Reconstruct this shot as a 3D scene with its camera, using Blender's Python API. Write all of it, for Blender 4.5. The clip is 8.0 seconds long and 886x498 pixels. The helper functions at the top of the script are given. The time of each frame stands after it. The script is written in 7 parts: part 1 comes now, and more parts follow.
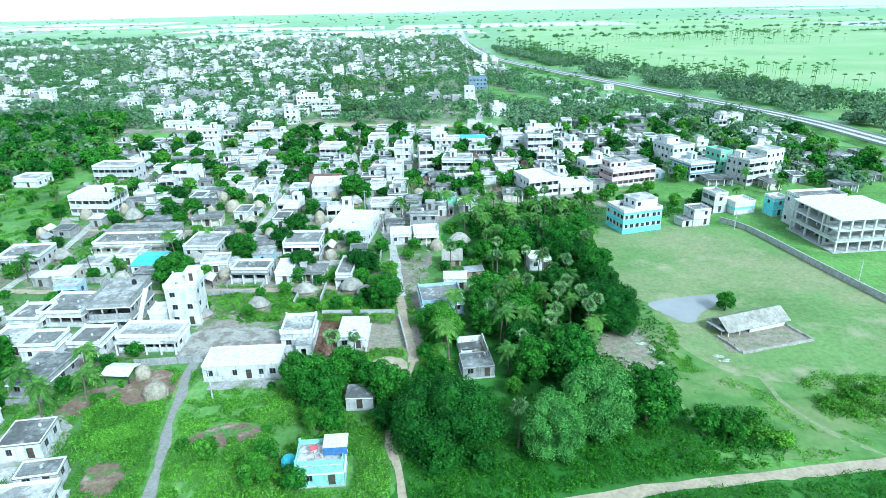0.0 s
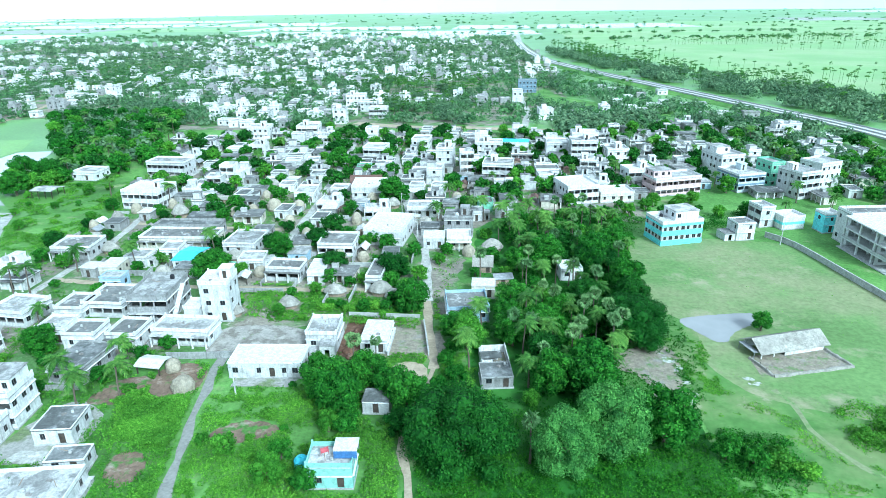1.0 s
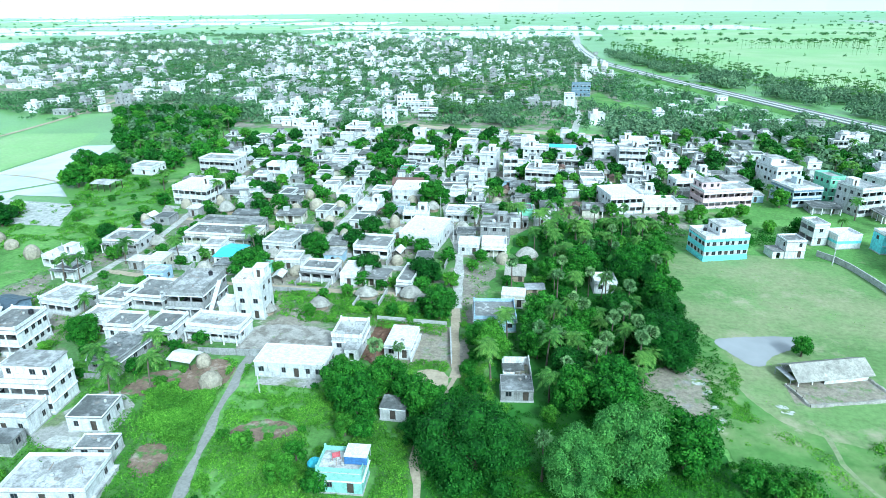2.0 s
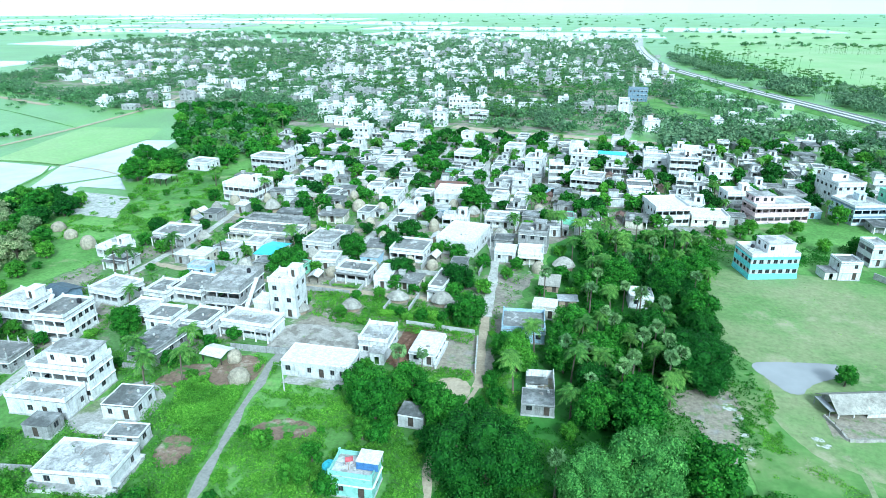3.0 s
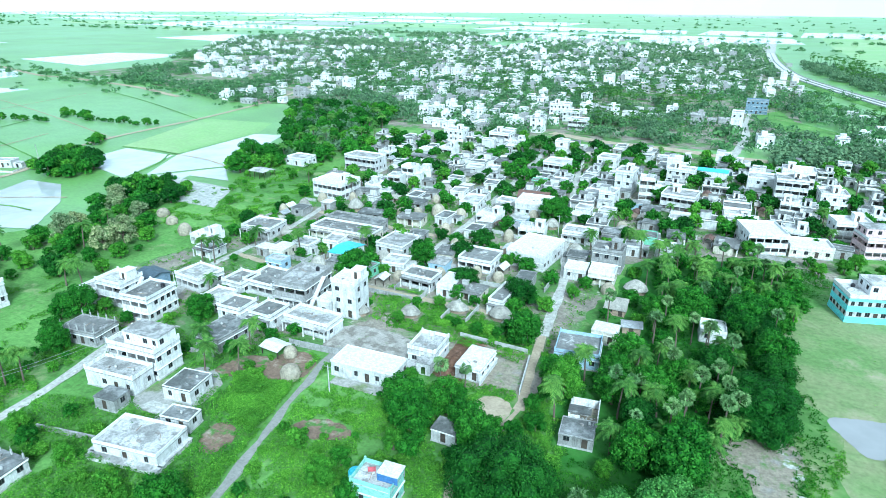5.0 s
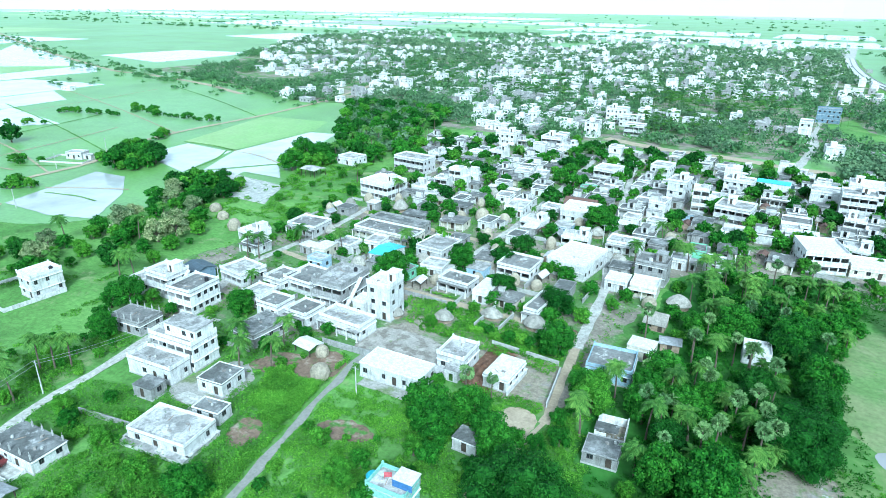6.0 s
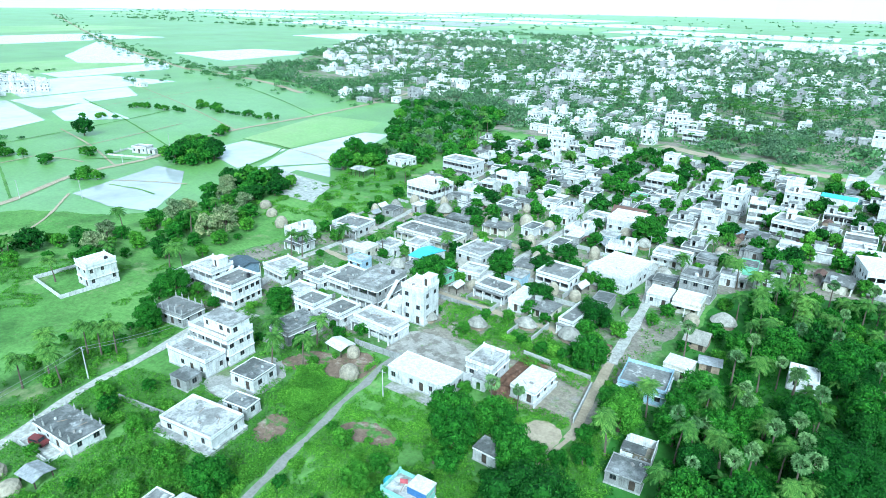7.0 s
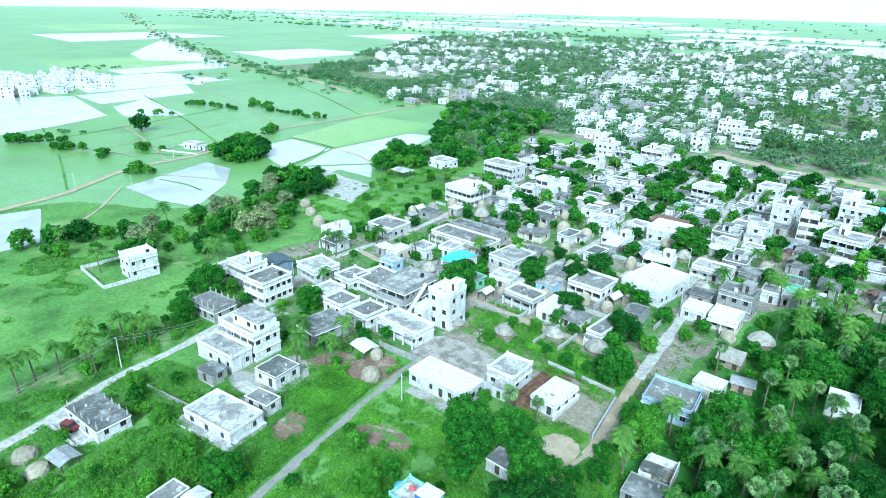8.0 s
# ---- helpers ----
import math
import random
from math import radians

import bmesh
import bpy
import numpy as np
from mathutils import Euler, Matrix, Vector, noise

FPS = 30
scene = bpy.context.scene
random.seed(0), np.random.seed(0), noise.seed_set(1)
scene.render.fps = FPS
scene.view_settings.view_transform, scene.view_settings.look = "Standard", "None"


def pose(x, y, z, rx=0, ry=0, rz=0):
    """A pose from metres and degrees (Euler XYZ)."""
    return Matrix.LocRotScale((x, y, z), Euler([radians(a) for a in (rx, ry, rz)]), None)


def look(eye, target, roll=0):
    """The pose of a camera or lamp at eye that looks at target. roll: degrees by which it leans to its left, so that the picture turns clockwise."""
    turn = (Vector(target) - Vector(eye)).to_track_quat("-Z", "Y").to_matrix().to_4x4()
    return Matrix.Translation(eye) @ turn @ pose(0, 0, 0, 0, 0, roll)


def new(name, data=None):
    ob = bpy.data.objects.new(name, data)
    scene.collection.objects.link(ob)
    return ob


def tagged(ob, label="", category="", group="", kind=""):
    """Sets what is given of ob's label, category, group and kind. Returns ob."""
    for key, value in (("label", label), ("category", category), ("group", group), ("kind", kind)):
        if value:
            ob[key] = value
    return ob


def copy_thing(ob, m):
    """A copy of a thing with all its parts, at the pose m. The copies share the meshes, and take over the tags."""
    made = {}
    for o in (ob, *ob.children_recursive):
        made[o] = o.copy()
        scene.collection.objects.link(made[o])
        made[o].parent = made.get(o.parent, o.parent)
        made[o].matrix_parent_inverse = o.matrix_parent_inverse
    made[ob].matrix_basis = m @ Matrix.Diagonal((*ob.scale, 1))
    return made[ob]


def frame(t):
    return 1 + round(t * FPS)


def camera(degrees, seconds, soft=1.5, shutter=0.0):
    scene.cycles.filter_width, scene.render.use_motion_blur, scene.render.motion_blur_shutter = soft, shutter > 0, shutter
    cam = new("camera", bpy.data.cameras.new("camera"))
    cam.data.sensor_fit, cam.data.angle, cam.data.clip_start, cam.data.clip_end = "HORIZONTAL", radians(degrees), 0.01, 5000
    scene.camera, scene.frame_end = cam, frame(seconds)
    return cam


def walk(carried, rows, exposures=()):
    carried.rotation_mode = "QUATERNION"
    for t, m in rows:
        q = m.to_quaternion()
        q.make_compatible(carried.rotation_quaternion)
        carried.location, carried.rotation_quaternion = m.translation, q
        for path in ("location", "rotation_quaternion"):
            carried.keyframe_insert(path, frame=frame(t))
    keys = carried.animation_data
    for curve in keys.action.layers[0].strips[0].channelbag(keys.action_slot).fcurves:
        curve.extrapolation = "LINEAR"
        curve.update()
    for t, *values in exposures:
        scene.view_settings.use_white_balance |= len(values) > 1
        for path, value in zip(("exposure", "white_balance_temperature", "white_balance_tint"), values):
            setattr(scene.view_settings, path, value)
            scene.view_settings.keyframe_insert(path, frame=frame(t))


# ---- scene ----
cam = camera(70.71, 8.0, soft=0.45)
PATH = [
    (0, (0.00, 0.00, 70.00), (-0.03, 92.95, 33.11), -1.08),
    (0.5, (2.67, 0.30, 70.75), (-1.22, 93.18, 33.91), -0.95),
    (1, (5.27, 0.75, 71.46), (-2.69, 93.40, 34.66), -0.80),
    (1.5, (7.97, 1.49, 72.31), (-4.13, 93.68, 35.51), -0.65),
    (3, (15.67, 4.45, 74.68), (-8.92, 94.13, 37.90), -0.13),
    (3.5, (18.25, 5.62, 75.47), (-10.45, 94.06, 38.66), 0.01),
    (4, (20.74, 7.05, 76.23), (-11.76, 94.16, 39.40), 0.13),
    (4.5, (23.06, 8.55, 76.83), (-13.29, 94.11, 39.98), 0.25),
    (6, (29.03, 13.58, 78.45), (-18.91, 93.17, 41.47), 0.64),
    (6.5, (30.93, 15.31, 79.00), (-21.05, 92.35, 42.07), 0.76),
    (7, (32.58, 17.27, 79.49), (-22.73, 91.93, 42.51), 0.91),
    (7.5, (34.16, 19.23, 79.96), (-24.03, 91.66, 42.97), 1.03),
    (8, (35.84, 21.43, 80.30), (-25.47, 91.24, 43.31), 1.14),
]
walk(cam, [(t, look(eye, target, roll)) for t, eye, target, roll in PATH], exposures=[(0, 1.2, 4680, -9), (8, 1.2, 4680, -9)])

from mathutils.geometry import tessellate_polygon

# ---- light ----
SUN_UP, SUN_FROM = 37.0, 145.0      # degrees above the horizon; compass bearing it shines from (clockwise from north, +y)
world = bpy.data.worlds.new("sky")
world.use_nodes = True
scene.world = world
wn = world.node_tree.nodes
sky = wn.new("ShaderNodeTexSky")
sky.sky_type, sky.sun_disc = "NISHITA", False
sky.sun_elevation, sky.sun_rotation = radians(SUN_UP), radians(SUN_FROM)
sky.air_density, sky.dust_density, sky.ozone_density, sky.altitude = 1.0, 6.0, 1.0, 0
veil = wn.new("ShaderNodeMix")          # an overcast veil over the clear sky
veil.data_type = "RGBA"
veil.inputs[0].default_value, veil.inputs[7].default_value = 0.72, (7.2, 7.1, 6.95, 1)
world.node_tree.links.new(sky.outputs[0], veil.inputs[6])
world.node_tree.links.new(veil.outputs[2], wn["Background"].inputs[0])
wn["Background"].inputs[1].default_value = 0.077
sun = new("sun", bpy.data.lights.new("sun", "SUN"))
sun.data.energy, sun.data.angle, sun.data.color = 2.4, radians(16), (1.0, 0.95, 0.87)
sun.matrix_world = look((0, 0, 0), (-math.sin(radians(SUN_FROM)) * math.cos(radians(SUN_UP)), -math.cos(radians(SUN_FROM)) * math.cos(radians(SUN_UP)), -math.sin(radians(SUN_UP))))


# ---- materials ----
def nodes_of(name):
    m = bpy.data.materials.new(name)
    m.use_nodes = True
    t = m.node_tree
    return m, t, t.nodes, t.links, t.nodes["Principled BSDF"]


def mul(c, k):
    return (min(c[0] * k, 1), min(c[1] * k, 1), min(c[2] * k, 1), 1)


def noise_node(t, vec, scale, detail=4, rough=0.6):
    n = t.nodes.new("ShaderNodeTexNoise")
    n.inputs["Scale"].default_value, n.inputs["Detail"].default_value, n.inputs["Roughness"].default_value = scale, detail, rough
    t.links.new(vec, n.inputs["Vector"])
    return n.outputs["Fac"]


def ramp(t, fac, stops):
    r = t.nodes.new("ShaderNodeValToRGB")
    e = r.color_ramp.elements
    while len(e) < len(stops):
        e.new(0.5)
    for q, (p, c) in zip(e, stops):
        q.position, q.color = p, c
    t.links.new(fac, r.inputs[0])
    return r.outputs[0]


def blend(t, fac, a, b, how="MIX"):
    m = t.nodes.new("ShaderNodeMix")
    m.data_type, m.blend_type = "RGBA", how
    for val, sock in ((fac, m.inputs[0]), (a, m.inputs[6]), (b, m.inputs[7])):
        if isinstance(val, (int, float, tuple)):
            sock.default_value = val
        else:
            t.links.new(val, sock)
    return m.outputs[2]


def surface(name, base, rough=0.85, var=0.2, scale=0.6, fine=6.0, stain=None, stain_at=(0.55, 0.7), stain_scale=0.3, bump=0.3, per_object=0.0, metal=0.0, second=None, second_at=(0.45, 0.6), second_scale=0.08, speck=0.45, speck_scale=1.3, gloss=0.25, streak=0.0):
    """Weathered surface: broad tone, grain, stains with a shape of their own and fine relief, all in world metres."""
    m, t, ns, ln, p = nodes_of(name)
    pos = ns.new("ShaderNodeNewGeometry").outputs["Position"]
    col = ramp(t, noise_node(t, pos, scale), [(0.3, mul(base, 1 - var)), (0.7, mul(base, 1 + var))])
    if second:
        col = blend(t, ramp(t, noise_node(t, pos, second_scale, 6), [(second_at[0], (0, 0, 0, 1)), (second_at[1], (1, 1, 1, 1))]), col, mul(second, 1))
    grain = noise_node(t, pos, fine, 3)
    col = blend(t, 0.5, col, ramp(t, grain, [(0.32, (0.5, 0.5, 0.5, 1)), (0.65, (1.0, 1.0, 1.0, 1))]), "MULTIPLY")
    if speck:
        col = blend(t, speck, col, ramp(t, noise_node(t, pos, speck_scale, 10, 0.75), [(0.44, (1, 1, 1, 1)), (0.60, (0.35, 0.35, 0.34, 1))]), "MULTIPLY")
    if stain:
        col = blend(t, ramp(t, noise_node(t, pos, stain_scale, 8, 0.7), [(stain_at[0], (0, 0, 0, 1)), (stain_at[1], (1, 1, 1, 1))]), col, mul(stain, 1))
    if streak:
        tall = ns.new("ShaderNodeVectorMath")
        tall.operation = "MULTIPLY"
        tall.inputs[1].default_value = (1.0, 1.0, 0.1)
        ln.new(pos, tall.inputs[0])
        col = blend(t, streak, col, ramp(t, noise_node(t, tall.outputs[0], 1.7, 6, 0.7), [(0.5, (1, 1, 1, 1)), (0.66, (0.38, 0.37, 0.34, 1))]), "MULTIPLY")
    if per_object:
        r = ns.new("ShaderNodeObjectInfo").outputs["Random"]
        col = blend(t, 1.0, col, ramp(t, r, [(0.0, (1 - per_object,) * 3 + (1,)), (1.0, (1, 1, 1, 1))]), "MULTIPLY")
    ln.new(col, p.inputs["Base Color"])
    p.inputs["Roughness"].default_value, p.inputs["Metallic"].default_value = rough, metal
    p.inputs["Specular IOR Level"].default_value = gloss
    if bump:
        b = ns.new("ShaderNodeBump")
        b.inputs["Strength"].default_value, b.inputs["Distance"].default_value = bump, 0.05
        ln.new(grain, b.inputs["Height"])
        ln.new(b.outputs[0], p.inputs["Normal"])
    return m


def foliage(name, dark, light, glow=0.25, patch=0.15):
    """Leaves: tone by leaf and by tree, some light through them."""
    m, t, ns, ln, p = nodes_of(name)
    g = ns.new("ShaderNodeNewGeometry")
    col = ramp(t, g.outputs["Random Per Island"], [(0.0, mul(dark, 1)), (1.0, mul(light, 1))])
    col = blend(t, 1.0, col, ramp(t, noise_node(t, g.outputs["Position"], patch, 3), [(0.3, (0.55, 0.6, 0.58, 1)), (0.7, (1.25, 1.18, 1.05, 1))]), "MULTIPLY")
    col = blend(t, 1.0, col, ramp(t, ns.new("ShaderNodeObjectInfo").outputs["Random"], [(0.0, (0.72, 0.78, 0.72, 1)), (1.0, (1.2, 1.12, 1.0, 1))]), "MULTIPLY")
    ln.new(col, p.inputs["Base Color"])
    p.inputs["Roughness"].default_value, p.inputs["Specular IOR Level"].default_value = 0.6, 0.1
    tr = ns.new("ShaderNodeBsdfTranslucent")
    ln.new(col, tr.inputs[0])
    mx = ns.new("ShaderNodeMixShader")
    mx.inputs[0].default_value = glow
    ln.new(p.outputs[0], mx.inputs[1])
    ln.new(tr.outputs[0], mx.inputs[2])
    ln.new(mx.outputs[0], ns["Material Output"].inputs[0])
    return m


def still_water(name, tone, rough=0.06):
    m, t, ns, ln, p = nodes_of(name)
    pos = ns.new("ShaderNodeNewGeometry").outputs["Position"]
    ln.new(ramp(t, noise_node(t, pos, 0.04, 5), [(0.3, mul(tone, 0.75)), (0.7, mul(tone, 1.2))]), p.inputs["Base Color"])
    p.inputs["Roughness"].default_value, p.inputs["Specular IOR Level"].default_value = rough, 0.5
    b = ns.new("ShaderNodeBump")
    b.inputs["Strength"].default_value, b.inputs["Distance"].default_value = 0.08, 0.02
    ln.new(noise_node(t, pos, 1.5, 3), b.inputs["Height"])
    ln.new(b.outputs[0], p.inputs["Normal"])
    return m


WALLS = {
    "white": surface("white limewash", (0.84, 0.84, 0.83), stain=(0.38, 0.38, 0.35), stain_at=(0.56, 0.74), stain_scale=0.9, var=0.08, per_object=0.3, speck=0.22, fine=4.0, second=(0.62, 0.62, 0.60), second_at=(0.5, 0.68), second_scale=0.35, streak=0.6),
    "grey": surface("bare cement plaster", (0.42, 0.42, 0.41), stain=(0.25, 0.25, 0.24), stain_scale=0.4, per_object=0.15, streak=0.6),
    "cream": surface("cream limewash", (0.74, 0.70, 0.58), stain=(0.45, 0.43, 0.38), stain_at=(0.6, 0.8), per_object=0.12, streak=0.6),
    "aqua": surface("aqua wall paint", (0.33, 0.80, 0.84), stain=(0.25, 0.58, 0.62), stain_at=(0.62, 0.8), var=0.06),
    "teal": surface("pale teal wall paint", (0.36, 0.64, 0.55), stain=(0.18, 0.34, 0.30), stain_at=(0.62, 0.8), var=0.08),
    "pink": surface("faded pink wall paint", (0.74, 0.55, 0.56), stain=(0.5, 0.36, 0.37), stain_at=(0.62, 0.8), var=0.08),
    "blue": surface("pale blue wall paint", (0.42, 0.56, 0.68), stain=(0.3, 0.38, 0.44), stain_at=(0.6, 0.8), var=0.08),
    "slatewhite": surface("pale grey-blue wall paint", (0.62, 0.70, 0.74), stain=(0.4, 0.44, 0.46), stain_at=(0.6, 0.8), var=0.06),
    "slate": surface("slate blue wall paint", (0.22, 0.30, 0.38), stain=(0.16, 0.2, 0.25), stain_at=(0.6, 0.8), var=0.08),
    "green": surface("mint green wall paint", (0.30, 0.62, 0.42), stain=(0.22, 0.42, 0.3), stain_at=(0.6, 0.8), var=0.08),
}
ROOFS = {
    "white": surface("limewashed roof terrace", (0.66, 0.65, 0.63), stain=(0.20, 0.20, 0.19), stain_at=(0.54, 0.66), stain_scale=0.9, second=(0.36, 0.355, 0.34), second_at=(0.46, 0.56), second_scale=0.3, per_object=0.3, fine=3.0),
    "plain": surface("fresh white roof terrace", (0.74, 0.73, 0.72), stain=(0.32, 0.32, 0.30), stain_at=(0.55, 0.72), stain_scale=0.6, var=0.06),
    "grey": surface("weathered concrete roof", (0.25, 0.25, 0.24), stain=(0.54, 0.53, 0.51), stain_at=(0.55, 0.66), stain_scale=0.45, second=(0.15, 0.15, 0.145), second_at=(0.5, 0.65), second_scale=0.2, per_object=0.25),
    "dark": surface("mossy dark concrete roof", (0.15, 0.155, 0.15), second=(0.30, 0.305, 0.30), second_at=(0.48, 0.6), second_scale=0.25, stain=(0.44, 0.44, 0.43), stain_at=(0.58, 0.68), stain_scale=0.5, per_object=0.15),
}
M_TRIM = surface("white trim paint", (0.82, 0.82, 0.81), speck=0.2, var=0.05, stain=(0.26, 0.26, 0.25), stain_at=(0.57, 0.72), stain_scale=1.2, streak=0.5)
M_FRAME = surface("painted window frame", (0.14, 0.13, 0.12), fine=12)
M_DOOR = surface("dark wooden door", (0.085, 0.07, 0.055), fine=14)
M_CONC = surface("raw concrete", (0.50, 0.50, 0.48), stain=(0.30, 0.30, 0.29), stain_at=(0.55, 0.75), stain_scale=0.6)
M_PALE = surface("pale new concrete", (0.66, 0.66, 0.64), var=0.1, speck=0.2, stain=(0.45, 0.45, 0.43), stain_at=(0.55, 0.75), stain_scale=0.6)
M_TARP = surface("cyan sheet roof", (0.18, 0.62, 0.75), rough=0.5, stain=(0.4, 0.66, 0.72), stain_at=(0.6, 0.75), var=0.1)
M_TANK = surface("black plastic tank", (0.03, 0.03, 0.035), rough=0.4)
M_TANKW = surface("white plastic tank", (0.7, 0.7, 0.7), rough=0.4)
M_THATCH = surface("weathered grey thatch", (0.42, 0.40, 0.35), fine=3.0, var=0.3, stain=(0.2, 0.19, 0.17), bump=0.8, per_object=0.25)
M_HAY = surface("straw", (0.46, 0.41, 0.31), fine=4.0, var=0.25, stain=(0.3, 0.28, 0.23), bump=0.8, per_object=0.2)
M_TILE = surface("brown clay tile roof", (0.18, 0.11, 0.09), fine=3.0, stain=(0.1, 0.08, 0.07), bump=0.8)
M_SHEET = surface("grey asbestos sheet", (0.36, 0.37, 0.38), fine=2.0, stain=(0.2, 0.2, 0.2), bump=0.5)
M_BLUESHEET = surface("dark slate sheet roof", (0.09, 0.12, 0.15), rough=0.5, fine=2.0)
M_MUD = surface("mud wall", (0.36, 0.28, 0.21), stain=(0.25, 0.19, 0.14))
M_BARK = surface("grey brown bark", (0.16, 0.13, 0.10), fine=5, bump=0.8)
M_STEEL = surface("galvanised steel", (0.45, 0.46, 0.47), rough=0.45, metal=0.6)
M_POLE = surface("concrete pole", (0.55, 0.55, 0.53))
mg, tg, ng, lg, pg = nodes_of("dark window glass")
pg.inputs["Base Color"].default_value, pg.inputs["Roughness"].default_value = (0.02, 0.025, 0.03, 1), 0.12
M_GLASS = mg
M_GROUND = surface("open wet farmland", (0.16, 0.32, 0.065), rough=0.42, gloss=0.6, var=0.25, scale=0.02, fine=0.6, second=(0.20, 0.37, 0.12), second_scale=0.006, bump=0.0, speck=0.25, speck_scale=0.08)
M_MEADOW = surface("lush meadow", (0.105, 0.225, 0.045), var=0.4, scale=0.09, fine=1.1, second=(0.19, 0.36, 0.085), second_at=(0.40, 0.60), second_scale=0.035, stain=(0.27, 0.29, 0.15), stain_at=(0.57, 0.72), stain_scale=0.08, bump=1.0, speck=0.4, speck_scale=0.7)
M_DEEP = surface("dark green grass", (0.050, 0.165, 0.018), var=0.35, scale=0.15, fine=1.6, second=(0.09, 0.22, 0.04), second_at=(0.45, 0.62), second_scale=0.06, bump=1.0, speck=0.3, speck_scale=0.8)
M_PLAY = surface("grazed playing field", (0.165, 0.265, 0.085), var=0.18, scale=0.04, fine=0.9, second=(0.27, 0.30, 0.15), second_at=(0.44, 0.60), second_scale=0.03, stain=(0.34, 0.31, 0.21), stain_at=(0.56, 0.70), stain_scale=0.045, bump=0.3, speck=0.18, speck_scale=0.35)
M_PASTURE = surface("rough olive pasture", (0.13, 0.255, 0.06), var=0.3, scale=0.12, fine=1.0, second=(0.20, 0.27, 0.10), second_at=(0.46, 0.6), second_scale=0.06, stain=(0.31, 0.30, 0.20), stain_at=(0.6, 0.7), stain_scale=0.12, bump=0.5, speck=0.25, speck_scale=0.5)
M_PADDY = surface("young wet paddy", (0.22, 0.40, 0.08), rough=0.42, gloss=0.6, var=0.12, scale=0.01, fine=0.5, second=(0.32, 0.44, 0.15), second_scale=0.008, bump=0.0, speck=0.12, speck_scale=0.1)
M_EARTH = surface("trodden village earth", (0.30, 0.27, 0.22), var=0.25, scale=0.15, fine=1.2, second=(0.13, 0.24, 0.07), second_at=(0.46, 0.54), second_scale=0.07, stain=(0.45, 0.43, 0.4), stain_at=(0.6, 0.7), bump=0.6)
M_SOIL = surface("bare brown soil", (0.23, 0.165, 0.12), var=0.3, scale=0.3, fine=1.5, stain=(0.34, 0.30, 0.25), second=(0.11, 0.23, 0.045), second_at=(0.52, 0.6), second_scale=0.28, bump=1.0)
M_SAND = surface("pale sandy track", (0.43, 0.36, 0.26), speck=0.15, var=0.15, scale=0.3, fine=1.5, stain=(0.22, 0.30, 0.10), stain_at=(0.62, 0.7), stain_scale=0.5, bump=0.5)
M_TRAIL = surface("thin grass trodden pale", (0.27, 0.31, 0.16), var=0.2, scale=0.3, fine=1.5, second=(0.16, 0.26, 0.08), second_at=(0.5, 0.6), second_scale=0.3, bump=0.4, speck=0.2)
M_CHALK = surface("chalky litter", (0.56, 0.56, 0.53), var=0.2, scale=0.6, fine=2.0, second=(0.22, 0.29, 0.11), second_at=(0.44, 0.54), second_scale=0.9, bump=0.5)
M_ROAD = surface("worn concrete road", (0.52, 0.51, 0.47), var=0.15, scale=0.3, fine=1.2, stain=(0.25, 0.24, 0.21), stain_at=(0.52, 0.66), stain_scale=0.5)
M_TRACK = surface("grey gravel track", (0.29, 0.285, 0.26), var=0.12, scale=0.3, fine=2.0, stain=(0.24, 0.26, 0.16), stain_at=(0.64, 0.8), stain_scale=0.6, bump=0.5, speck=0.2)
M_YARD = surface("cracked yard concrete", (0.40, 0.39, 0.36), var=0.12, scale=0.3, fine=2.0, second=(0.20, 0.25, 0.12), second_at=(0.5, 0.58), second_scale=0.13, stain=(0.26, 0.25, 0.22), stain_at=(0.55, 0.7), stain_scale=0.5)
M_RUBBLE = surface("rubble and ash", (0.30, 0.265, 0.205), var=0.25, scale=0.8, fine=2.5, speck=0.25, second=(0.33, 0.31, 0.29), second_at=(0.55, 0.7), second_scale=0.25, stain=(0.12, 0.20, 0.06), stain_at=(0.52, 0.66), stain_scale=0.45, bump=1.0)
M_DUG = surface("freshly dug earth", (0.15, 0.085, 0.055), var=0.35, scale=0.8, fine=3.0, stain=(0.26, 0.19, 0.14), stain_at=(0.55, 0.68), stain_scale=0.7, bump=1.0, speck=0.3)
M_RUBBLEYARD = surface("trodden rubble yard", (0.40, 0.375, 0.335), var=0.25, scale=0.5, fine=2.2, second=(0.24, 0.22, 0.19), second_at=(0.48, 0.58), second_scale=0.35, stain=(0.17, 0.24, 0.09), stain_at=(0.6, 0.7), stain_scale=0.3, bump=1.0, speck=0.4, speck_scale=1.0)
# Pale tones carry most of the sky's reflection as base colour.
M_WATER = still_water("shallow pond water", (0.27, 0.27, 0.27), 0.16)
M_POND = still_water("sky-pale fish pond water", (0.40, 0.42, 0.42), 0.08)
M_FLOOD = still_water("sky-pale paddy water", (0.47, 0.49, 0.49), 0.12)
M_HIGHWAY = surface("pale highway concrete", (0.56, 0.56, 0.54), var=0.1, scale=0.1, speck=0.15, stain=(0.4, 0.4, 0.38))
M_STRAW = surface("cut straw stubble", (0.50, 0.50, 0.47), var=0.3, scale=0.6, fine=2.0, stain=(0.28, 0.3, 0.26), stain_at=(0.5, 0.6), stain_scale=0.5)
L_DARK = foliage("dark mango leaves", (0.009, 0.046, 0.007), (0.048, 0.168, 0.022), glow=0.15)
L_MID = foliage("neem leaves", (0.019, 0.090, 0.010), (0.092, 0.285, 0.030), glow=0.2, patch=0.25)
L_LIGHT = foliage("light acacia leaves", (0.042, 0.15, 0.015), (0.175, 0.42, 0.046), patch=0.25)
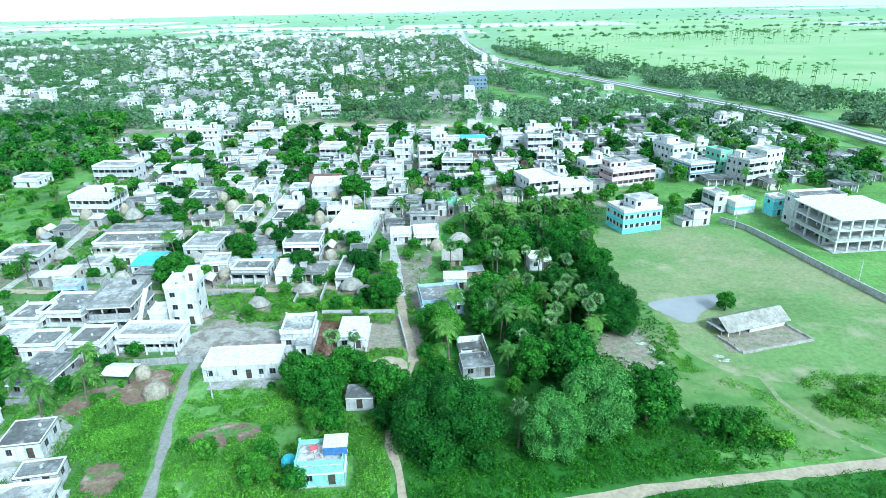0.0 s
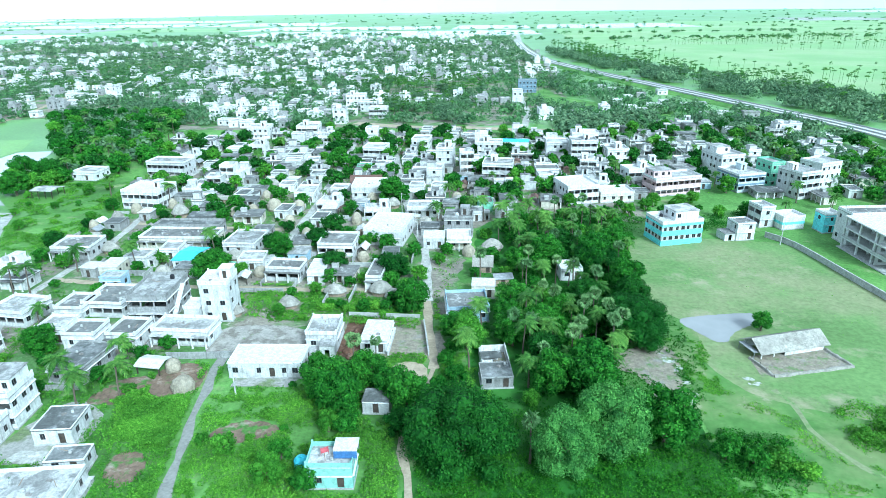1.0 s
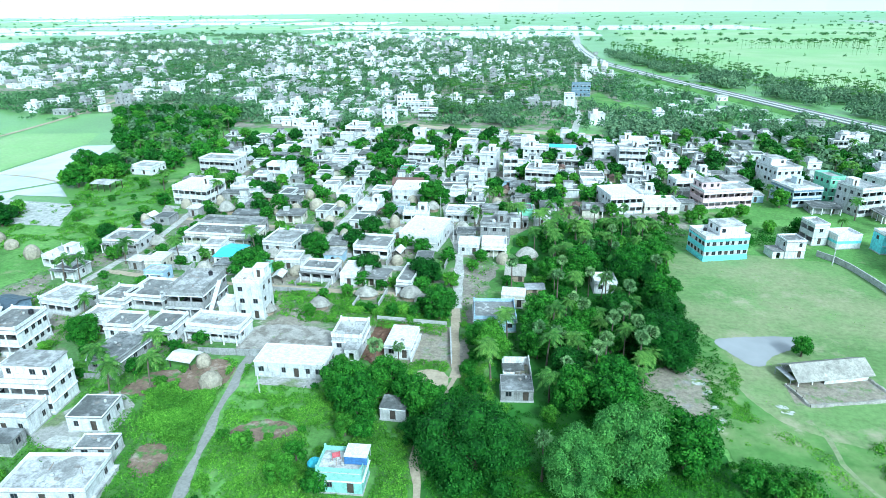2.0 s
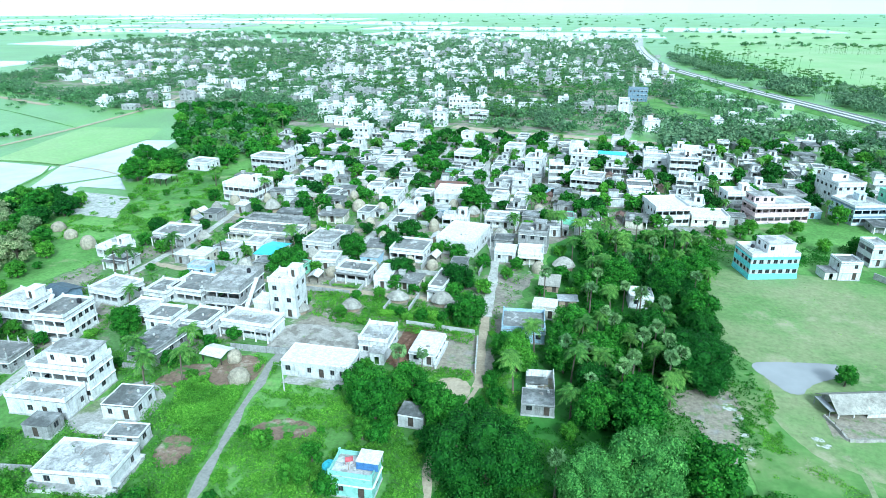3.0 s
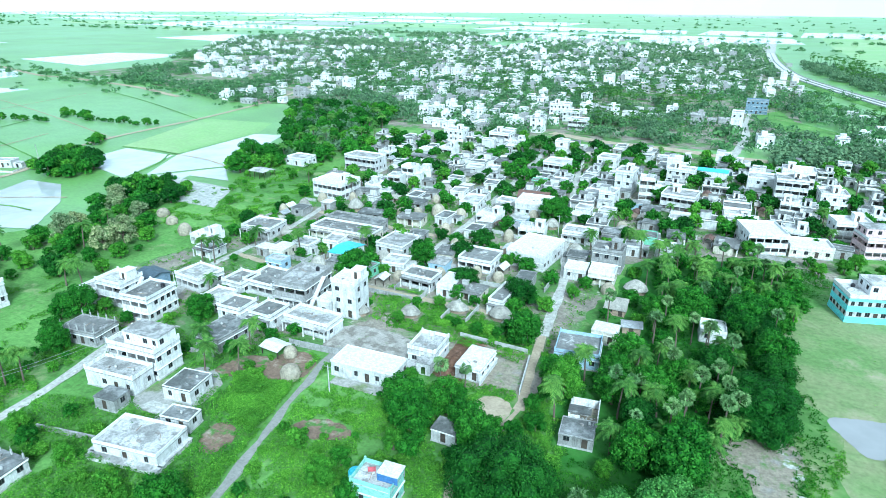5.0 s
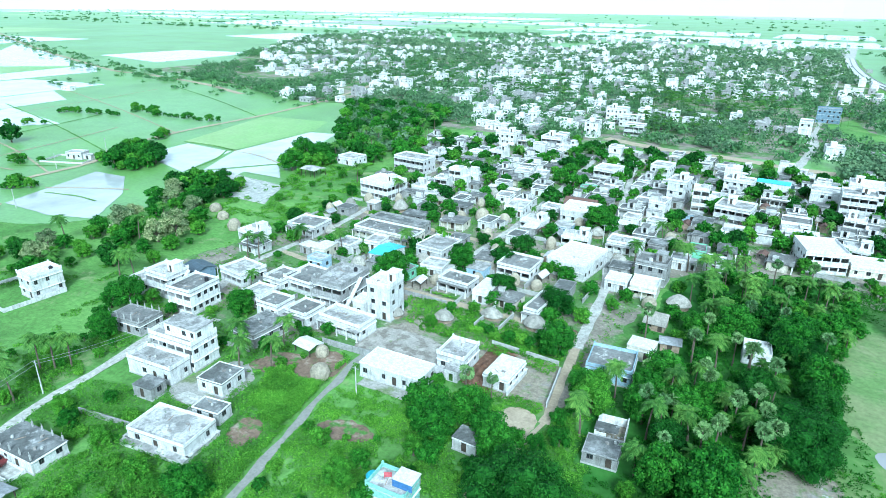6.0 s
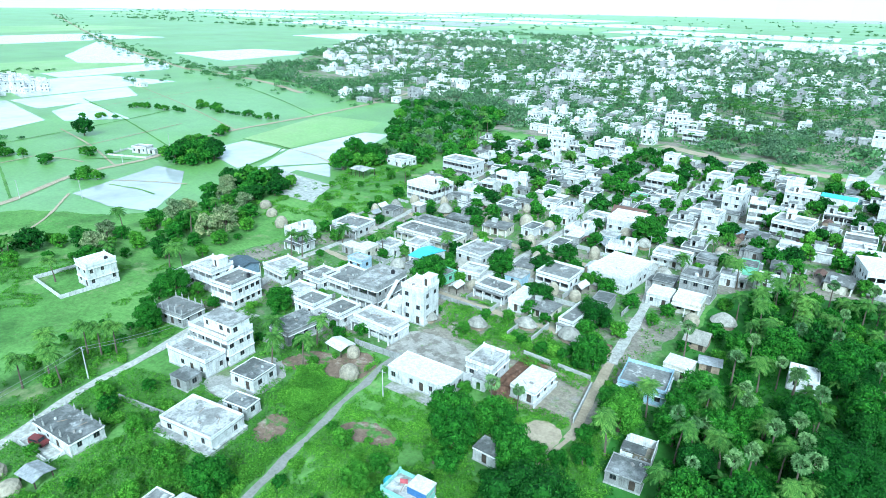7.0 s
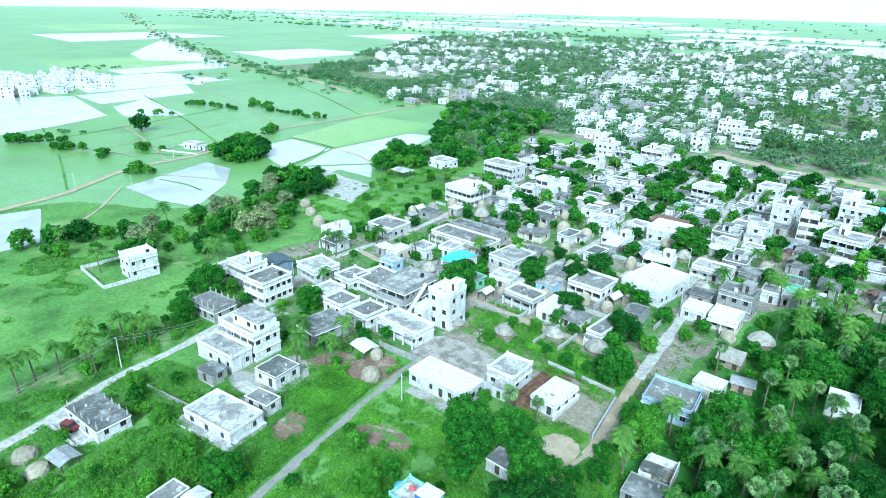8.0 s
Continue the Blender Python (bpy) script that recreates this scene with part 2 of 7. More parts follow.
L_FRESH = foliage("fresh rain tree leaves", (0.048, 0.16, 0.036), (0.19, 0.43, 0.105), patch=0.3)
L_DEEP = foliage("dark tall grass", (0.022, 0.095, 0.008), (0.097, 0.29, 0.022), patch=0.12)
L_PALM = foliage("palm fronds", (0.050, 0.145, 0.028), (0.18, 0.34, 0.075), glow=0.25)
L_FAN = foliage("palmyra fans", (0.075, 0.16, 0.055), (0.27, 0.43, 0.20), glow=0.2)
L_SCRUB = foliage("meadow scrub leaves", (0.062, 0.19, 0.020), (0.22, 0.47, 0.055), patch=0.16)
# Far leaves are pale and bluish: distance haze put into their colour.
L_TOWN = foliage("haze-paled town leaves", (0.10, 0.19, 0.115), (0.28, 0.42, 0.26), glow=0.42, patch=0.03)
L_WOOD = foliage("haze-paled woodland leaves", (0.075, 0.17, 0.08), (0.22, 0.41, 0.18), glow=0.4, patch=0.05)
L_BLOOM = foliage("pale flowering leaves", (0.08, 0.17, 0.05), (0.48, 0.54, 0.34))


# ---- mesh helpers ----
class Geo:
    def __init__(self):
        self.v, self.f, self.m = [], [], []

    def quad(self, *pts, mi=0):
        n = len(self.v)
        self.v += [tuple(p) for p in pts]
        self.f.append(tuple(range(n, n + len(pts))))
        self.m.append(mi)
        return self

    def box(self, x0, y0, z0, x1, y1, z1, mi=0):
        n = len(self.v)
        self.v += [(x0, y0, z0), (x1, y0, z0), (x1, y1, z0), (x0, y1, z0), (x0, y0, z1), (x1, y0, z1), (x1, y1, z1), (x0, y1, z1)]
        for q in ((0, 3, 2, 1), (4, 5, 6, 7), (0, 1, 5, 4), (1, 2, 6, 5), (2, 3, 7, 6), (3, 0, 4, 7)):
            self.f.append(tuple(n + i for i in q))
            self.m.append(mi)
        return self

    def lathe(self, rings, n=12, mi=0, close=True, wob=0.0, rnd=None, at=(0, 0)):
        """rings: (radius, height) from the bottom up."""
        start = len(self.v)
        for r, z in rings:
            for i in range(n):
                a = 2 * math.pi * i / n
                k = 1 + (rnd.uniform(-wob, wob) if rnd else 0)
                self.v.append((at[0] + r * k * math.cos(a), at[1] + r * k * math.sin(a), z))
        for j in range(len(rings) - 1):
            for i in range(n):
                a, b = start + j * n + i, start + j * n + (i + 1) % n
                self.f.append((a, b, b + n, a + n))
                self.m.append(mi)
        if close:
            self.f.append(tuple(start + (len(rings) - 1) * n + i for i in range(n)))
            self.m.append(mi)
        return self

    def tube(self, pts, radii, n=6, mi=0):
        start = len(self.v)
        for k, (p, r) in enumerate(zip(pts, radii)):
            q = Vector(pts[min(k + 1, len(pts) - 1)]) - Vector(pts[max(k - 1, 0)])
            q.normalize()
            side = q.cross(Vector((0.31, 0.95, 0.02))).normalized()
            up = side.cross(q)
            for i in range(n):
                a = 2 * math.pi * i / n
                self.v.append(tuple(Vector(p) + side * (r * math.cos(a)) + up * (r * math.sin(a))))
        for j in range(len(pts) - 1):
            for i in range(n):
                a, b = start + j * n + i, start + j * n + (i + 1) % n
                self.f.append((a, b, b + n, a + n))
                self.m.append(mi)
        return self

    def weld(self):
        """Joins corners that lie on one another."""
        seen, new_v, at = {}, [], []
        for p in self.v:
            k = (round(p[0], 3), round(p[1], 3), round(p[2], 3))
            if k not in seen:
                seen[k] = len(new_v)
                new_v.append(p)
            at.append(seen[k])
        self.v, self.f = new_v, [tuple(at[i] for i in q) for q in self.f]
        return self

    def ring(self, x0, y0, x1, y1, z0, z1, t):
        """A closed upright band: outer faces, inner faces and a top."""
        o, i = [(x0, y0), (x1, y0), (x1, y1), (x0, y1)], [(x0 + t, y0 + t), (x1 - t, y0 + t), (x1 - t, y1 - t), (x0 + t, y1 - t)]
        for k in range(4):
            n = (k + 1) % 4
            self.quad((*o[k], z0), (*o[n], z0), (*o[n], z1), (*o[k], z1))
            self.quad((*i[n], z0), (*i[k], z0), (*i[k], z1), (*i[n], z1))
            self.quad((*o[k], z1), (*o[n], z1), (*i[n], z1), (*i[k], z1))
        return self.weld()

    def mesh(self, name, *mats, smooth=False):
        me = bpy.data.meshes.new(name)
        me.from_pydata(self.v, [], self.f)
        for m in mats:
            me.materials.append(m)
        if len(mats) > 1:
            me.polygons.foreach_set("material_index", self.m)
        if smooth:
            me.polygons.foreach_set("use_smooth", [True] * len(self.f))
        me.update()
        return me


def part(name, geo, material, parent, label="", at=None):
    ob = new(name, geo if isinstance(geo, bpy.types.Mesh) else geo.mesh(name, material))
    ob.parent = parent
    if at is not None:
        ob.matrix_basis = at
    if label:
        tagged(ob, label)
    return ob


def thing(name, label, category, m, group="", geo=None, material=None, kind=""):
    ob = new(name, geo.mesh(name, *((material, M_BARK) if 1 in geo.m else (material,))) if geo else None)
    ob.matrix_basis = m
    return tagged(ob, label, category, group, kind)


def quads_mesh(name, verts, material):
    """A mesh of loose four-cornered leaves from an (n, 4, 3) array."""
    n = len(verts)
    me = bpy.data.meshes.new(name)
    me.vertices.add(4 * n)
    me.vertices.foreach_set("co", verts.astype(np.float32).ravel())
    me.loops.add(4 * n)
    me.loops.foreach_set("vertex_index", np.arange(4 * n, dtype=np.int32))
    me.polygons.add(n)
    me.polygons.foreach_set("loop_start", np.arange(0, 4 * n, 4, dtype=np.int32))
    me.update(calc_edges=True)
    me.materials.append(material)
    return me


def leaf_quads(rng, centre, normal, size, aspect=0.62, fold=0.22):
    """Folded pointed leaves at the centres, facing along the normals."""
    n = len(centre)
    normal = normal / (np.linalg.norm(normal, axis=1, keepdims=True) + 1e-9)
    a = rng.normal(size=(n, 3))
    a -= (a * normal).sum(1, keepdims=True) * normal
    a /= np.linalg.norm(a, axis=1, keepdims=True) + 1e-9
    b = np.cross(normal, a)
    s = size[:, None]
    drop = normal * s * fold
    return np.stack([centre - a * s, centre + b * s * aspect - drop, centre + a * s - drop * 0.6, centre - b * s * aspect - drop], 1)


def crown_quads(rng, lobes, count, size, low=-0.35, jitter=0.55):
    lobes = np.array(lobes, float)
    area = lobes[:, 3] * lobes[:, 4] + lobes[:, 3] * lobes[:, 5]
    pick = rng.choice(len(lobes), count * 2, p=area / area.sum())
    d = rng.normal(size=(count * 2, 3))
    d /= np.linalg.norm(d, axis=1, keepdims=True)
    keep = d[:, 2] > low
    pick, d = pick[keep], d[keep]
    p = lobes[pick, :3] + d * lobes[pick, 3:] * (rng.uniform(0.74, 1.06, (len(d), 1)) + 0.22 * rng.random((len(d), 1)) ** 4)
    inside = np.zeros(len(p), bool)
    for i, l in enumerate(lobes):
        inside |= ((((p - l[:3]) / l[3:]) ** 2).sum(1) < 0.7) & (pick != i)
    p, d = p[~inside][:count], d[~inside][:count]
    return leaf_quads(rng, p, d + rng.normal(size=d.shape) * jitter, rng.uniform(0.6, 1.3, len(p)) * size)


def hull_quads(lobes, k=0.66, n=6):
    out = []
    for cx, cy, cz, rx, ry, rz in lobes:
        for j in range(3):
            t0, t1 = math.pi * (j / 3 - 0.5), math.pi * ((j + 1) / 3 - 0.5)
            for i in range(n):
                a0, a1 = 2 * math.pi * i / n, 2 * math.pi * (i + 1) / n
                out.append([(cx + k * rx * math.cos(t) * math.cos(a), cy + k * ry * math.cos(t) * math.sin(a), cz + k * rz * math.sin(t)) for t, a in ((t0, a0), (t0, a1), (t1, a1), (t1, a0))])
    return np.array(out)


def inside_poly(x, y, poly):
    hit = False
    for (x0, y0), (x1, y1) in zip(poly, poly[1:] + poly[:1]):
        if (y0 > y) != (y1 > y) and x < (x1 - x0) * (y - y0) / (y1 - y0) + x0:
            hit = not hit
    return hit


# ---- ground, water and ways ----
def sheet(name, label, category, poly, z, material, rough_edge=1.5, step=6.0, seed=1, curved=False):
    """A flat irregular patch of ground with a worn, uneven edge."""
    rnd = random.Random(seed)
    pts, drift = [], 0.0
    if curved:
        loop = smooth_line([poly[-1], *poly, poly[0], poly[1]], 2.0)
        a = min(range(len(loop) // 2), key=lambda i: math.hypot(loop[i].x - poly[0][0], loop[i].y - poly[0][1]))
        b = max(i for i in range(len(loop)) if math.hypot(loop[i].x - poly[0][0], loop[i].y - poly[0][1]) < 0.01)
        poly, step = [(p.x, p.y) for p in loop[a:b]], 0.7
    for (x0, y0), (x1, y1) in zip(poly, poly[1:] + poly[:1]):
        far = math.hypot(x1 - x0, y1 - y0)
        n = max(1, int(far / step))
        for i in range(n):
            k = (i + (rnd.uniform(-0.3, 0.3) if i else 0)) / n
            drift = 0.72 * drift + rnd.uniform(-0.5, 0.5) * rough_edge
            j = drift * ((min(1.0, min(i, n - i) / 3) if n > 3 else 0.3) if not curved else 0.8)
            pts.append((x0 + (x1 - x0) * k - (y1 - y0) / far * j, y0 + (y1 - y0) * k + (x1 - x0) / far * j))
    tris = []
    for a, b, c in tessellate_polygon([[Vector((x, y, 0)) for x, y in pts]]):
        (ax, ay), (bx, by), (cx, cy) = pts[a], pts[b], pts[c]
        turn = (bx - ax) * (cy - ay) - (by - ay) * (cx - ax)
        if abs(turn) > 1e-4:
            tris.append((a, b, c) if turn > 0 else (a, c, b))
    me = bpy.data.meshes.new(name)
    me.from_pydata([(x, y, z) for x, y in pts], [], tris)
    me.materials.append(material)
    return tagged(new(name, me), label, category, kind="structure")


def bare(x, y):
    return any(inside_poly(x, y, p) for p in BARE)


def smooth_line(pts, step=3.0):
    out = []
    P = [Vector((*p, 0)) for p in pts]
    P = [2 * P[0] - P[1]] + P + [2 * P[-1] - P[-2]]
    for a, b, c, d in zip(P, P[1:], P[2:], P[3:]):
        n = max(2, int((c - b).length / step))
        for i in range(n):
            t = i / n
            out.append(0.5 * (2 * b + (c - a) * t + (2 * a - 5 * b + 4 * c - d) * t * t + (3 * b - a - 3 * c + d) * t ** 3))
    return out + [P[-2]]


def way(name, label, category, pts, width, z, material, wob=0.25, seed=2, thick=0.0):
    rnd = random.Random(seed)
    line = smooth_line(pts)
    g = Geo()
    sides = []
    for i, p in enumerate(line):
        q = (line[min(i + 1, len(line) - 1)] - line[max(i - 1, 0)]).normalized()
        n = Vector((-q.y, q.x, 0))
        sides.append((p + n * (width / 2 + rnd.uniform(-wob, wob)), p - n * (width / 2 + rnd.uniform(-wob, wob))))
    for (a, b), (c, d) in zip(sides, sides[1:]):
        g.quad((b.x, b.y, z), (d.x, d.y, z), (c.x, c.y, z), (a.x, a.y, z))
        if thick:
            g.quad((a.x, a.y, z), (c.x, c.y, z), (c.x, c.y, z - thick), (a.x, a.y, z - thick))
            g.quad((d.x, d.y, z), (b.x, b.y, z), (b.x, b.y, z - thick), (d.x, d.y, z - thick))
    LINES.append((line, width / 2))
    return tagged(new(name, g.mesh(name, material)), label, category, kind="structure")


BARE = []
LINES, FOOT = [], []          # ways and house footprints, kept clear of trees and of other houses

g = Geo()
g.quad((-9000, -9000, -0.06), (9000, -9000, -0.06), (9000, 9000, -0.06), (-9000, 9000, -0.06))
tagged(new("ground", g.mesh("ground", M_GROUND)), "flat green farmland reaching to the hazy horizon", "ground", kind="structure")

VILLAGE = [(-112, 100), (-60, 112), (-38, 130), (-6, 116), (-2, 200), (30, 215), (60, 208), (64, 238), (92, 262), (98, 300), (60, 335), (20, 366), (-100, 372), (-165, 330), (-150, 262), (-128, 215), (-132, 165), (-140, 125)]
sheet("village_ground", "trodden grey earth and weeds between the houses", "ground", VILLAGE, -0.02, M_EARTH, 1.6, 1.3)
sheet("meadow", "lush green open meadow round the village", "meadow", [(-236, -60), (160, -60), (236, 150), (212, 290), (120, 330), (60, 345), (20, 372), (-150, 395), (-200, 330), (-190, 262), (-165, 215), (-190, 178), (-205, 130), (-245, 100), (-246, 40)], -0.04, M_MEADOW, 0.9, 1.0, curved=True)
sheet("rank_grass", "dark green grass below the tall trees", "grass", [(-5, 44), (84, 44), (120, 82), (70, 78), (46, 80), (42, 98), (20, 104), (-4, 100), (-7, 84)], -0.03, M_DEEP, 0.9, 1.0, curved=True)
sheet("grove_floor", "dark green grass on the grove floor", "grass", [(0, 118), (4, 104), (20, 102), (30, 116), (36, 126), (44, 130), (52, 137), (50, 165), (50, 186), (40, 214), (24, 216), (2, 204), (0, 172), (2, 150)], -0.01, M_DEEP, 0.9, 1.0, curved=True)
sheet("playing_field", "grazed open playing field with worn bare patches", "field", [(41.5, 191), (97, 189), (103, 157), (112, 118), (125, 90), (88, 92), (60, 98), (48, 112), (47, 136), (41.5, 165)], 0.03, M_PLAY, 0.9, 1.0, curved=True)
sheet("rough_pasture", "rough olive pasture with weeds and bare patches", "grass", [(44, 96), (47, 88), (58, 81), (90, 83.5), (135, 88.5), (128, 97), (110, 124), (90, 100), (62, 104), (51, 116), (52, 134), (45, 140), (43.5, 112)], 0.045, M_PASTURE, 0.5, 1.0, curved=True)
sheet("pond_east", "pale still pond at the edge of the field", "pond", [(50.3, 137.9), (57, 139.9), (68, 142), (67, 137), (60.8, 131.8), (58.2, 127.8), (55.6, 127.2), (53.4, 130), (50.8, 134)], 0.07, M_WATER, 0.5, 1.0, curved=True)
sheet("rubble_ground", "grey rubble and ash tipped beside the grove", "rubble", [(30, 117), (36, 123), (42, 126), (44.5, 122), (43.5, 110), (41, 101), (38, 101), (36, 111)], 0.06, M_RUBBLE, 0.9, 1.0, curved=True)
sheet("shed_yard", "bare grey fenced yard in front of the shed", "yard", [(60, 121), (60, 113.5), (80, 118.5), (77, 128)], 0.07, M_RUBBLE, 0.3, 1.5)
for k, (px, py, pr) in enumerate(((44.3, 106.2, 1.3), (43.8, 103.8, 1.0), (57.6, 110.9, 1.3), (43.0, 118.8, 1.3), (43.9, 115.6, 0.9), (42.4, 121.6, 0.9), (44.2, 110.2, 0.9), (57.0, 112.4, 0.8))):
    sheet("bare_patch", "pale bare patch strewn with chalky litter", "ground", [(px - pr, py - pr * 0.5), (px + pr * 0.6, py - pr * 0.7), (px + pr, py + pr * 0.5), (px - pr * 0.5, py + pr * 0.8)], 0.075, M_CHALK, 0.95, 0.4, seed=k, curved=True)
sheet("rubble_yard", "pale trodden yard strewn with grey rubble", "yard", [(-57, 115), (-58, 127), (-46, 129), (-37, 126.5), (-36, 119), (-46, 116.5)], 0.05, M_RUBBLEYARD, 0.8, 1.5, curved=True)
sheet("brown_plot", "dug brown soil plot between two houses", "plot", [(-29, 117), (-29, 135), (-22, 134), (-21, 114)], 0.04, M_DUG, 0.4, 1.5)
sheet("rubble_plot", "grey stony walled plot behind the lane", "plot", [(-21, 115), (-22, 135), (-10.6, 134), (-8.4, 117)], 0.045, M_RUBBLE, 0.4, 1.5)
sheet("soil_patch", "bare brown soil patch in the meadow", "soil", [(-45, 88), (-42, 92), (-36, 93), (-32, 91), (-35, 88), (-40, 87)], 0.06, M_SOIL, 0.9, 1.0, curved=True)
sheet("stone_yard", "pale stone-paved yard between white houses", "yard", [(-104, 98), (-94, 99), (-95.5, 108), (-102.5, 107)], 0.05, M_ROAD, 0.4, 3)
sheet("stone_yard", "pale grey slab beside the annexe", "yard", [(-71, 75.5), (-66, 75.5), (-66, 81), (-71, 80)], 0.05, M_ROAD, 0.3, 3)
sheet("soil_patch", "bare brown soil beside the large white house", "soil", [(-57, 76), (-59, 82), (-54, 83), (-51, 79), (-53, 75)], 0.06, M_SOIL, 0.9, 1.0, curved=True)
sheet("gravel_yard", "grey gravel strip in front of the long hall", "yard", [(-47, 103.5), (-47, 107.3), (-34, 107), (-35, 104)], 0.06, M_YARD, 0.4, 1.5)
TOWN_PLOT = [(-200, 378), (-215, 425), (-356, 398), (-459, 436), (-573, 460), (-675, 482), (-672, 604), (-760, 740), (-835, 860), (-980, 1100), (-1060, 1400), (-700, 1560), (44, 1560), (44, 1200), (92, 725), (150, 545), (208, 371), (60, 385), (-70, 395), (-100, 376)]
sheet("town_ground", "trodden pale earth under the distant town", "ground", [(-100, 372), (-190, 372), (-215, 427), (-350, 403), (-459, 440), (-660, 486), (-660, 604), (-820, 860), (-940, 1150), (60, 1150), (70, 800), (60, 480), (20, 392)], 0.0, M_EARTH, 3, 12)
sheet("clearing", "green grass clearing beside the town road", "grass", [(31.5, 494), (31.5, 535), (47.8, 562), (57, 514), (80, 483), (84, 446), (57, 449), (44, 479)], 0.04, M_MEADOW, 1.2, 3.0)
sheet("market_ground", "wide pale trodden ground along the town road", "ground", [(-2, 1000), (8, 1130), (26, 1390), (60, 1600), (52, 1240), (44, 1040), (36, 850), (20, 850)], 0.08, M_ROAD, 2, 20)
sheet("soil_patch", "trodden brown earth beside the open shed", "soil", [(-73, 96.5), (-71, 104), (-66, 106.5), (-62, 103), (-65, 97)], 0.05, M_SOIL, 0.8, 1.0, curved=True)
sheet("stone_yard", "pale worn yard between white houses", "yard", [(-80, 80.5), (-79.5, 88), (-76, 97), (-67.5, 93), (-66.5, 83.5), (-72, 79)], 0.045, M_YARD, 0.6, 1.0, curved=True)
sheet("concrete_pad", "pale concrete pad beside the annexe", "yard", [(-76.9, 79.1), (-75.8, 82.2), (-70.5, 82.6), (-69.5, 78.8)], 0.13, M_ROAD, 0.15, 1.0)
sheet("forecourt", "pale concrete forecourt with a parked jeep", "yard", [(-92, 46.3), (-92.6, 51.0), (-78.6, 51.6), (-79.6, 47.6)], 0.1, M_ROAD, 0.15, 1.0)
BARE += [[(-77.5, 78.5), (-76.5, 83), (-69.5, 83), (-69, 78)], [(-92.5, 45.8), (-93, 51.5), (-78, 52), (-79, 47)]]
sheet("sandy_yard", "pale sandy yard among the trees", "yard", [(-16, 109), (-15, 113.5), (-11, 115), (-7.8, 112.5), (-7.8, 107.5), (-11.5, 106)], 0.06, M_SAND, 0.6, 1.0, curved=True)
BARE += [[(-46, 87), (-42, 93), (-36, 94), (-31, 91), (-35, 87), (-40, 86)], [(-57, 76), (-59, 82), (-54, 83), (-51, 79), (-53, 75)], [(-57, 116), (-57, 128), (-38, 127), (-37, 119)], [(60, 121), (60, 113.5), (80, 118.5), (77, 128)], [(-16, 109), (-15, 113.5), (-11, 115), (-7.8, 112.5), (-7.8, 107.5), (-11.5, 106)], [(50, 138), (58, 142), (69, 141), (66, 133), (58, 128), (53, 131)], [(-47, 103.5), (-47, 107.3), (-34, 107), (-35, 104)], [(32, 117), (36, 122), (41, 125), (43.5, 121), (42.5, 110), (40.5, 103), (38.5, 103), (37, 112)], [(-62, 99), (-64, 108), (-60, 112), (-54.5, 110), (-53.5, 101), (-57, 98)], [(-80, 80.5), (-79.5, 88), (-76, 97), (-67.5, 93), (-66.5, 83.5), (-72, 79)], [(-73, 96.5), (-71, 104), (-66, 106.5), (-62, 103), (-65, 97)]]
sheet("straw_yard", "sandy yard strewn with straw round the haystacks", "yard", [(-62, 99), (-64, 108), (-60, 112), (-54.5, 110), (-53.5, 101), (-57, 98)], 0.06, M_SOIL, 0.7, 1.0, curved=True)
way("road_east_track", "pale sandy farm track", "track", [(5, 70), (24, 73.6), (36, 75.7), (49, 77.2), (70, 79.8), (130, 88)], 2.2, 0.06, M_SAND, 0.3)
way("field_path", "faint trodden trail across the grazed field", "footpath", [(60.5, 109), (62.2, 104), (62.0, 97), (64.4, 90.5), (68.2, 84.6), (73, 80.5)], 0.9, 0.065, M_TRAIL, 0.3)
way("path_near", "grey gravel lane running up to the hall", "lane", [(-40, 50), (-45.8, 75.4), (-47.8, 84.4), (-50, 93.5), (-51.3, 102.2), (-52.6, 110), (-53, 117)], 1.8, 0.08, M_TRACK, 0.4)
way("footpath_middle", "narrow trodden brown footpath", "footpath", [(-6, 60), (-6.9, 74.4), (-7.9, 80.6), (-9.7, 86.2), (-10, 94), (-8.1, 102.7), (-6.6, 113)], 1.3, 0.08, M_SAND, 0.25)
way("street_main", "narrow pale concrete village street", "street", [(-11.2, 144), (-12.6, 156), (-16.3, 182), (-24.3, 211), (-35.8, 266), (-50, 338), (-56, 372)], 2.7, 0.09, M_ROAD, 0.25)
way("footpath_middle", "sandy lane leading up to the street", "lane", [(-6.6, 112.5), (-8, 122), (-9.8, 133), (-11.3, 144.5)], 2.0, 0.085, M_SAND, 0.3)
way("street_west", "narrow pale concrete village street", "street", [(-61, 180), (-61.7, 218), (-63.1, 238), (-65.2, 268), (-69, 312), (-74, 368)], 2.7, 0.09, M_ROAD, 0.25)
way("road_west", "pale concrete village road", "road", [(-88, 30), (-91, 44), (-94.5, 54), (-98, 64), (-99.4, 76), (-103, 92), (-107, 110), (-117, 134), (-118, 154), (-117.5, 170), (-121, 200), (-128, 240), (-134, 300), (-142, 372)], 2.6, 0.09, M_ROAD, 0.25)
way("lane_cross", "narrow earth lane between houses", "lane", [(-118, 152), (-100, 150), (-60, 149), (-14, 150)], 2.4, 0.07, M_SAND, 0.3)
way("lane_cross", "narrow earth lane between houses", "lane", [(-122, 200), (-90, 197), (-60, 196), (-20, 196)], 2.6, 0.07, M_SAND, 0.3)
way("canal_bank", "pale gravel canal bank road", "road", [(-84, 396), (-48, 384), (-7, 381), (18, 375), (40, 374)], 8.0, 0.09, M_SAND, 0.8)
way("canal", "narrow green weedy canal", "canal", [(-84, 385), (-47, 373), (-7, 370), (20, 363)], 6.0, 0.06, M_MEADOW, 0.6)
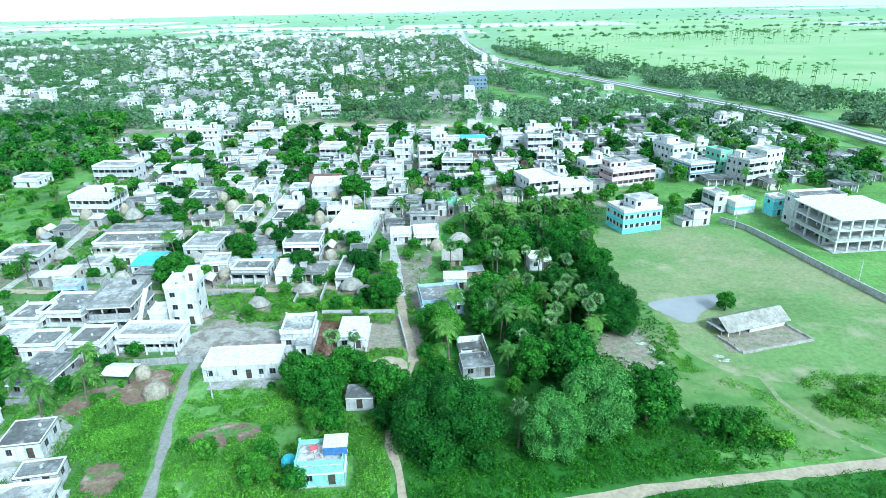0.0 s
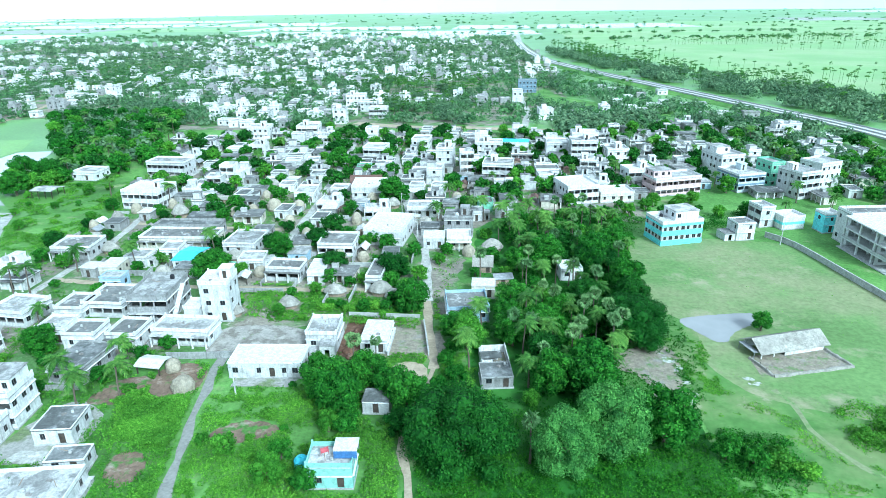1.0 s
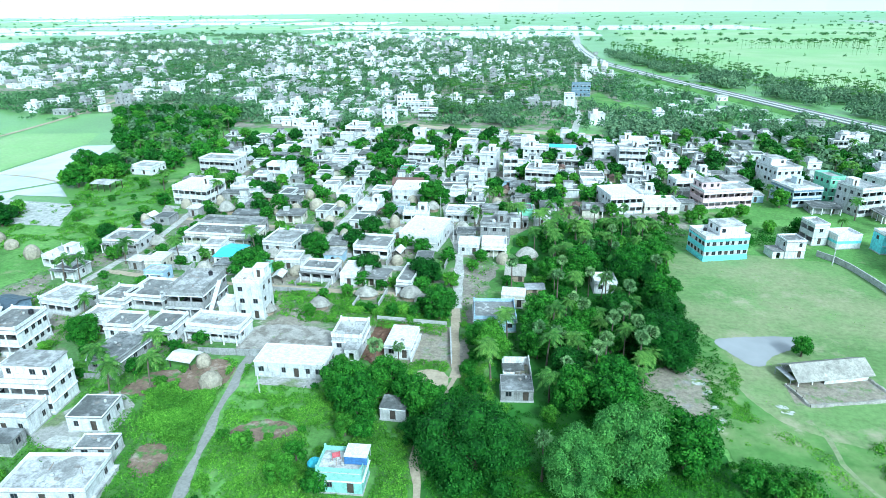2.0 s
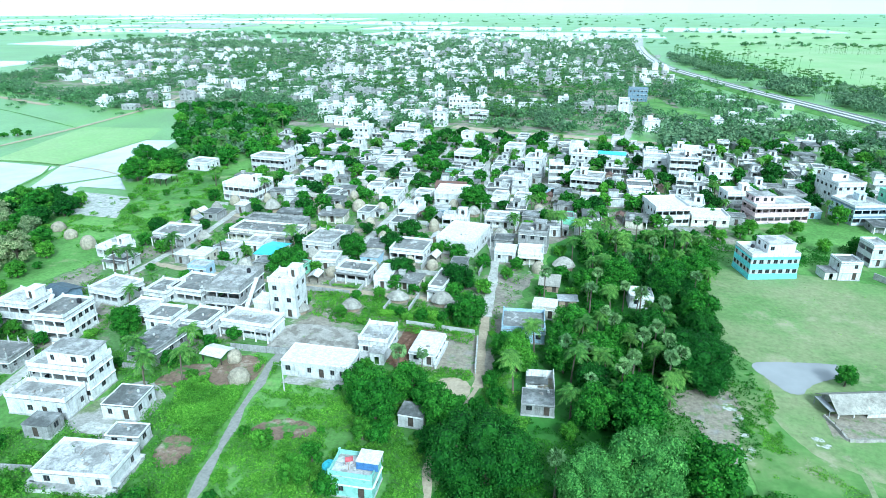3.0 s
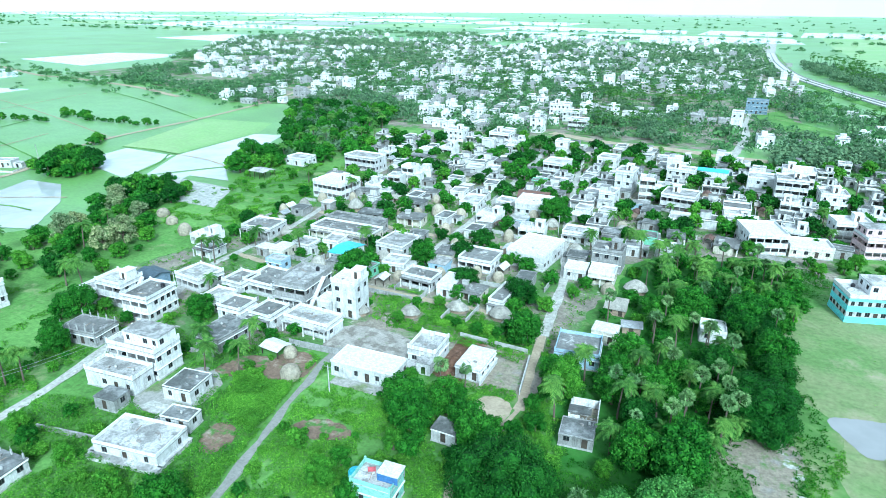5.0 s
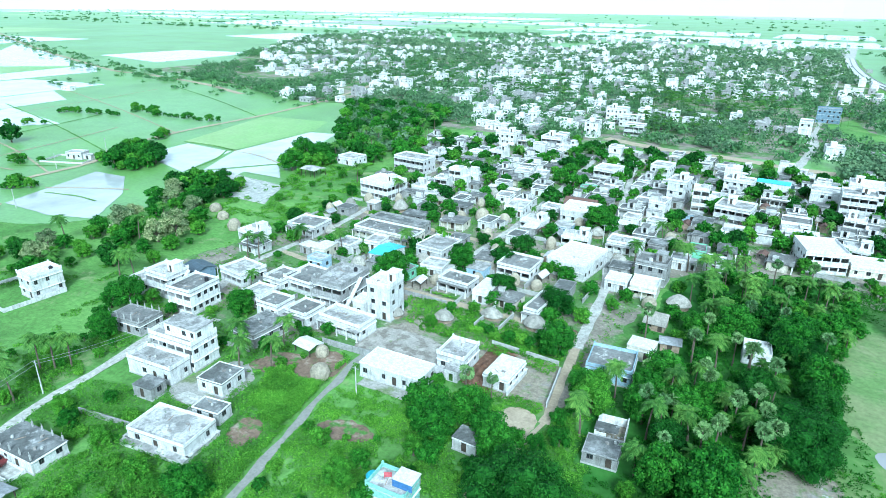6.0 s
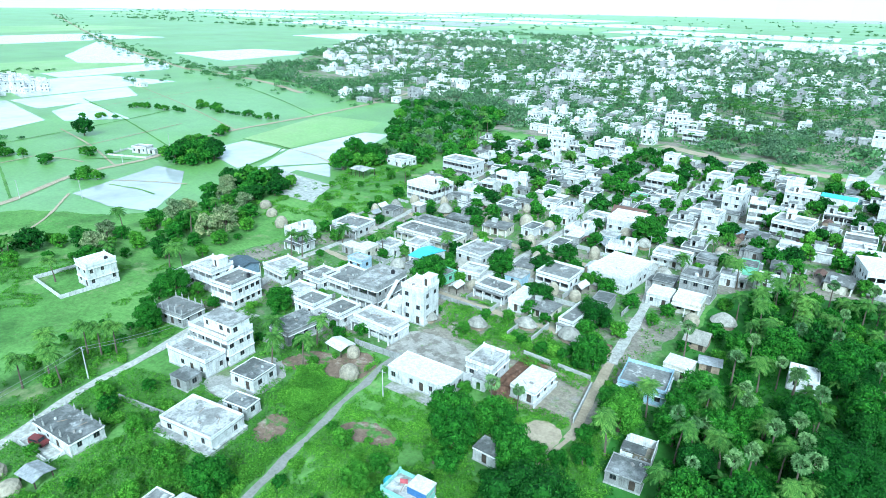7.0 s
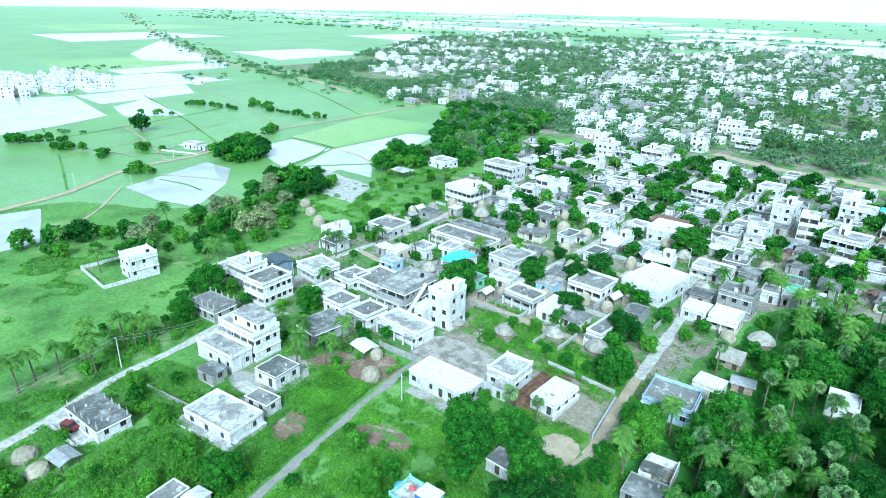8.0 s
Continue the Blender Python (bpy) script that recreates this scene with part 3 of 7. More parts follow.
way("road_north", "straight road out of the village to the town", "road", [(21, 366), (24.9, 404), (27, 440), (26, 490)], 4.6, 0.12, M_ROAD, 0.4)
way("road_north", "narrow road running on through the town", "road", [(26, 490), (28.4, 575), (31, 700), (34, 850), (38.6, 1195), (41, 2050)], 2.6, 0.11, M_ROAD, 0.5)
way("town_street", "pale street in the distant town", "street", [(-110, 700), (-118, 900), (-128, 1200), (-140, 1700)], 2.6, 0.09, M_ROAD, 0.4)
way("field_road", "straight raised earth road between the fields", "road", [(-232, 20), (-246, 62), (-250, 81), (-258, 109), (-279, 144), (-285, 187), (-303, 211), (-315, 259), (-318, 338), (-330, 420), (-360, 520)], 3.5, 0.12, M_SAND, 0.4)
way("field_road_far", "straight tree-lined canal road", "road", [(-414, 402), (-501, 430), (-624, 450), (-742, 469), (-1408, 694), (-3200, 1380)], 6, 0.12, M_SAND, 0.6)
sheet("fish_pond", "square pond coloured like the white sky it mirrors", "pond", [(-249, 129), (-256, 149), (-266, 178), (-246, 180), (-222, 163), (-200, 137), (-220, 130)], 0.06, M_POND, 0.4, 2.0)
sheet("fish_pond", "pond coloured like the white sky it mirrors", "pond", [(-249, 58), (-244, 79), (-241, 93), (-201, 80), (-200, 60)], 0.06, M_POND, 0.4, 2.0)
sheet("flooded_field", "flooded paddy coloured like the white sky it mirrors", "paddy field", [(-279, 212), (-283, 244), (-246, 243), (-231, 200)], 0.06, M_FLOOD, 0.5, 8)
sheet("flooded_field", "flooded paddy coloured like the white sky it mirrors", "paddy field", [(-245, 245), (-247, 308), (-229, 312), (-203, 240), (-226, 208)], 0.06, M_FLOOD, 0.5, 8)
sheet("flooded_field", "flooded paddy coloured like the white sky it mirrors", "paddy field", [(-229, 198), (-225, 205), (-203, 236), (-184, 218), (-207, 217), (-196, 182)], 0.06, M_FLOOD, 0.5, 8)
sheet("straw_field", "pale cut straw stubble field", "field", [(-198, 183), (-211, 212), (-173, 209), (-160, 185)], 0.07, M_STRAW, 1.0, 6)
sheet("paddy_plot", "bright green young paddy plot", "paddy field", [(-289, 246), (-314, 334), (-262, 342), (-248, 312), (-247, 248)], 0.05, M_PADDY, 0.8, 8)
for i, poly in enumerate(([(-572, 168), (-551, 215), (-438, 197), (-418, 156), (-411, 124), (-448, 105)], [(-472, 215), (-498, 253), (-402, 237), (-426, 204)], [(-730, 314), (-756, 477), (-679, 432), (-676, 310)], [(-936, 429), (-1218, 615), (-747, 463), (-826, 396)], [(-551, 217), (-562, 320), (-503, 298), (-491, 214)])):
    sheet("flooded_field", "flooded paddy coloured like the white sky it mirrors", "paddy field", poly, 0.06, M_FLOOD, 1.5, 20, seed=i)

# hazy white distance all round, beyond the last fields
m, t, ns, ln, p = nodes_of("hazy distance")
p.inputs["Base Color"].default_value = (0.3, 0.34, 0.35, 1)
# The haze's brightness is put in as the ring's own emission.
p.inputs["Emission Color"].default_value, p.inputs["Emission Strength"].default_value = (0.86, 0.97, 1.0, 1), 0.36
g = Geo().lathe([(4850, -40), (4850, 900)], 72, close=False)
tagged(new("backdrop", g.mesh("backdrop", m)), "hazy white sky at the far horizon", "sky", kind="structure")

# distant parcels: young paddy to the east, pale flooded and green strips to the west and north
rnd = random.Random(11)
sheet("paddy_east", "wide bright green young paddy beyond the highway", "paddy field", [(235, 250), (420, 250), (900, 700), (1500, 2200), (560, 2300), (165, 2200), (150, 1350), (185, 900), (215, 700), (245, 480)], 0.02, M_PADDY, 3, 60)
# Mostly pale parcels, so that their colour also stands in for distance haze.
for row in range(9):
    y0 = 1500 * 1.22 ** row
    x = -2.2 * y0
    while x < 1.2 * y0:
        w = rnd.uniform(0.12, 0.4) * y0
        if rnd.random() < (0.62 if x < 0.05 * y0 else 0.3):
            sheet("far_parcel", "flooded or stubbled parcel kept pale for haze near the horizon", "paddy field", [(x, y0), (x + w, y0 * 1.01), (x + w * 0.97, y0 * rnd.uniform(1.12, 1.2)), (x + w * 0.05, y0 * 1.17)], 0.1, rnd.choice((M_FLOOD, M_FLOOD, M_STRAW, M_PADDY)), 5, 120, seed=row)
        x += w * 1.05
for row in range(7):
    x0 = -330 * 1.3 ** row
    for k in range(5):
        y0 = 40 + (k - 1) * 0.42 * -x0 * 0.8 + rnd.uniform(-20, 20)
        if rnd.random() < 0.5 and row > 1:
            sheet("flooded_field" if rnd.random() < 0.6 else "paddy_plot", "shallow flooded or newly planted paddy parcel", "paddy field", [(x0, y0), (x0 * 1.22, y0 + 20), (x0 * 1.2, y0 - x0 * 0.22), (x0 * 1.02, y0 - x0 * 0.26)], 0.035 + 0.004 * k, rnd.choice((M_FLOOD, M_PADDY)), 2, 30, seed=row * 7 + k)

for i, (x0, y0, x1, y1) in enumerate(((-262, 110, -420, 150), (-284, 165, -400, 190), (-300, 205, -520, 260), (-316, 260, -560, 330), (-318, 330, -500, 400), (-330, 130, -360, 250), (-380, 150, -420, 290), (-470, 240, -500, 380), (-250, 244, -231, 203), (-247, 246, -204, 238), (-289, 246, -246, 246), (-250, 128, -200, 82), (-251, 146, -221, 150.5), (-258, 150, -225, 168), (-310, 163, -288, 176), (-330, 150, -302, 158))):
    way("field_bund", "narrow earth bund between paddy plots", "bund", [(x0, y0), ((x0 + x1) / 2 + 2, (y0 + y1) / 2 + 2), (x1, y1)], 1.1, 0.13, M_SAND if i % 2 else M_MEADOW, 0.2, seed=i)

# raised highway with parapets
HIGHWAY = [(226, 200), (217.5, 301), (208, 371), (175.5, 468), (150, 545), (122, 627), (92, 725), (66, 831), (50, 1000), (44, 1193)]
g = Geo()
line = smooth_line([(226, 200), (217.5, 301), (208, 371), (175.5, 468), (150, 545), (122, 627), (92, 725), (66, 831), (50, 1000), (44, 1193)], 8)
for a, b in zip(line, line[1:]):
    n = Vector((-(b - a).y, (b - a).x, 0)).normalized()
    for sd in (-1, 1):
        g.quad(a + n * 7.0 * sd + Vector((0, 0, 2.1)), b + n * 7.0 * sd + Vector((0, 0, 2.1)), b + n * 12.0 * sd, a + n * 12.0 * sd)
tagged(new("highway_bank", g.weld().mesh("highway_bank", M_MEADOW)), "low grassy bank carrying the highway", "bank", kind="structure")
way("highway", "pale concrete dual carriageway on a low bank", "highway", HIGHWAY, 14, 2.2, M_HIGHWAY, 0.05, thick=0.3)
for off in (-6.8, 0, 6.8):
    g = Geo()
    line = smooth_line(HIGHWAY, 12)
    for a, b in zip(line, line[1:]):
        n = Vector((-(b - a).y, (b - a).x, 0)).normalized()
        p, q = a + n * off, b + n * off
        s = n * 0.15
        g.quad((p - s).to_3d() + Vector((0, 0, 2.2)), (q - s) + Vector((0, 0, 2.2)), (q - s) + Vector((0, 0, 3.0)), (p - s) + Vector((0, 0, 3.0)))
        g.quad((p + s) + Vector((0, 0, 2.2)), (q + s) + Vector((0, 0, 2.2)), (q + s) + Vector((0, 0, 3.0)), (p + s) + Vector((0, 0, 3.0)))
        g.quad((p - s) + Vector((0, 0, 3.0)), (q - s) + Vector((0, 0, 3.0)), (q + s) + Vector((0, 0, 3.0)), (p + s) + Vector((0, 0, 3.0)))
    tagged(new("highway_parapet", g.mesh("highway_parapet", M_CONC)), "low concrete parapet along the highway", "parapet", kind="structure")

# compound wall along the playing field
g = Geo()
line = smooth_line([(92, 196), (97.5, 186.5), (103.2, 156.8), (107.6, 135.8), (116, 100)], 3)
for a, b in zip(line, line[1:]):
    n = Vector((-(b - a).y, (b - a).x, 0)).normalized() * 0.12
    for z0, z1, s in ((0, 1.7, 1.0), (1.7, 1.85, 1.6)):
        c = [a - n * s, b - n * s, b + n * s, a + n * s]
        lo, hi = [p + Vector((0, 0, z0)) for p in c], [p + Vector((0, 0, z1)) for p in c]
        g.quad(*hi)
        for i in range(4):
            g.quad(lo[i], lo[(i + 1) % 4], hi[(i + 1) % 4], hi[i])
tagged(new("wall_compound", g.mesh("wall_compound", M_CONC)), "long grey concrete boundary wall along the field", "wall", kind="structure")

# ---- houses ----
WINDOW = {}


def window_meshes(w, h):
    """Frame with one mullion (one welded shape), its pane, a panelled door, and frame and pane in one."""
    key = (round(w, 2), round(h, 2))
    if key not in WINDOW:
        xs, zs = (-w / 2, -w / 2 + 0.08, -0.04, 0.04, w / 2 - 0.08, w / 2), (0, 0.08, h - 0.08, h)
        f = Geo()
        for i in range(5):
            for j in range(3):
                c = [(xs[i], zs[j]), (xs[i + 1], zs[j]), (xs[i + 1], zs[j + 1]), (xs[i], zs[j + 1])]
                if j == 1 and i in (1, 3):
                    for (x0, z0), (x1, z1) in zip(c, c[1:] + c[:1]):
                        f.quad((x0, 0.04, z0), (x1, 0.04, z1), (x1, 0.12, z1), (x0, 0.12, z0))
                else:
                    f.quad(*[(x, 0.04, z) for x, z in c])
        p = Geo().quad((-w / 2, 0.12, 0), (w / 2, 0.12, 0), (w / 2, 0.12, h), (-w / 2, 0.12, h))
        both = Geo()
        both.v, both.f, both.m = list(f.v), list(f.f), [0] * len(f.f)
        for i in (1, 3):
            both.quad((xs[i], 0.12, zs[1]), (xs[i + 1], 0.12, zs[1]), (xs[i + 1], 0.12, zs[2]), (xs[i], 0.12, zs[2]), mi=1)
        xs, zs = (-w / 2, -w / 2 + 0.14, w / 2 - 0.14, w / 2), (0, 0.15, h * 0.46, h * 0.53, h - 0.14, h)
        d = Geo()
        for i in range(3):
            for j in range(5):
                y = 0.11 if i == 1 and j in (1, 3) else 0.07
                c = [(xs[i], zs[j]), (xs[i + 1], zs[j]), (xs[i + 1], zs[j + 1]), (xs[i], zs[j + 1])]
                d.quad(*[(x, y, z) for x, z in c])
                if y > 0.1:
                    for (x0, z0), (x1, z1) in zip(c, c[1:] + c[:1]):
                        d.quad((x0, 0.07, z0), (x1, 0.07, z1), (x1, y, z1), (x0, y, z0))
        WINDOW[key] = f.weld().mesh("window", M_FRAME), p.mesh("pane", M_GLASS), d.weld().mesh("door", M_DOOR), both.weld().mesh("window", M_FRAME, M_GLASS)
    return WINDOW[key]


def cells(L, floors, fh, rnd, door, dense):
    """Openings on one side: (x0, z0, x1, z1, is a door), from the side's left end."""
    out = []
    n = max(1, int(L / dense))
    for k in range(floors):
        for i in range(n):
            x = L * (i + 0.5) / n + rnd.uniform(-0.2, 0.2)
            if door and k == 0 and i == n // 2:
                out.append((x - 0.55, 0.05, x + 0.55, 2.15, True))
            elif rnd.random() < 0.82:
                w, z = rnd.choice((0.9, 1.2, 1.2)), k * fh + 0.95
                out.append((x - w / 2, z, x + w / 2, z + 1.25, False))
    return out


def walled(g, o, u, L, H, holes, deep=0.16):
    """A wall face from o along u with holes and their reveals."""
    nx, ny = u[1], -u[0]

    def P(s, z, k=0.0):
        return (o[0] + u[0] * s - nx * k, o[1] + u[1] * s - ny * k, z)
    xs = sorted({0.0, L, *(h[0] for h in holes), *(h[2] for h in holes)})
    zs = sorted({0.0, H, *(h[1] for h in holes), *(h[3] for h in holes)})
    for x0, x1 in zip(xs, xs[1:]):
        for z0, z1 in zip(zs, zs[1:]):
            cx, cz = (x0 + x1) / 2, (z0 + z1) / 2
            if not any(h[0] < cx < h[2] and h[1] < cz < h[3] for h in holes):
                g.quad(P(x0, z0), P(x1, z0), P(x1, z1), P(x0, z1))
    for x0, z0, x1, z1, _ in holes:
        g.quad(P(x0, z0), P(x0, z1), P(x0, z1, deep), P(x0, z0, deep))
        g.quad(P(x1, z0, deep), P(x1, z1, deep), P(x1, z1), P(x1, z0))
        g.quad(P(x0, z1), P(x1, z1), P(x1, z1, deep), P(x0, z1, deep))
        g.quad(P(x0, z0, deep), P(x1, z0, deep), P(x1, z0), P(x0, z0))


def house(x, y, w, d, yaw=0.0, floors=1, wall="white", roof="white", label="", fh=3.15, parapet=0.75, cabin=None, porch=0.0, steps=False, lean=False, dense=2.7, seed=None, group="village houses", shade=True, category="house", band=None, band_z=(2.45, 0.0), base=0.3, sides="frbl", foot=True, upper=None, eave=0.1, gallery="", cistern=None, blocks=()):
    """A flat-roofed plastered house. cabin: (x, y) of the stair cabin on its roof; porch: depth of a columned veranda in front."""
    rnd = random.Random(seed if seed is not None else int(abs(x) * 131 + abs(y) * 17))
    H = base + floors * fh
    lean = lean or y > 142
    root = thing("house", label or f"{'single' if floors == 1 else ('two' if floors == 2 else 'three')}-storey {wall} plastered house with {roof} flat roof", category, pose(x, y, 0, 0, 0, yaw), group)
    if foot:
        FOOT.append((x, y, w / 2 + 0.6, d / 2 + 0.6 + porch, radians(yaw)))
    a, b = w / 2, d / 2
    g = Geo()
    for tag, o, u, L in (("f", (-a, -b), (1, 0), w), ("r", (a, -b), (0, 1), d), ("b", (a, b), (-1, 0), w), ("l", (-a, b), (0, -1), d)):
        holes = []
        if tag in sides:
            holes = [(s0, z0 + base, s1, z1 + base, dr) for s0, z0, s1, z1, dr in cells(L, floors, fh, rnd, tag == "f", dense) if s0 > 0.25 and s1 < L - 0.25]
        opens = []
        if tag in gallery:
            n = max(2, int(L / 2.5))
            opens = [(L * i / n + 0.18, base + k * fh + 0.85, L * (i + 1) / n - 0.18, base + k * fh + 2.35, False) for k in range(floors) for i in range(n)]
            holes = []
        walled(g, o, u, L, H, holes or opens)
        turn = math.degrees(math.atan2(u[1], u[0]))
        for s0, z0, s1, z1, dr in holes:
            m = pose(o[0] + u[0] * (s0 + s1) / 2, o[1] + u[1] * (s0 + s1) / 2, z0, 0, 0, turn)
            meshes = window_meshes(s1 - s0, z1 - z0)
            if dr:
                part("door", meshes[2], None, root, at=m)
            elif lean:
                part("window", meshes[3], None, root, at=m)
            else:
                part("pane", meshes[1], None, part("window", meshes[0], None, root, at=m))
        if shade and tag in sides and (holes or opens) and (not lean or tag == "f"):
            ledge = Geo().box(-0.02, -0.32, 0, L + 0.02, 0.0, 0.07).mesh("sunshade", M_TRIM)
            for k in range(floors):
                part("sunshade", ledge, None, root, at=pose(o[0], o[1], base + k * fh + 2.32, 0, 0, turn))
    deck = Geo()
    for x0, y0, x1, y1, z0, z1, face in blocks:
        for tag, o, u, L in (("f", (x0, y0), (1, 0), x1 - x0), ("r", (x1, y0), (0, 1), y1 - y0), ("b", (x1, y1), (-1, 0), x1 - x0), ("l", (x0, y1), (0, -1), y1 - y0)):
            side = Geo()
            walled(side, o, u, L, z1 - z0, [(L * 0.5 - 0.55, 0.05, L * 0.5 + 0.5, 2.0, True)] if tag in face and L > 1.6 and z1 - z0 > 2.1 else [])
            n = len(g.v)
            g.v += [(x, y, z + z0) for x, y, z in side.v]
            g.f += [tuple(i + n for i in q) for q in side.f]
            g.m += side.m
        deck.box(x0 - 0.15, y0 - 0.15, z1, x1 + 0.15, y1 + 0.15, z1 + 0.12)
    part("wall", g.weld(), WALLS[wall], root)
    if band:
        q = Geo().box(-a - 0.03, -b - 0.03, band_z[0], a + 0.03, b + 0.03, fh + band_z[1]).mesh("paint_band", WALLS[band])
        for k in range(floors - (1 if band_z[1] > 0 else 0)):
            part("paint_band", q, None, root, at=pose(0, 0, base + k * fh))
        if band_z[1] > 0:
            part("paint_band", Geo().box(-a - 0.03, -b - 0.03, band_z[0], a + 0.03, b + 0.03, fh - 0.01), WALLS[band], root, at=pose(0, 0, base + (floors - 1) * fh))
            part("paint_band", Geo().box(-a - 0.03, -b - 0.03, 0.01, a + 0.03, b + 0.03, 0.85), WALLS[band], root, at=pose(0, 0, base))
    if base > 0.2:
        part("plinth", Geo().box(-a - 0.12, -b - 0.12, 0, a + 0.12, b + 0.12, base), WALLS[band] if band and base > 0.6 else M_CONC, root)
    part("roof", deck.box(-a - eave, -b - eave, H, a + eave, b + eave, H + 0.14), ROOFS[roof], root)
    if parapet:
        t, z0, z1 = 0.14, H + 0.14, H + 0.14 + parapet
        q = Geo().ring(-a - eave + 0.06, -b - eave + 0.06, a + eave - 0.06, b + eave - 0.06, z0, z1, t)
        if not lean and parapet >= 0.7:
            for sx in (-1, 1):
                for sy in (-1, 1):
                    px, py = sx * (a + eave - 0.16), sy * (b + eave - 0.16)
                    q.box(px - 0.17, py - 0.17, z0, px + 0.17, py + 0.17, z1 + 0.3)
        part("parapet", q, M_TRIM if wall in ("white", "cream", "aqua", "pink", "slatewhite") else WALLS[wall], root)
    if cabin:
        cx, cy = cabin
        q = Geo()
        for o, u, L, hs in (((cx - 1.4, cy - 1.6), (1, 0), 2.8, [(0.8, 0.05, 1.7, 2.05, True)]), ((cx + 1.4, cy - 1.6), (0, 1), 3.2, []), ((cx + 1.4, cy + 1.6), (-1, 0), 2.8, []), ((cx - 1.4, cy + 1.6), (0, -1), 3.2, [])):
            walled(q, o, u, L, 2.5, hs)
        q.box(cx - 1.6, cy - 1.8, 2.5, cx + 1.6, cy + 1.8, 2.64)
        c = part("stair_cabin", q, M_TRIM if wall == "white" else WALLS[wall], root, at=pose(0, 0, H + 0.14))
        part("door", window_meshes(0.9, 2.0)[2], None, c, at=pose(cx - 0.15, cy - 1.6, 0.05))
    if upper:
        ux, uy, uw, ud = upper
        q, spots = Geo(), []
        for o, u, L in (((ux - uw / 2, uy - ud / 2), (1, 0), uw), ((ux + uw / 2, uy - ud / 2), (0, 1), ud), ((ux + uw / 2, uy + ud / 2), (-1, 0), uw), ((ux - uw / 2, uy + ud / 2), (0, -1), ud)):
            hs = [h for h in cells(L, 1, 3, rnd, False, 2.4) if h[0] > 0.2 and h[2] < L - 0.2]
            walled(q, o, u, L, 2.9, hs)
            spots += [(o[0] + u[0] * (h[0] + h[2]) / 2, o[1] + u[1] * (h[0] + h[2]) / 2, h[1], math.degrees(math.atan2(u[1], u[0])), h[2] - h[0], h[3] - h[1]) for h in hs]
        up = part("upper_storey", q.weld(), M_TRIM if wall == "white" or band else WALLS[wall], root, at=pose(0, 0, H + 0.14))
        for px, py, pz, turn, pw, ph in spots:
            part("window", window_meshes(pw, ph)[3], None, up, at=pose(px, py, pz, 0, 0, turn))
        part("upper_roof", Geo().box(ux - uw / 2 - 0.2, uy - ud / 2 - 0.2, 2.9, ux + uw / 2 + 0.2, uy + ud / 2 + 0.2, 3.05), ROOFS[roof], up)
    if cistern:
        cx, cy = cistern
        part("cistern", Geo().box(cx - 0.9, cy - 0.7, 0, cx + 0.9, cy + 0.7, 1.1).box(cx - 1.0, cy - 0.8, 1.1, cx + 1.0, cy + 0.8, 1.2).box(cx - 0.3, cy - 0.3, 1.2, cx + 0.3, cy + 0.3, 1.28), M_CONC, root, at=pose(0, 0, H + 0.14))
    if porch:
        part("porch_roof", Geo().box(-a - 0.2, -b - porch, 2.75, a + 0.2, -b - 0.22, 2.9), ROOFS[roof], root)
        n = max(2, int(w / 2.8) + 1)
        col = Geo().box(-0.13, -0.13, 0, 0.13, 0.13, 2.75).box(-0.18, -0.18, 0, 0.18, 0.18, 0.25).mesh("column", M_TRIM)
        for i in range(n):
            part("column", col, None, root, at=pose(-a + 0.2 + (w - 0.4) * i / (n - 1), -b - porch + 0.3, 0))
    if steps:
        q = Geo()
        n = min(int(H / 0.2), int((d - 0.6) / 0.26))
        x0, x1 = a + 0.02, a + 1.1
        for i in range(n):
            y0, z0, z1 = -b + 0.3 + i * 0.26, i * H / n, (i + 1) * H / n
            y1 = y0 + 0.26
            q.quad((x0, y0, z0), (x1, y0, z0), (x1, y0, z1), (x0, y0, z1)).quad((x0, y0, z1), (x1, y0, z1), (x1, y1, z1), (x0, y1, z1))
            for x in (x0, x1):
                q.quad((x, y0, max(0, z0 - 0.35)), (x, y1, max(0, z1 - 0.35)), (x, y1, z1), (x, y0, z1))
            q.quad((x0, y0, max(0, z0 - 0.35)), (x1, y0, max(0, z0 - 0.35)), (x1, y1, max(0, z1 - 0.35)), (x0, y1, max(0, z1 - 0.35)))
        q.weld()
        part("staircase", q, M_TRIM, root)
    return root


def roof_posts(root, w, d, z, n=4, h=1.1):
    """Stubs of unfinished columns standing out of a roof deck."""
    stub = Geo().box(-0.12, -0.12, 0, 0.12, 0.12, h).box(-0.03, -0.03, h, 0.03, 0.03, h + 0.6).mesh("column_stub", M_CONC)
    for i in range(n):
        for s in (-1, 1):
            part("column_stub", stub, None, root, at=pose(-w / 2 + 0.3 + (w - 0.6) * i / (n - 1), s * (d / 2 - 0.3), z))


def yard_wall(x, y, w, d, yaw, h=1.3, t=0.2, mat=None, label="low whitewashed yard wall round a house"):
    g = Geo().ring(-w / 2, -d / 2, w / 2, d / 2, 0, h, t)
    thing("yard_wall", label, "wall", pose(x, y, 0, 0, 0, yaw), "yard walls", g, mat or WALLS["white"])


def straight_wall(x0, y0, x1, y1, h=1.3, mat=None, label="low plastered boundary wall between gardens"):
    L = math.hypot(x1 - x0, y1 - y0)
    g = Geo().box(0, -0.11, 0, L, 0.11, h).box(-0.05, -0.16, h, L + 0.05, 0.16, h + 0.1)
    thing("boundary_wall", label, "wall", pose(x0, y0, 0, 0, 0, math.degrees(math.atan2(y1 - y0, x1 - x0))), "boundary walls", g, mat or WALLS["grey"])


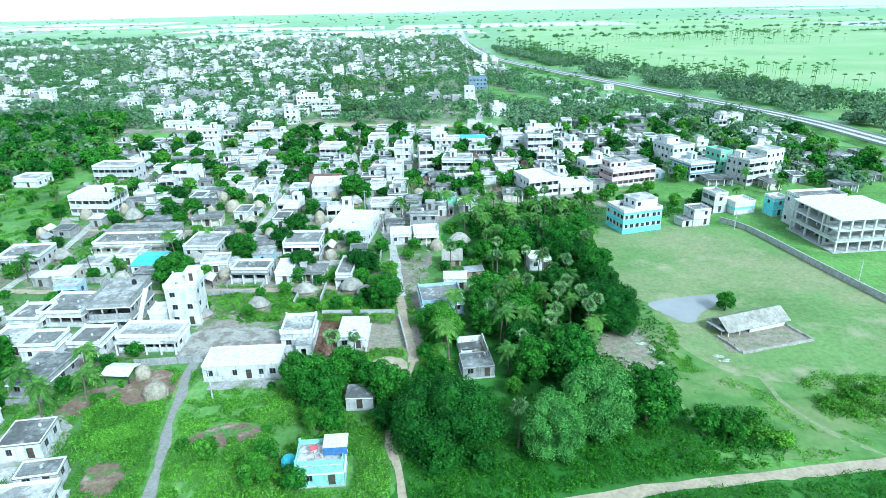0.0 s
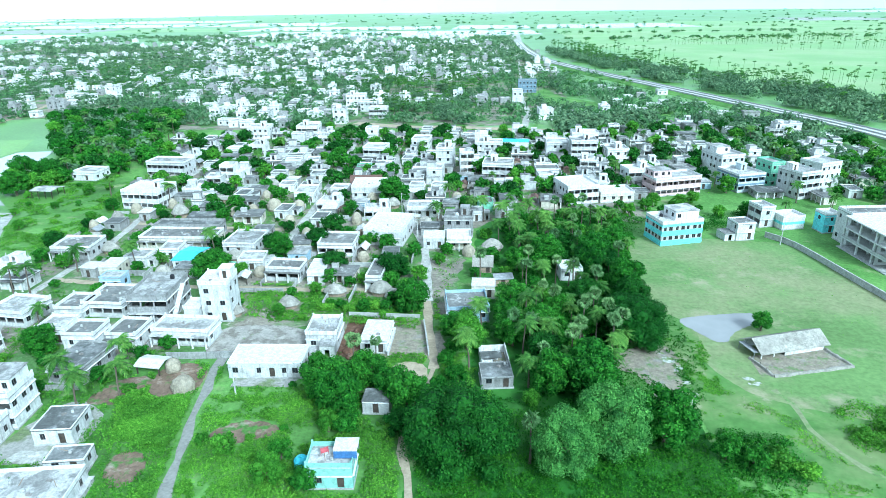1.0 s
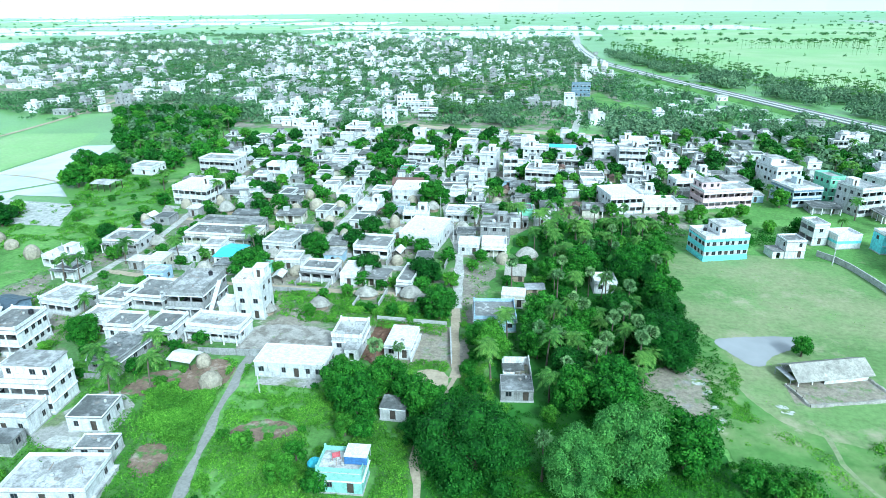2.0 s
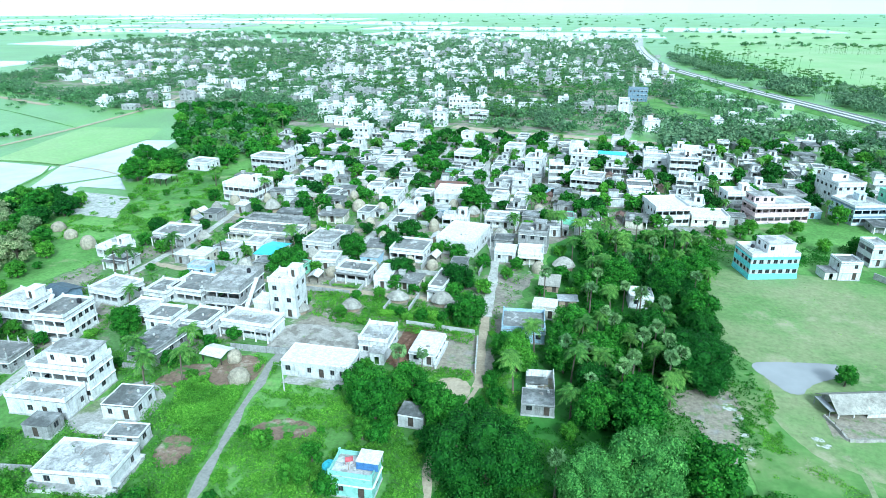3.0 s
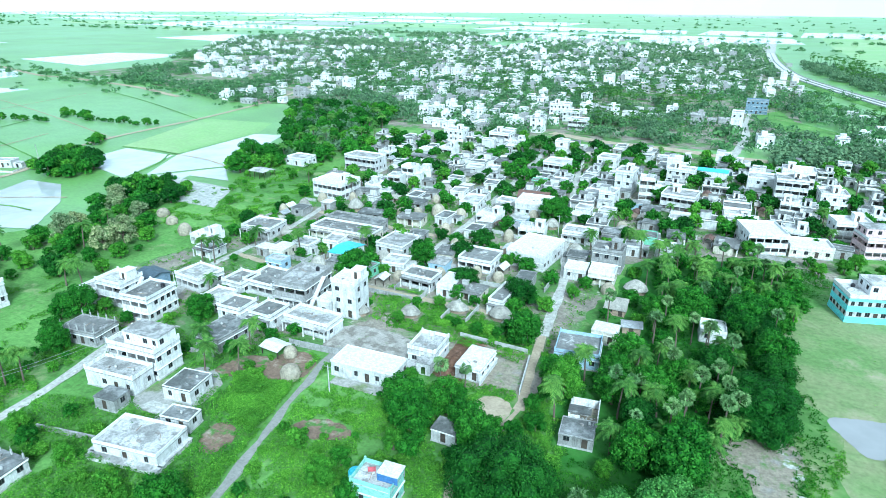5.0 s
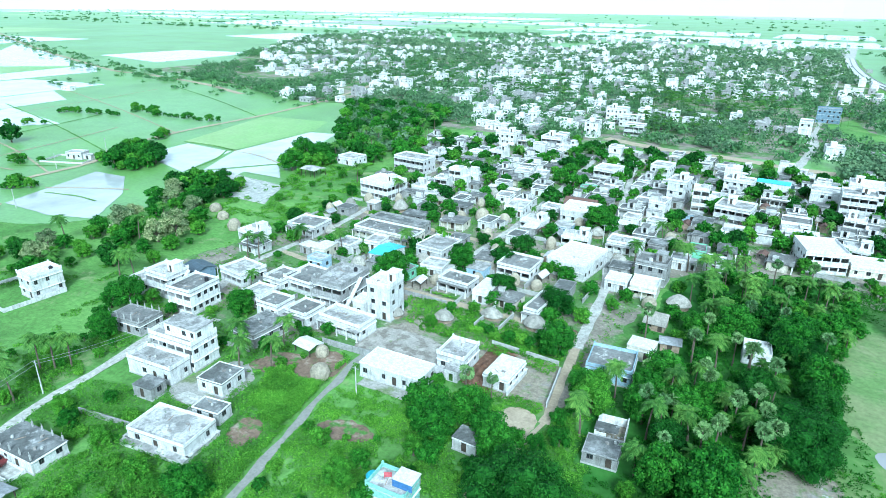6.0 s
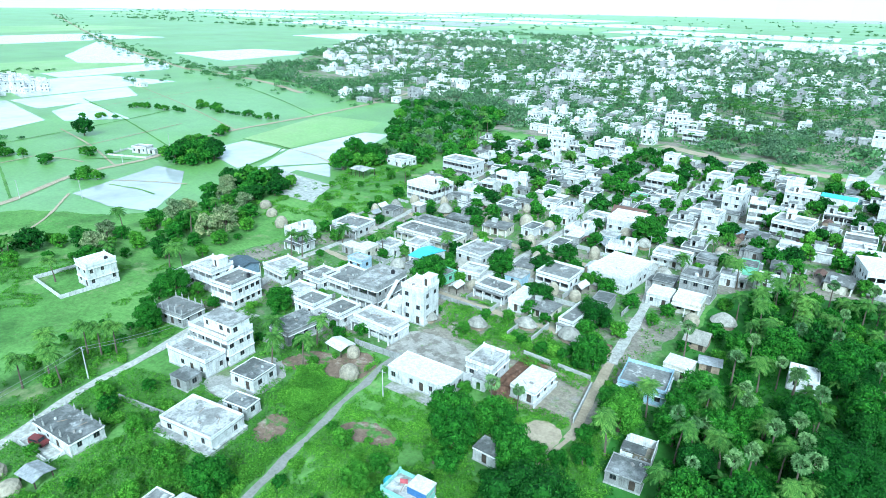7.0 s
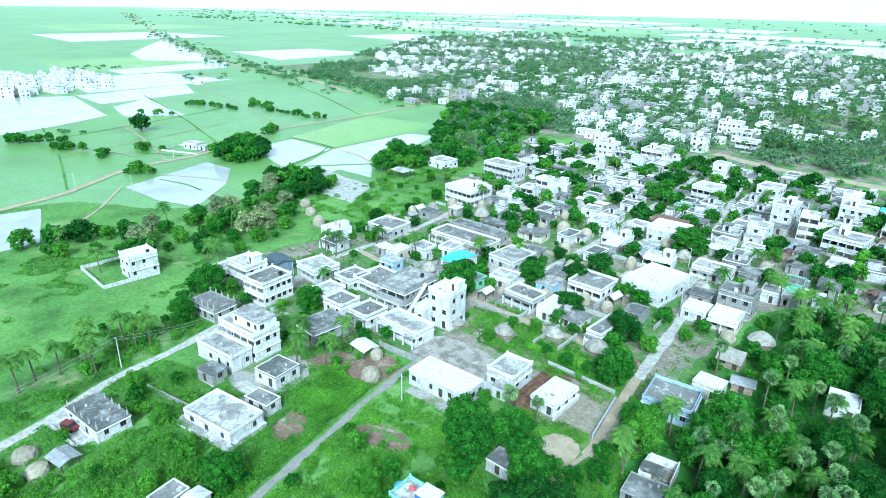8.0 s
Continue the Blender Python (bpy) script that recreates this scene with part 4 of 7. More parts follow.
def tank(x, y, z, white=False):
    g = Geo().lathe([(0.0, 0), (0.55, 0), (0.55, 0.25), (0.58, 0.3), (0.55, 0.35), (0.55, 0.6), (0.58, 0.65), (0.55, 0.7), (0.55, 0.95), (0.4, 1.1), (0.18, 1.16), (0.18, 1.24)], 12)
    thing("water_tank", "white plastic rooftop water tank" if white else "black plastic rooftop water tank", "water tank", pose(x, y, z), "rooftop tanks", g, M_TANKW if white else M_TANK)


def hut(x, y, r, h, long=1.0, yaw=0, walls=True, label="round-ended thatched hut with mud walls", mat=None):
    rnd = random.Random(int(x * 7 + y * 3))
    root = thing("thatched_hut", label, "hut", pose(x, y, 0, 0, 0, yaw) @ Matrix.Diagonal((long, 1, 1, 1)), "thatched huts")
    if walls:
        part("wall", Geo().lathe([(r * 0.82, 0), (r * 0.82, h * 0.42)], 14), M_MUD, root)
    g = Geo().lathe([(r * 1.02, h * 0.3), (r * 1.05, h * 0.36), (r * 0.86, h * 0.58), (r * 0.6, h * 0.8), (r * 0.3, h * 0.95), (r * 0.06, h)], 16, wob=0.05, rnd=rnd)
    part("thatch_roof", g, mat or M_THATCH, root)
    FOOT.append((x, y, r * long, r, radians(yaw)))


def haystack(x, y, r, h, long=1.0, yaw=0):
    rnd = random.Random(int(x * 5 + y * 11))
    g = Geo().lathe([(r * 0.9, 0), (r, h * 0.2), (r * 0.98, h * 0.45), (r * 0.82, h * 0.7), (r * 0.5, h * 0.9), (r * 0.12, h)], 16, wob=0.07, rnd=rnd)
    thing("haystack", "rounded grey-gold straw haystack", "haystack", pose(x, y, 0, 0, 0, yaw) @ Matrix.Diagonal((long, 1, 1, 1)), "haystacks", g, M_HAY)
    FOOT.append((x, y, r * long, r, 0))


def gable(x, y, w, d, yaw, eave, ridge, roof_mat, wall_mat, label, over=0.5, open_sided=False, name="shed", post_mat=None):
    """A gabled shed: pitched sheet or tile roof on walls or on posts."""
    root = thing(name, label, "shed", pose(x, y, 0, 0, 0, yaw))
    a, b = w / 2, d / 2
    FOOT.append((x, y, a + over, b + over, radians(yaw)))
    g = Geo()
    A, B, k = a + over, b + over, (ridge - eave) / b
    e = eave - k * over
    n = max(4, int(w / 1.1))
    for s in (-1, 1):
        for i in range(n):
            x0, x1 = -A + 2 * A * i / n, -A + 2 * A * (i + 1) / n
            up = 0.03 * (i % 2)
            g.quad((x0, s * B, e + up), (x1, s * B, e + up), (x1, 0, ridge + up), (x0, 0, ridge + up))
            g.quad((x0, s * B, e - 0.12), (x1, s * B, e - 0.12), (x1, s * B, e + up), (x0, s * B, e + up))
            g.quad((x0, s * B, e - 0.12), (x0, 0, ridge - 0.12), (x1, 0, ridge - 0.12), (x1, s * B, e - 0.12))
    for sx in (-1, 1):
        g.quad((sx * A, -B, e), (sx * A, 0, ridge), (sx * A, 0, ridge - 0.12), (sx * A, -B, e - 0.12))
        g.quad((sx * A, B, e), (sx * A, 0, ridge), (sx * A, 0, ridge - 0.12), (sx * A, B, e - 0.12))
    part("roof", g, roof_mat, root)
    if open_sided:
        post = Geo().box(-0.1, -0.1, 0, 0.1, 0.1, eave - 0.1).mesh("post", post_mat or M_DOOR)
        for i in range(max(2, int(w / 3) + 1)):
            for s in (-1, 1):
                part("post", post, None, root, at=pose(-a + w * i / max(1, int(w / 3)), s * b, 0))
    else:
        q = Geo()
        holes = [h for h in cells(w, 1, 2.6, random.Random(3), True, 2.4) if h[0] > 0.2 and h[2] < w - 0.2]
        for o, u, L, hs in (((-a, -b), (1, 0), w, holes), ((a, -b), (0, 1), d, []), ((a, b), (-1, 0), w, []), ((-a, b), (0, -1), d, [])):
            walled(q, o, u, L, eave - 0.02, hs)
        for sx in (-1, 1):
            q.quad((sx * a, -b, eave - 0.02), (sx * a, b, eave - 0.02), (sx * a, 0, ridge - 0.13))
        part("wall", q, wall_mat, root)
        for s0, z0, s1, z1, dr in holes:
            part("door" if dr else "window", window_meshes(s1 - s0, z1 - z0)[2 if dr else 3], None, root, at=pose(-a + (s0 + s1) / 2, -b, z0))
    return root

# ---- houses near the lane and the meadow ----
house(-40.9, 110.6, 15.2, 7.2, 3, 1, "white", "plain", "long low white hall with a plain white roof", parapet=0.25, sides="fr", shade=False, eave=0.12, dense=2.3)
house(-32.2, 122.6, 6.8, 8.0, 3, 1, "white", "white", "white house with a raised roof parapet and a front terrace", fh=3.5, parapet=0.85, blocks=((-3.4, -7.2, 0.2, -4.0, 0, 1.0, ""), (0.2, -7.2, 3.4, -4.0, 0, 2.9, "f")))
house(-20.3, 122.6, 5.9, 9.4, 0, 1, "white", "plain", "small white house with a bare slab roof", fh=2.85, parapet=0.0, blocks=((3.1, -5.6, 3.35, 4.8, 0, 1.2, ""),))
house(-64.4, 122.0, 13.2, 6.6, -1, 1, "white", "white", "long white house with columned front", gallery="f", porch=1.4, parapet=0.8)
house(-61.0, 133.8, 7.0, 7.0, 4, 3, "white", "plain", "tall narrow white three-storey house", cabin=(1.9, 1.6), parapet=0.9, shade=False, eave=0.1)
house(-66.6, 131.4, 3.6, 5.0, 4, 1, "white", "plain", "low white terrace joined to the tall house", fh=3.6, parapet=0.7, shade=False)
house(-77.6, 135.6, 9.6, 13.5, 4, 2, "grey", "white", "unfinished grey two-storey house with an open stair", gallery="fl", porch=1.3, steps=True, parapet=0.8)
house(-90.2, 136.2, 10.4, 10.5, -1, 1, "white", "grey", "low white house with a stained grey roof", gallery="f")
house(-76.8, 120.0, 6.8, 7.6, 0, 1, "white", "grey", "small white house with a grey roof and porch", porch=1.2)
house(-94.5, 121.0, 6.6, 6.6, 2, 1, "white", "white")
house(-86.6, 119.0, 7.4, 6.6, 2, 1, "white", "grey")
house(-102.7, 157.1, 5.2, 7.2, 4, 1, "cream", "plain", parapet=0.0)
house(-97.5, 148.5, 6, 4.5, 2, 1, "blue", "white", "small pale blue plastered house", parapet=0.3)
house(-94.0, 181.0, 24, 9.0, 1, 1, "cream", "grey", "long row house with a stained grey roof", porch=1.6)
house(-96.0, 191.0, 22, 6.0, 1, 1, "grey", "dark", "long low row house with a dark roof")
house(-122.6, 171.5, 12.0, 10.0, 5, 1, "white", "grey", "white corner house with a grey roof", porch=1.5)
house(-52.3, 157.7, 9.9, 6.4, -2, 1, "white", "grey", gallery="f", porch=1.2)
house(-43.0, 157.4, 4.6, 9.5, 3, 1, "white", "plain", parapet=0.3)
house(-26.1, 155.9, 4.2, 12.0, -2, 1, "white", "grey", porch=1.2)
house(-19.8, 79.4, 7.2, 5.2, 4, 1, "teal", "white", "small teal house with rooftop clutter and a white band", fh=3.9, parapet=0.8)
house(-15.9, 98.4, 5.0, 4.0, 0, 1, "white", "dark", "small weathered white outhouse under the trees", parapet=0.0, fh=2.5)
house(-44.0, 238.0, 13.0, 12.0, 4, 1, "white", "plain", "large white house with a plain white roof", fh=4.4)
house(-19.8, 214.6, 11.3, 7.2, 2, 1, "white", "white", porch=1.5)
house(-6.0, 194.7, 9.1, 7.2, 0, 2, "grey", "grey", "grey two-storey cement house", cabin=(2, 1))
house(-5.4, 184.0, 7.5, 7.0, 4, 1, "cream", "plain", porch=1.8)
house(-13.2, 183.8, 6.5, 6.5, 4, 1, "white", "plain", parapet=0.2)
house(-28.5, 191.0, 12.6, 17.0, -6, 1, "white", "plain", "large white hall with a pale roof", fh=4.4)
house(-42.3, 178.4, 10.9, 10.4, 0, 1, "white", "grey", gallery="f")
house(-67.8, 232.0, 7.8, 11.0, 5, 1, "white", "white")
pillared = house(-72.0, 178.8, 10.2, 12.0, -2, 1, "white", "white", "white house with bare columns rising from its roof", parapet=0.5)
house(-52.0, 297.6, 10.8, 10.5, -4, 2, "white", "white", gallery="f", porch=1.5)
house(-17.1, 282.9, 7.6, 9.7, -4, 3, "white", "white", cabin=(1, 1))
house(7.0, 267.3, 12.8, 11.0, -6, 2, "white", "white", cabin=(-2, 2), gallery="f")
house(-126.5, 222.0, 15.0, 13.0, -4, 2, "white", "plain", "large white two-storey house with a domed stair cabin", gallery="fr", cabin=(3, 2), parapet=0.9)
house(-140.0, 266.0, 18.0, 10.0, -3, 2, "white", "white", gallery="f")
house(-174.6, 259.7, 11.6, 10.0, -4, 1, "white", "white")
house(-65.2, 70.8, 13.8, 8.2, 9, 1, "white", "white", "large white single-storey house with a broad stained roof terrace", fh=2.5, parapet=0.65, shade=False, eave=0.12, dense=3.6, blocks=((-7.7, -5.5, 7.6, -4.1, 0, 0.9, ""), (6.9, -4.1, 7.6, 4.1, 0, 0.9, ""), (-8.2, -4.1, -6.9, 4.1, 0, 0.9, "")))
house(-64.2, 79.2, 6.4, 3.9, 10, 1, "white", "dark", "small white annexe with a dark roof", fh=2.2, parapet=0.3, shade=False)
lower_deck = house(-83.6, 54.0, 12.4, 6.6, 5, 1, "white", "dark", "white house with an unfinished dark roof deck", fh=2.6, parapet=0.0)
house(-87.4, 91.0, 13.4, 7.4, 5, 2, "white", "white", "tall white stepped three-storey house", upper=(1.6, 0.6, 9.6, 5.4), parapet=0.9, dense=2.1, gallery="f", cistern=(-4.5, 1.8))
house(-87.0, 83.8, 13.0, 5.6, 6, 1, "white", "white", "broad white ground-floor terrace of the stepped house", fh=3.4, parapet=0.8, shade=False)
house(-81.7, 77.6, 5.2, 4.0, 7, 1, "grey", "dark", "small grey outhouse with a dark roof", fh=2.5, parapet=0.0, shade=False)
house(-71.2, 87.6, 6.8, 7.0, 8, 1, "white", "dark", "small white house with a dark roof", fh=2.8, parapet=0.2, shade=False)
house(-151.0, 92.5, 7.0, 8.6, -1, 2, "white", "plain", "white two-storey villa in a walled yard", parapet=0.7)
house(-121.6, 112.0, 9.0, 7.5, 3, 2, "white", "white", "white two-storey house with an outside stair", gallery="f", steps=True, cabin=(2.6, 1))
house(-129.2, 109.2, 6.0, 7.0, 3, 1, "white", "white", "low white terrace beside the house with the stair", shade=False)
house(-107.9, 110.0, 8.4, 10.2, 5, 2, "white", "grey", "white two-storey house with a stained roof", gallery="f", dense=2.0)
posts_house = house(-110.8, 94.2, 10.8, 7.0, 7, 1, "grey", "grey", "low grey house with bare reinforcement posts", parapet=0.3)
house(-110.5, 129.5, 10.0, 9.0, -6, 1, "white", "white", gallery="f")
house(-80.5, 107.7, 7.8, 10.6, -4, 1, "grey", "dark", "low grey house with a dark roof", parapet=0.3)
house(-97.0, 132.0, 7.0, 8.0, 0, 1, "white", "grey")
house(-0.9, 137.8, 9.9, 9.4, 8, 1, "blue", "grey", "pale blue house with a stained roof", parapet=0.8)
house(26.5, 162.0, 6.0, 6.2, 6, 1, "white", "plain", "white house among the trees", fh=2.6, parapet=0.6, shade=False)
house(3.0, 149.0, 6.0, 5.0, 0, 1, "cream", "plain", parapet=0.0)
house(6.3, 108.9, 6.3, 5.6, 7, 1, "grey", "dark", "ruined grey house with a mossy dark roof", parapet=0.2, fh=2.1, shade=False)
ruin = thing("ruined_house", "roofless ruined house with broken white walls", "ruin", pose(5.8, 116.6, 0, 0, 0, 8))
FOOT.append((5.8, 116.6, 3.4, 3.7, radians(8)))
for x0, y0, x1, y1, hz in ((-2.9, -3.2, -0.6, -3.0, 2.1), (0.7, -3.2, 2.9, -3.0, 1.4), (-2.9, -3.0, -2.7, 0.4, 2.1), (-2.9, 0.4, -2.7, 3.2, 1.6), (2.7, -3.0, 2.9, 1.2, 2.1), (2.7, 1.2, 2.9, 3.2, 2.4), (-2.7, 3.0, 2.7, 3.2, 2.0), (-2.7, -0.1, 0.9, 0.1, 2.1)):
    part("wall", Geo().box(x0, y0, 0, x1, y1, hz), WALLS["white"], ruin)
part("roof_slab", Geo().box(-3.0, -2.5, 2.1, 1.5, 0.2, 2.22), ROOFS["dark"], ruin)
part("floor", Geo().box(-2.7, -3.0, 0, 2.7, 3.0, 0.12), M_RUBBLE, ruin)
for k in range(14):
    rr = random.Random(k)
    rx, ry, rs = rr.uniform(-2.4, 2.4), rr.uniform(-2.7, -0.3), rr.uniform(0.12, 0.3)
    part("fallen_block", Geo().box(-rs, -rs * 0.6, 0, rs, rs * 0.6, rs * 0.8), M_CONC, ruin, at=pose(rx, ry, 0.12, 0, 0, rr.uniform(0, 90)))

# ---- buildings by the playing field ----
house(62.3, 193.0, 14.0, 10.0, 17, 2, "white", "white", "three-storey house banded in aqua and white paint", upper=(2.6, 0.8, 8.0, 7.0), parapet=1.0, dense=2.0, fh=3.0, shade=False, band="aqua", band_z=(2.22, 0.92), base=0.9)
house(75.2, 246.5, 20.0, 9.5, 19, 2, "pink", "white", "long faded pink two-storey building with galleries and a white top room", dense=1.9, gallery="fl", upper=(-5.5, 1.2, 8.0, 6.0))
house(64.5, 258.5, 12.0, 8.0, 15, 2, "white", "plain", "white two-storey house with a stair cabin", cabin=(2, 1), gallery="f")
house(36.5, 235.5, 12.5, 14.0, 18, 2, "white", "plain", "white two-storey house with a broad terrace", gallery="f")
house(51.0, 236.0, 13.0, 9.0, 10, 1, "cream", "plain")
house(84.0, 195.5, 6.0, 6.0, 12, 2, "white", "grey", "small weathered white house with a lean-to", fh=2.5, parapet=0.5, blocks=((-6.6, -2.6, -3.0, 2.4, 0, 2.3, "f"),))
house(95.2, 209.0, 5.0, 7.0, 14, 2, "white", "white", gallery="l", parapet=0.6)
house(103.0, 206.8, 8.0, 6.5, 14, 1, "white", "plain", "low white house with a pale aqua wall", fh=3.6, parapet=0.8, band="aqua", band_z=(1.5, -1.2), sides="r")
house(104.2, 254.2, 12.0, 13.5, 18, 2, "slatewhite", "white", "grey-blue and white two-storey house with corner galleries", band="slate", gallery="f", cabin=(2, 3))
house(86.0, 272.0, 9.0, 8.0, 12, 1, "grey", "grey", gallery="f")
house(103.0, 273.5, 11.0, 14.0, 18, 3, "white", "white", "tall white three-storey house with stepped roof rooms", upper=(-1.5, 2.0, 6.5, 7.0), gallery="r")
house(117.0, 259.0, 6.0, 9.0, 18, 3, "green", "white", "narrow mint green three-storey house")
house(122.0, 244.5, 9.5, 11.0, 24, 3, "white", "white", "white three-storey house with dark open balconies", cabin=(-2, 2), gallery="f")
house(136.5, 259.0, 11.0, 10.0, 26, 3, "white", "white")
house(47.0, 300.0, 12.0, 10.0, 2, 3, "white", "white", cabin=(2, 2), gallery="f")
house(36.0, 311.0, 11.0, 10.0, 0, 2, "white", "white")
house(50.0, 318.0, 13.0, 10.0, 0, 3, "white", "plain", cabin=(-3, 1), gallery="f")
house(62.0, 296.0, 10.0, 9.0, 6, 2, "white", "white", cabin=(1, 1))
house(3.0, 310.0, 12.0, 7.0, -4, 2, "white", "white", cabin=(-2, 1))
house(-32.0, 318.0, 9.0, 10.0, -4, 2, "white", "white")
house(28.0, 270.0, 10.0, 9.0, 2, 1, "white", "grey")
house(-101.0, 352.0, 12.0, 10.0, 0, 2, "white", "white", gallery="f", cabin=(-2, 2))
house(-128.6, 349.0, 12.0, 10.0, 0, 2, "white", "white", cabin=(2, 1))
house(-95.0, 455.0, 14.0, 11.0, 4, 3, "white", "white", cabin=(-3, 2))
house(-84.0, 446.0, 12.0, 10.0, 4, 2, "white", "white")
house(20.6, 452.0, 7.0, 11.0, 0, 4, "white", "white", "slim white four-storey building beside the road")
house(-72.0, 416.0, 12.0, 9.0, 2, 2, "white", "white", gallery="f")
house(31.5, 541.0, 15.0, 9.0, 0, 3, "slate", "white", "slate grey three-storey building")
for x, y, z, wht in ((-59.5, 136.0, 9.9, False), (-33, 126, 3.7, True), (-17.8, 81.2, 4.4, False), (-90.5, 92.5, 6.75, False), (-121, 226, 6.8, True), (-148.6, 94.5, 6.8, False), (58.5, 194.5, 6.75, False), (121, 253, 9.95, False), (48, 297, 9.95, False), (-6.5, 192.6, 6.8, True), (-76, 140, 6.75, False), (-106, 113.0, 6.75, False), (-14.8, 286, 9.95, True)):
    tank(x, y, z, wht)

roof_posts(lower_deck, 12.4, 6.6, 3.04, 5)
roof_posts(pillared, 10.2, 12.0, 3.59, 5)
roof_posts(posts_house, 10.8, 7.0, 3.59, 5, 1.4)

# single loose things on the flat roofs nearest to the lane
M_BRICK = surface("weathered brown cement", (0.33, 0.31, 0.29), fine=9, var=0.25)
stack = Geo()
stack.box(-0.42, -0.22, 0, 0.42, 0.22, 0.2).box(-0.36, -0.2, 0.2, 0.1, 0.16, 0.38)
LOOSE = (("cement_block", "rough weathered cement block on a flat roof", "block", stack.mesh("cement_block", M_BRICK)),
         ("storage_jar", "round grey cement storage jar on a flat roof", "jar", Geo().lathe([(0.0, 0), (0.24, 0.02), (0.31, 0.26), (0.19, 0.5), (0.22, 0.56)], 10).mesh("storage_jar", M_CONC)),
         ("wooden_plank", "long dark timber plank lying on a flat roof", "plank", Geo().box(-0.9, -0.06, 0, 0.9, 0.06, 0.06).mesh("wooden_plank", M_MUD)))
for k, (x, y, z) in enumerate(((-64, 69.5, 2.94), (-68.5, 71.5, 2.94), (-61.5, 72, 2.94), (-86.5, 53, 3.04), (-81, 55.5, 3.04), (-80, 53.5, 3.04), (-91, 90.5, 6.74), (-89, 83, 3.84), (-83.5, 84.5, 3.84), (-71.2, 88.5, 3.24), (-64, 79.3, 2.64), (-108, 107.5, 6.74), (-107.5, 112.5, 6.74), (-121, 110.5, 6.74), (-129, 109, 3.59), (-110.8, 94, 3.59), (-80.5, 108, 3.59), (-76.8, 120, 3.59), (-86.6, 119, 3.59), (-94.5, 121, 3.59), (-64, 122, 3.59), (-68, 122, 3.59), (-61, 132, 9.89), (-77, 133, 6.74), (-79, 138, 6.74), (-90, 136, 3.59), (-93, 138, 3.59), (-32.4, 121.5, 3.94), (-31.5, 124.5, 3.94), (-21, 120, 3.29), (-110.5, 129.5, 3.59), (-97, 132, 3.59), (-52, 157.7, 3.59), (-43, 178, 3.59), (-72, 178.5, 3.59), (-94, 181, 3.59), (-88, 182, 3.59), (-100, 180, 3.59), (-122, 171.5, 3.59), (-28.5, 188, 4.84), (-6, 194, 6.74), (-0.9, 138, 3.59), (-20, 214.5, 3.59), (-44, 237, 4.84), (-19.5, 78.5, 4.34), (6.8, 110.2, 2.54))):
    for s in (0, 1):
        name, label, category, me = LOOSE[(k + s + k // 3) % 3]
        tagged(new(name, me), label, category, "loose things on roofs").matrix_basis = pose(x + 1.3 * s * (1 if k % 2 else -1), y + 0.6 * s, z, 0, 0, (k * 67 + 40 * s) % 180)

# heaps of dug earth between two houses
for k, (x, y, r, h) in enumerate(((-25.9, 118.5, 1.6, 1.2), (-25.7, 121.6, 1.8, 1.7), (-25.7, 124.6, 1.7, 1.5), (-25.5, 127.5, 1.5, 1.1), (-25.2, 116.2, 1.3, 0.8))):
    rr = random.Random(k)
    thing("earth_mound", "dark brown mound of freshly dug earth", "mound", pose(x, y, 0, 0, 0, k * 50), "earth mounds", Geo().lathe([(r, 0), (r * 0.85, h * 0.35), (r * 0.55, h * 0.7), (r * 0.2, h * 0.95), (0.02, h)], 14, wob=0.22, rnd=rr), M_DUG)

# yard walls and boundary walls
house(-299.5, 189.0, 9.0, 6.0, 22, 1, "white", "white", "small white walled farmhouse beside the field road", parapet=0.3, blocks=((4.5, -2.0, 9.0, 2.0, 0, 2.4, "f"),))
yard_wall(-299, 185, 24, 15, 22, 0.9, label="low white yard wall round the farmhouse")
yard_wall(-156.5, 88.5, 20, 16.5, -3, 1.2, label="white yard wall round the villa")
yard_wall(-84.2, 48.9, 10.5, 3.2, 5, 0.7, label="low white yard wall with a parked jeep inside")
for x0, y0, x1, y1 in ((-88, 65.8, -74.8, 68.3), (-65, 113.0, -51, 114.2), (-86, 99.6, -77, 100.6), (-10.8, 132, -8.2, 117.6), (-29.5, 134.6, -12, 134.2), (-48, 141, -48, 154), (-37.5, 140, -37.5, 152), (-31, 141, -31, 150), (-57.5, 150.5, -57.5, 172), (-66, 146.5, -50, 147), (-101, 130, -101, 142), (-88, 128.5, -88, 118), (-71.5, 117, -71.5, 130), (-48, 165, -20, 166), (-36, 168, -36, 178), (-20, 203, -4, 204), (-58, 172, -48, 172.5)):
    straight_wall(x0, y0, x1, y1, 1.2 if (x0 + y0) % 2 else 1.5, M_CONC if x0 > -50 else None)

# concrete frame building beside the field
FX, FY, FYAW = 123.5, 179.0, 6
frame_b = thing("concrete_frame", "unfinished three-storey concrete frame building with open floors", "building", pose(FX, FY, 0, 0, 0, FYAW))
FOOT.append((FX, FY, 12.5, 11.5, radians(FYAW)))
col = Geo().box(-0.25, -0.25, 0, 0.25, 0.25, 3.3).mesh("column", M_PALE)
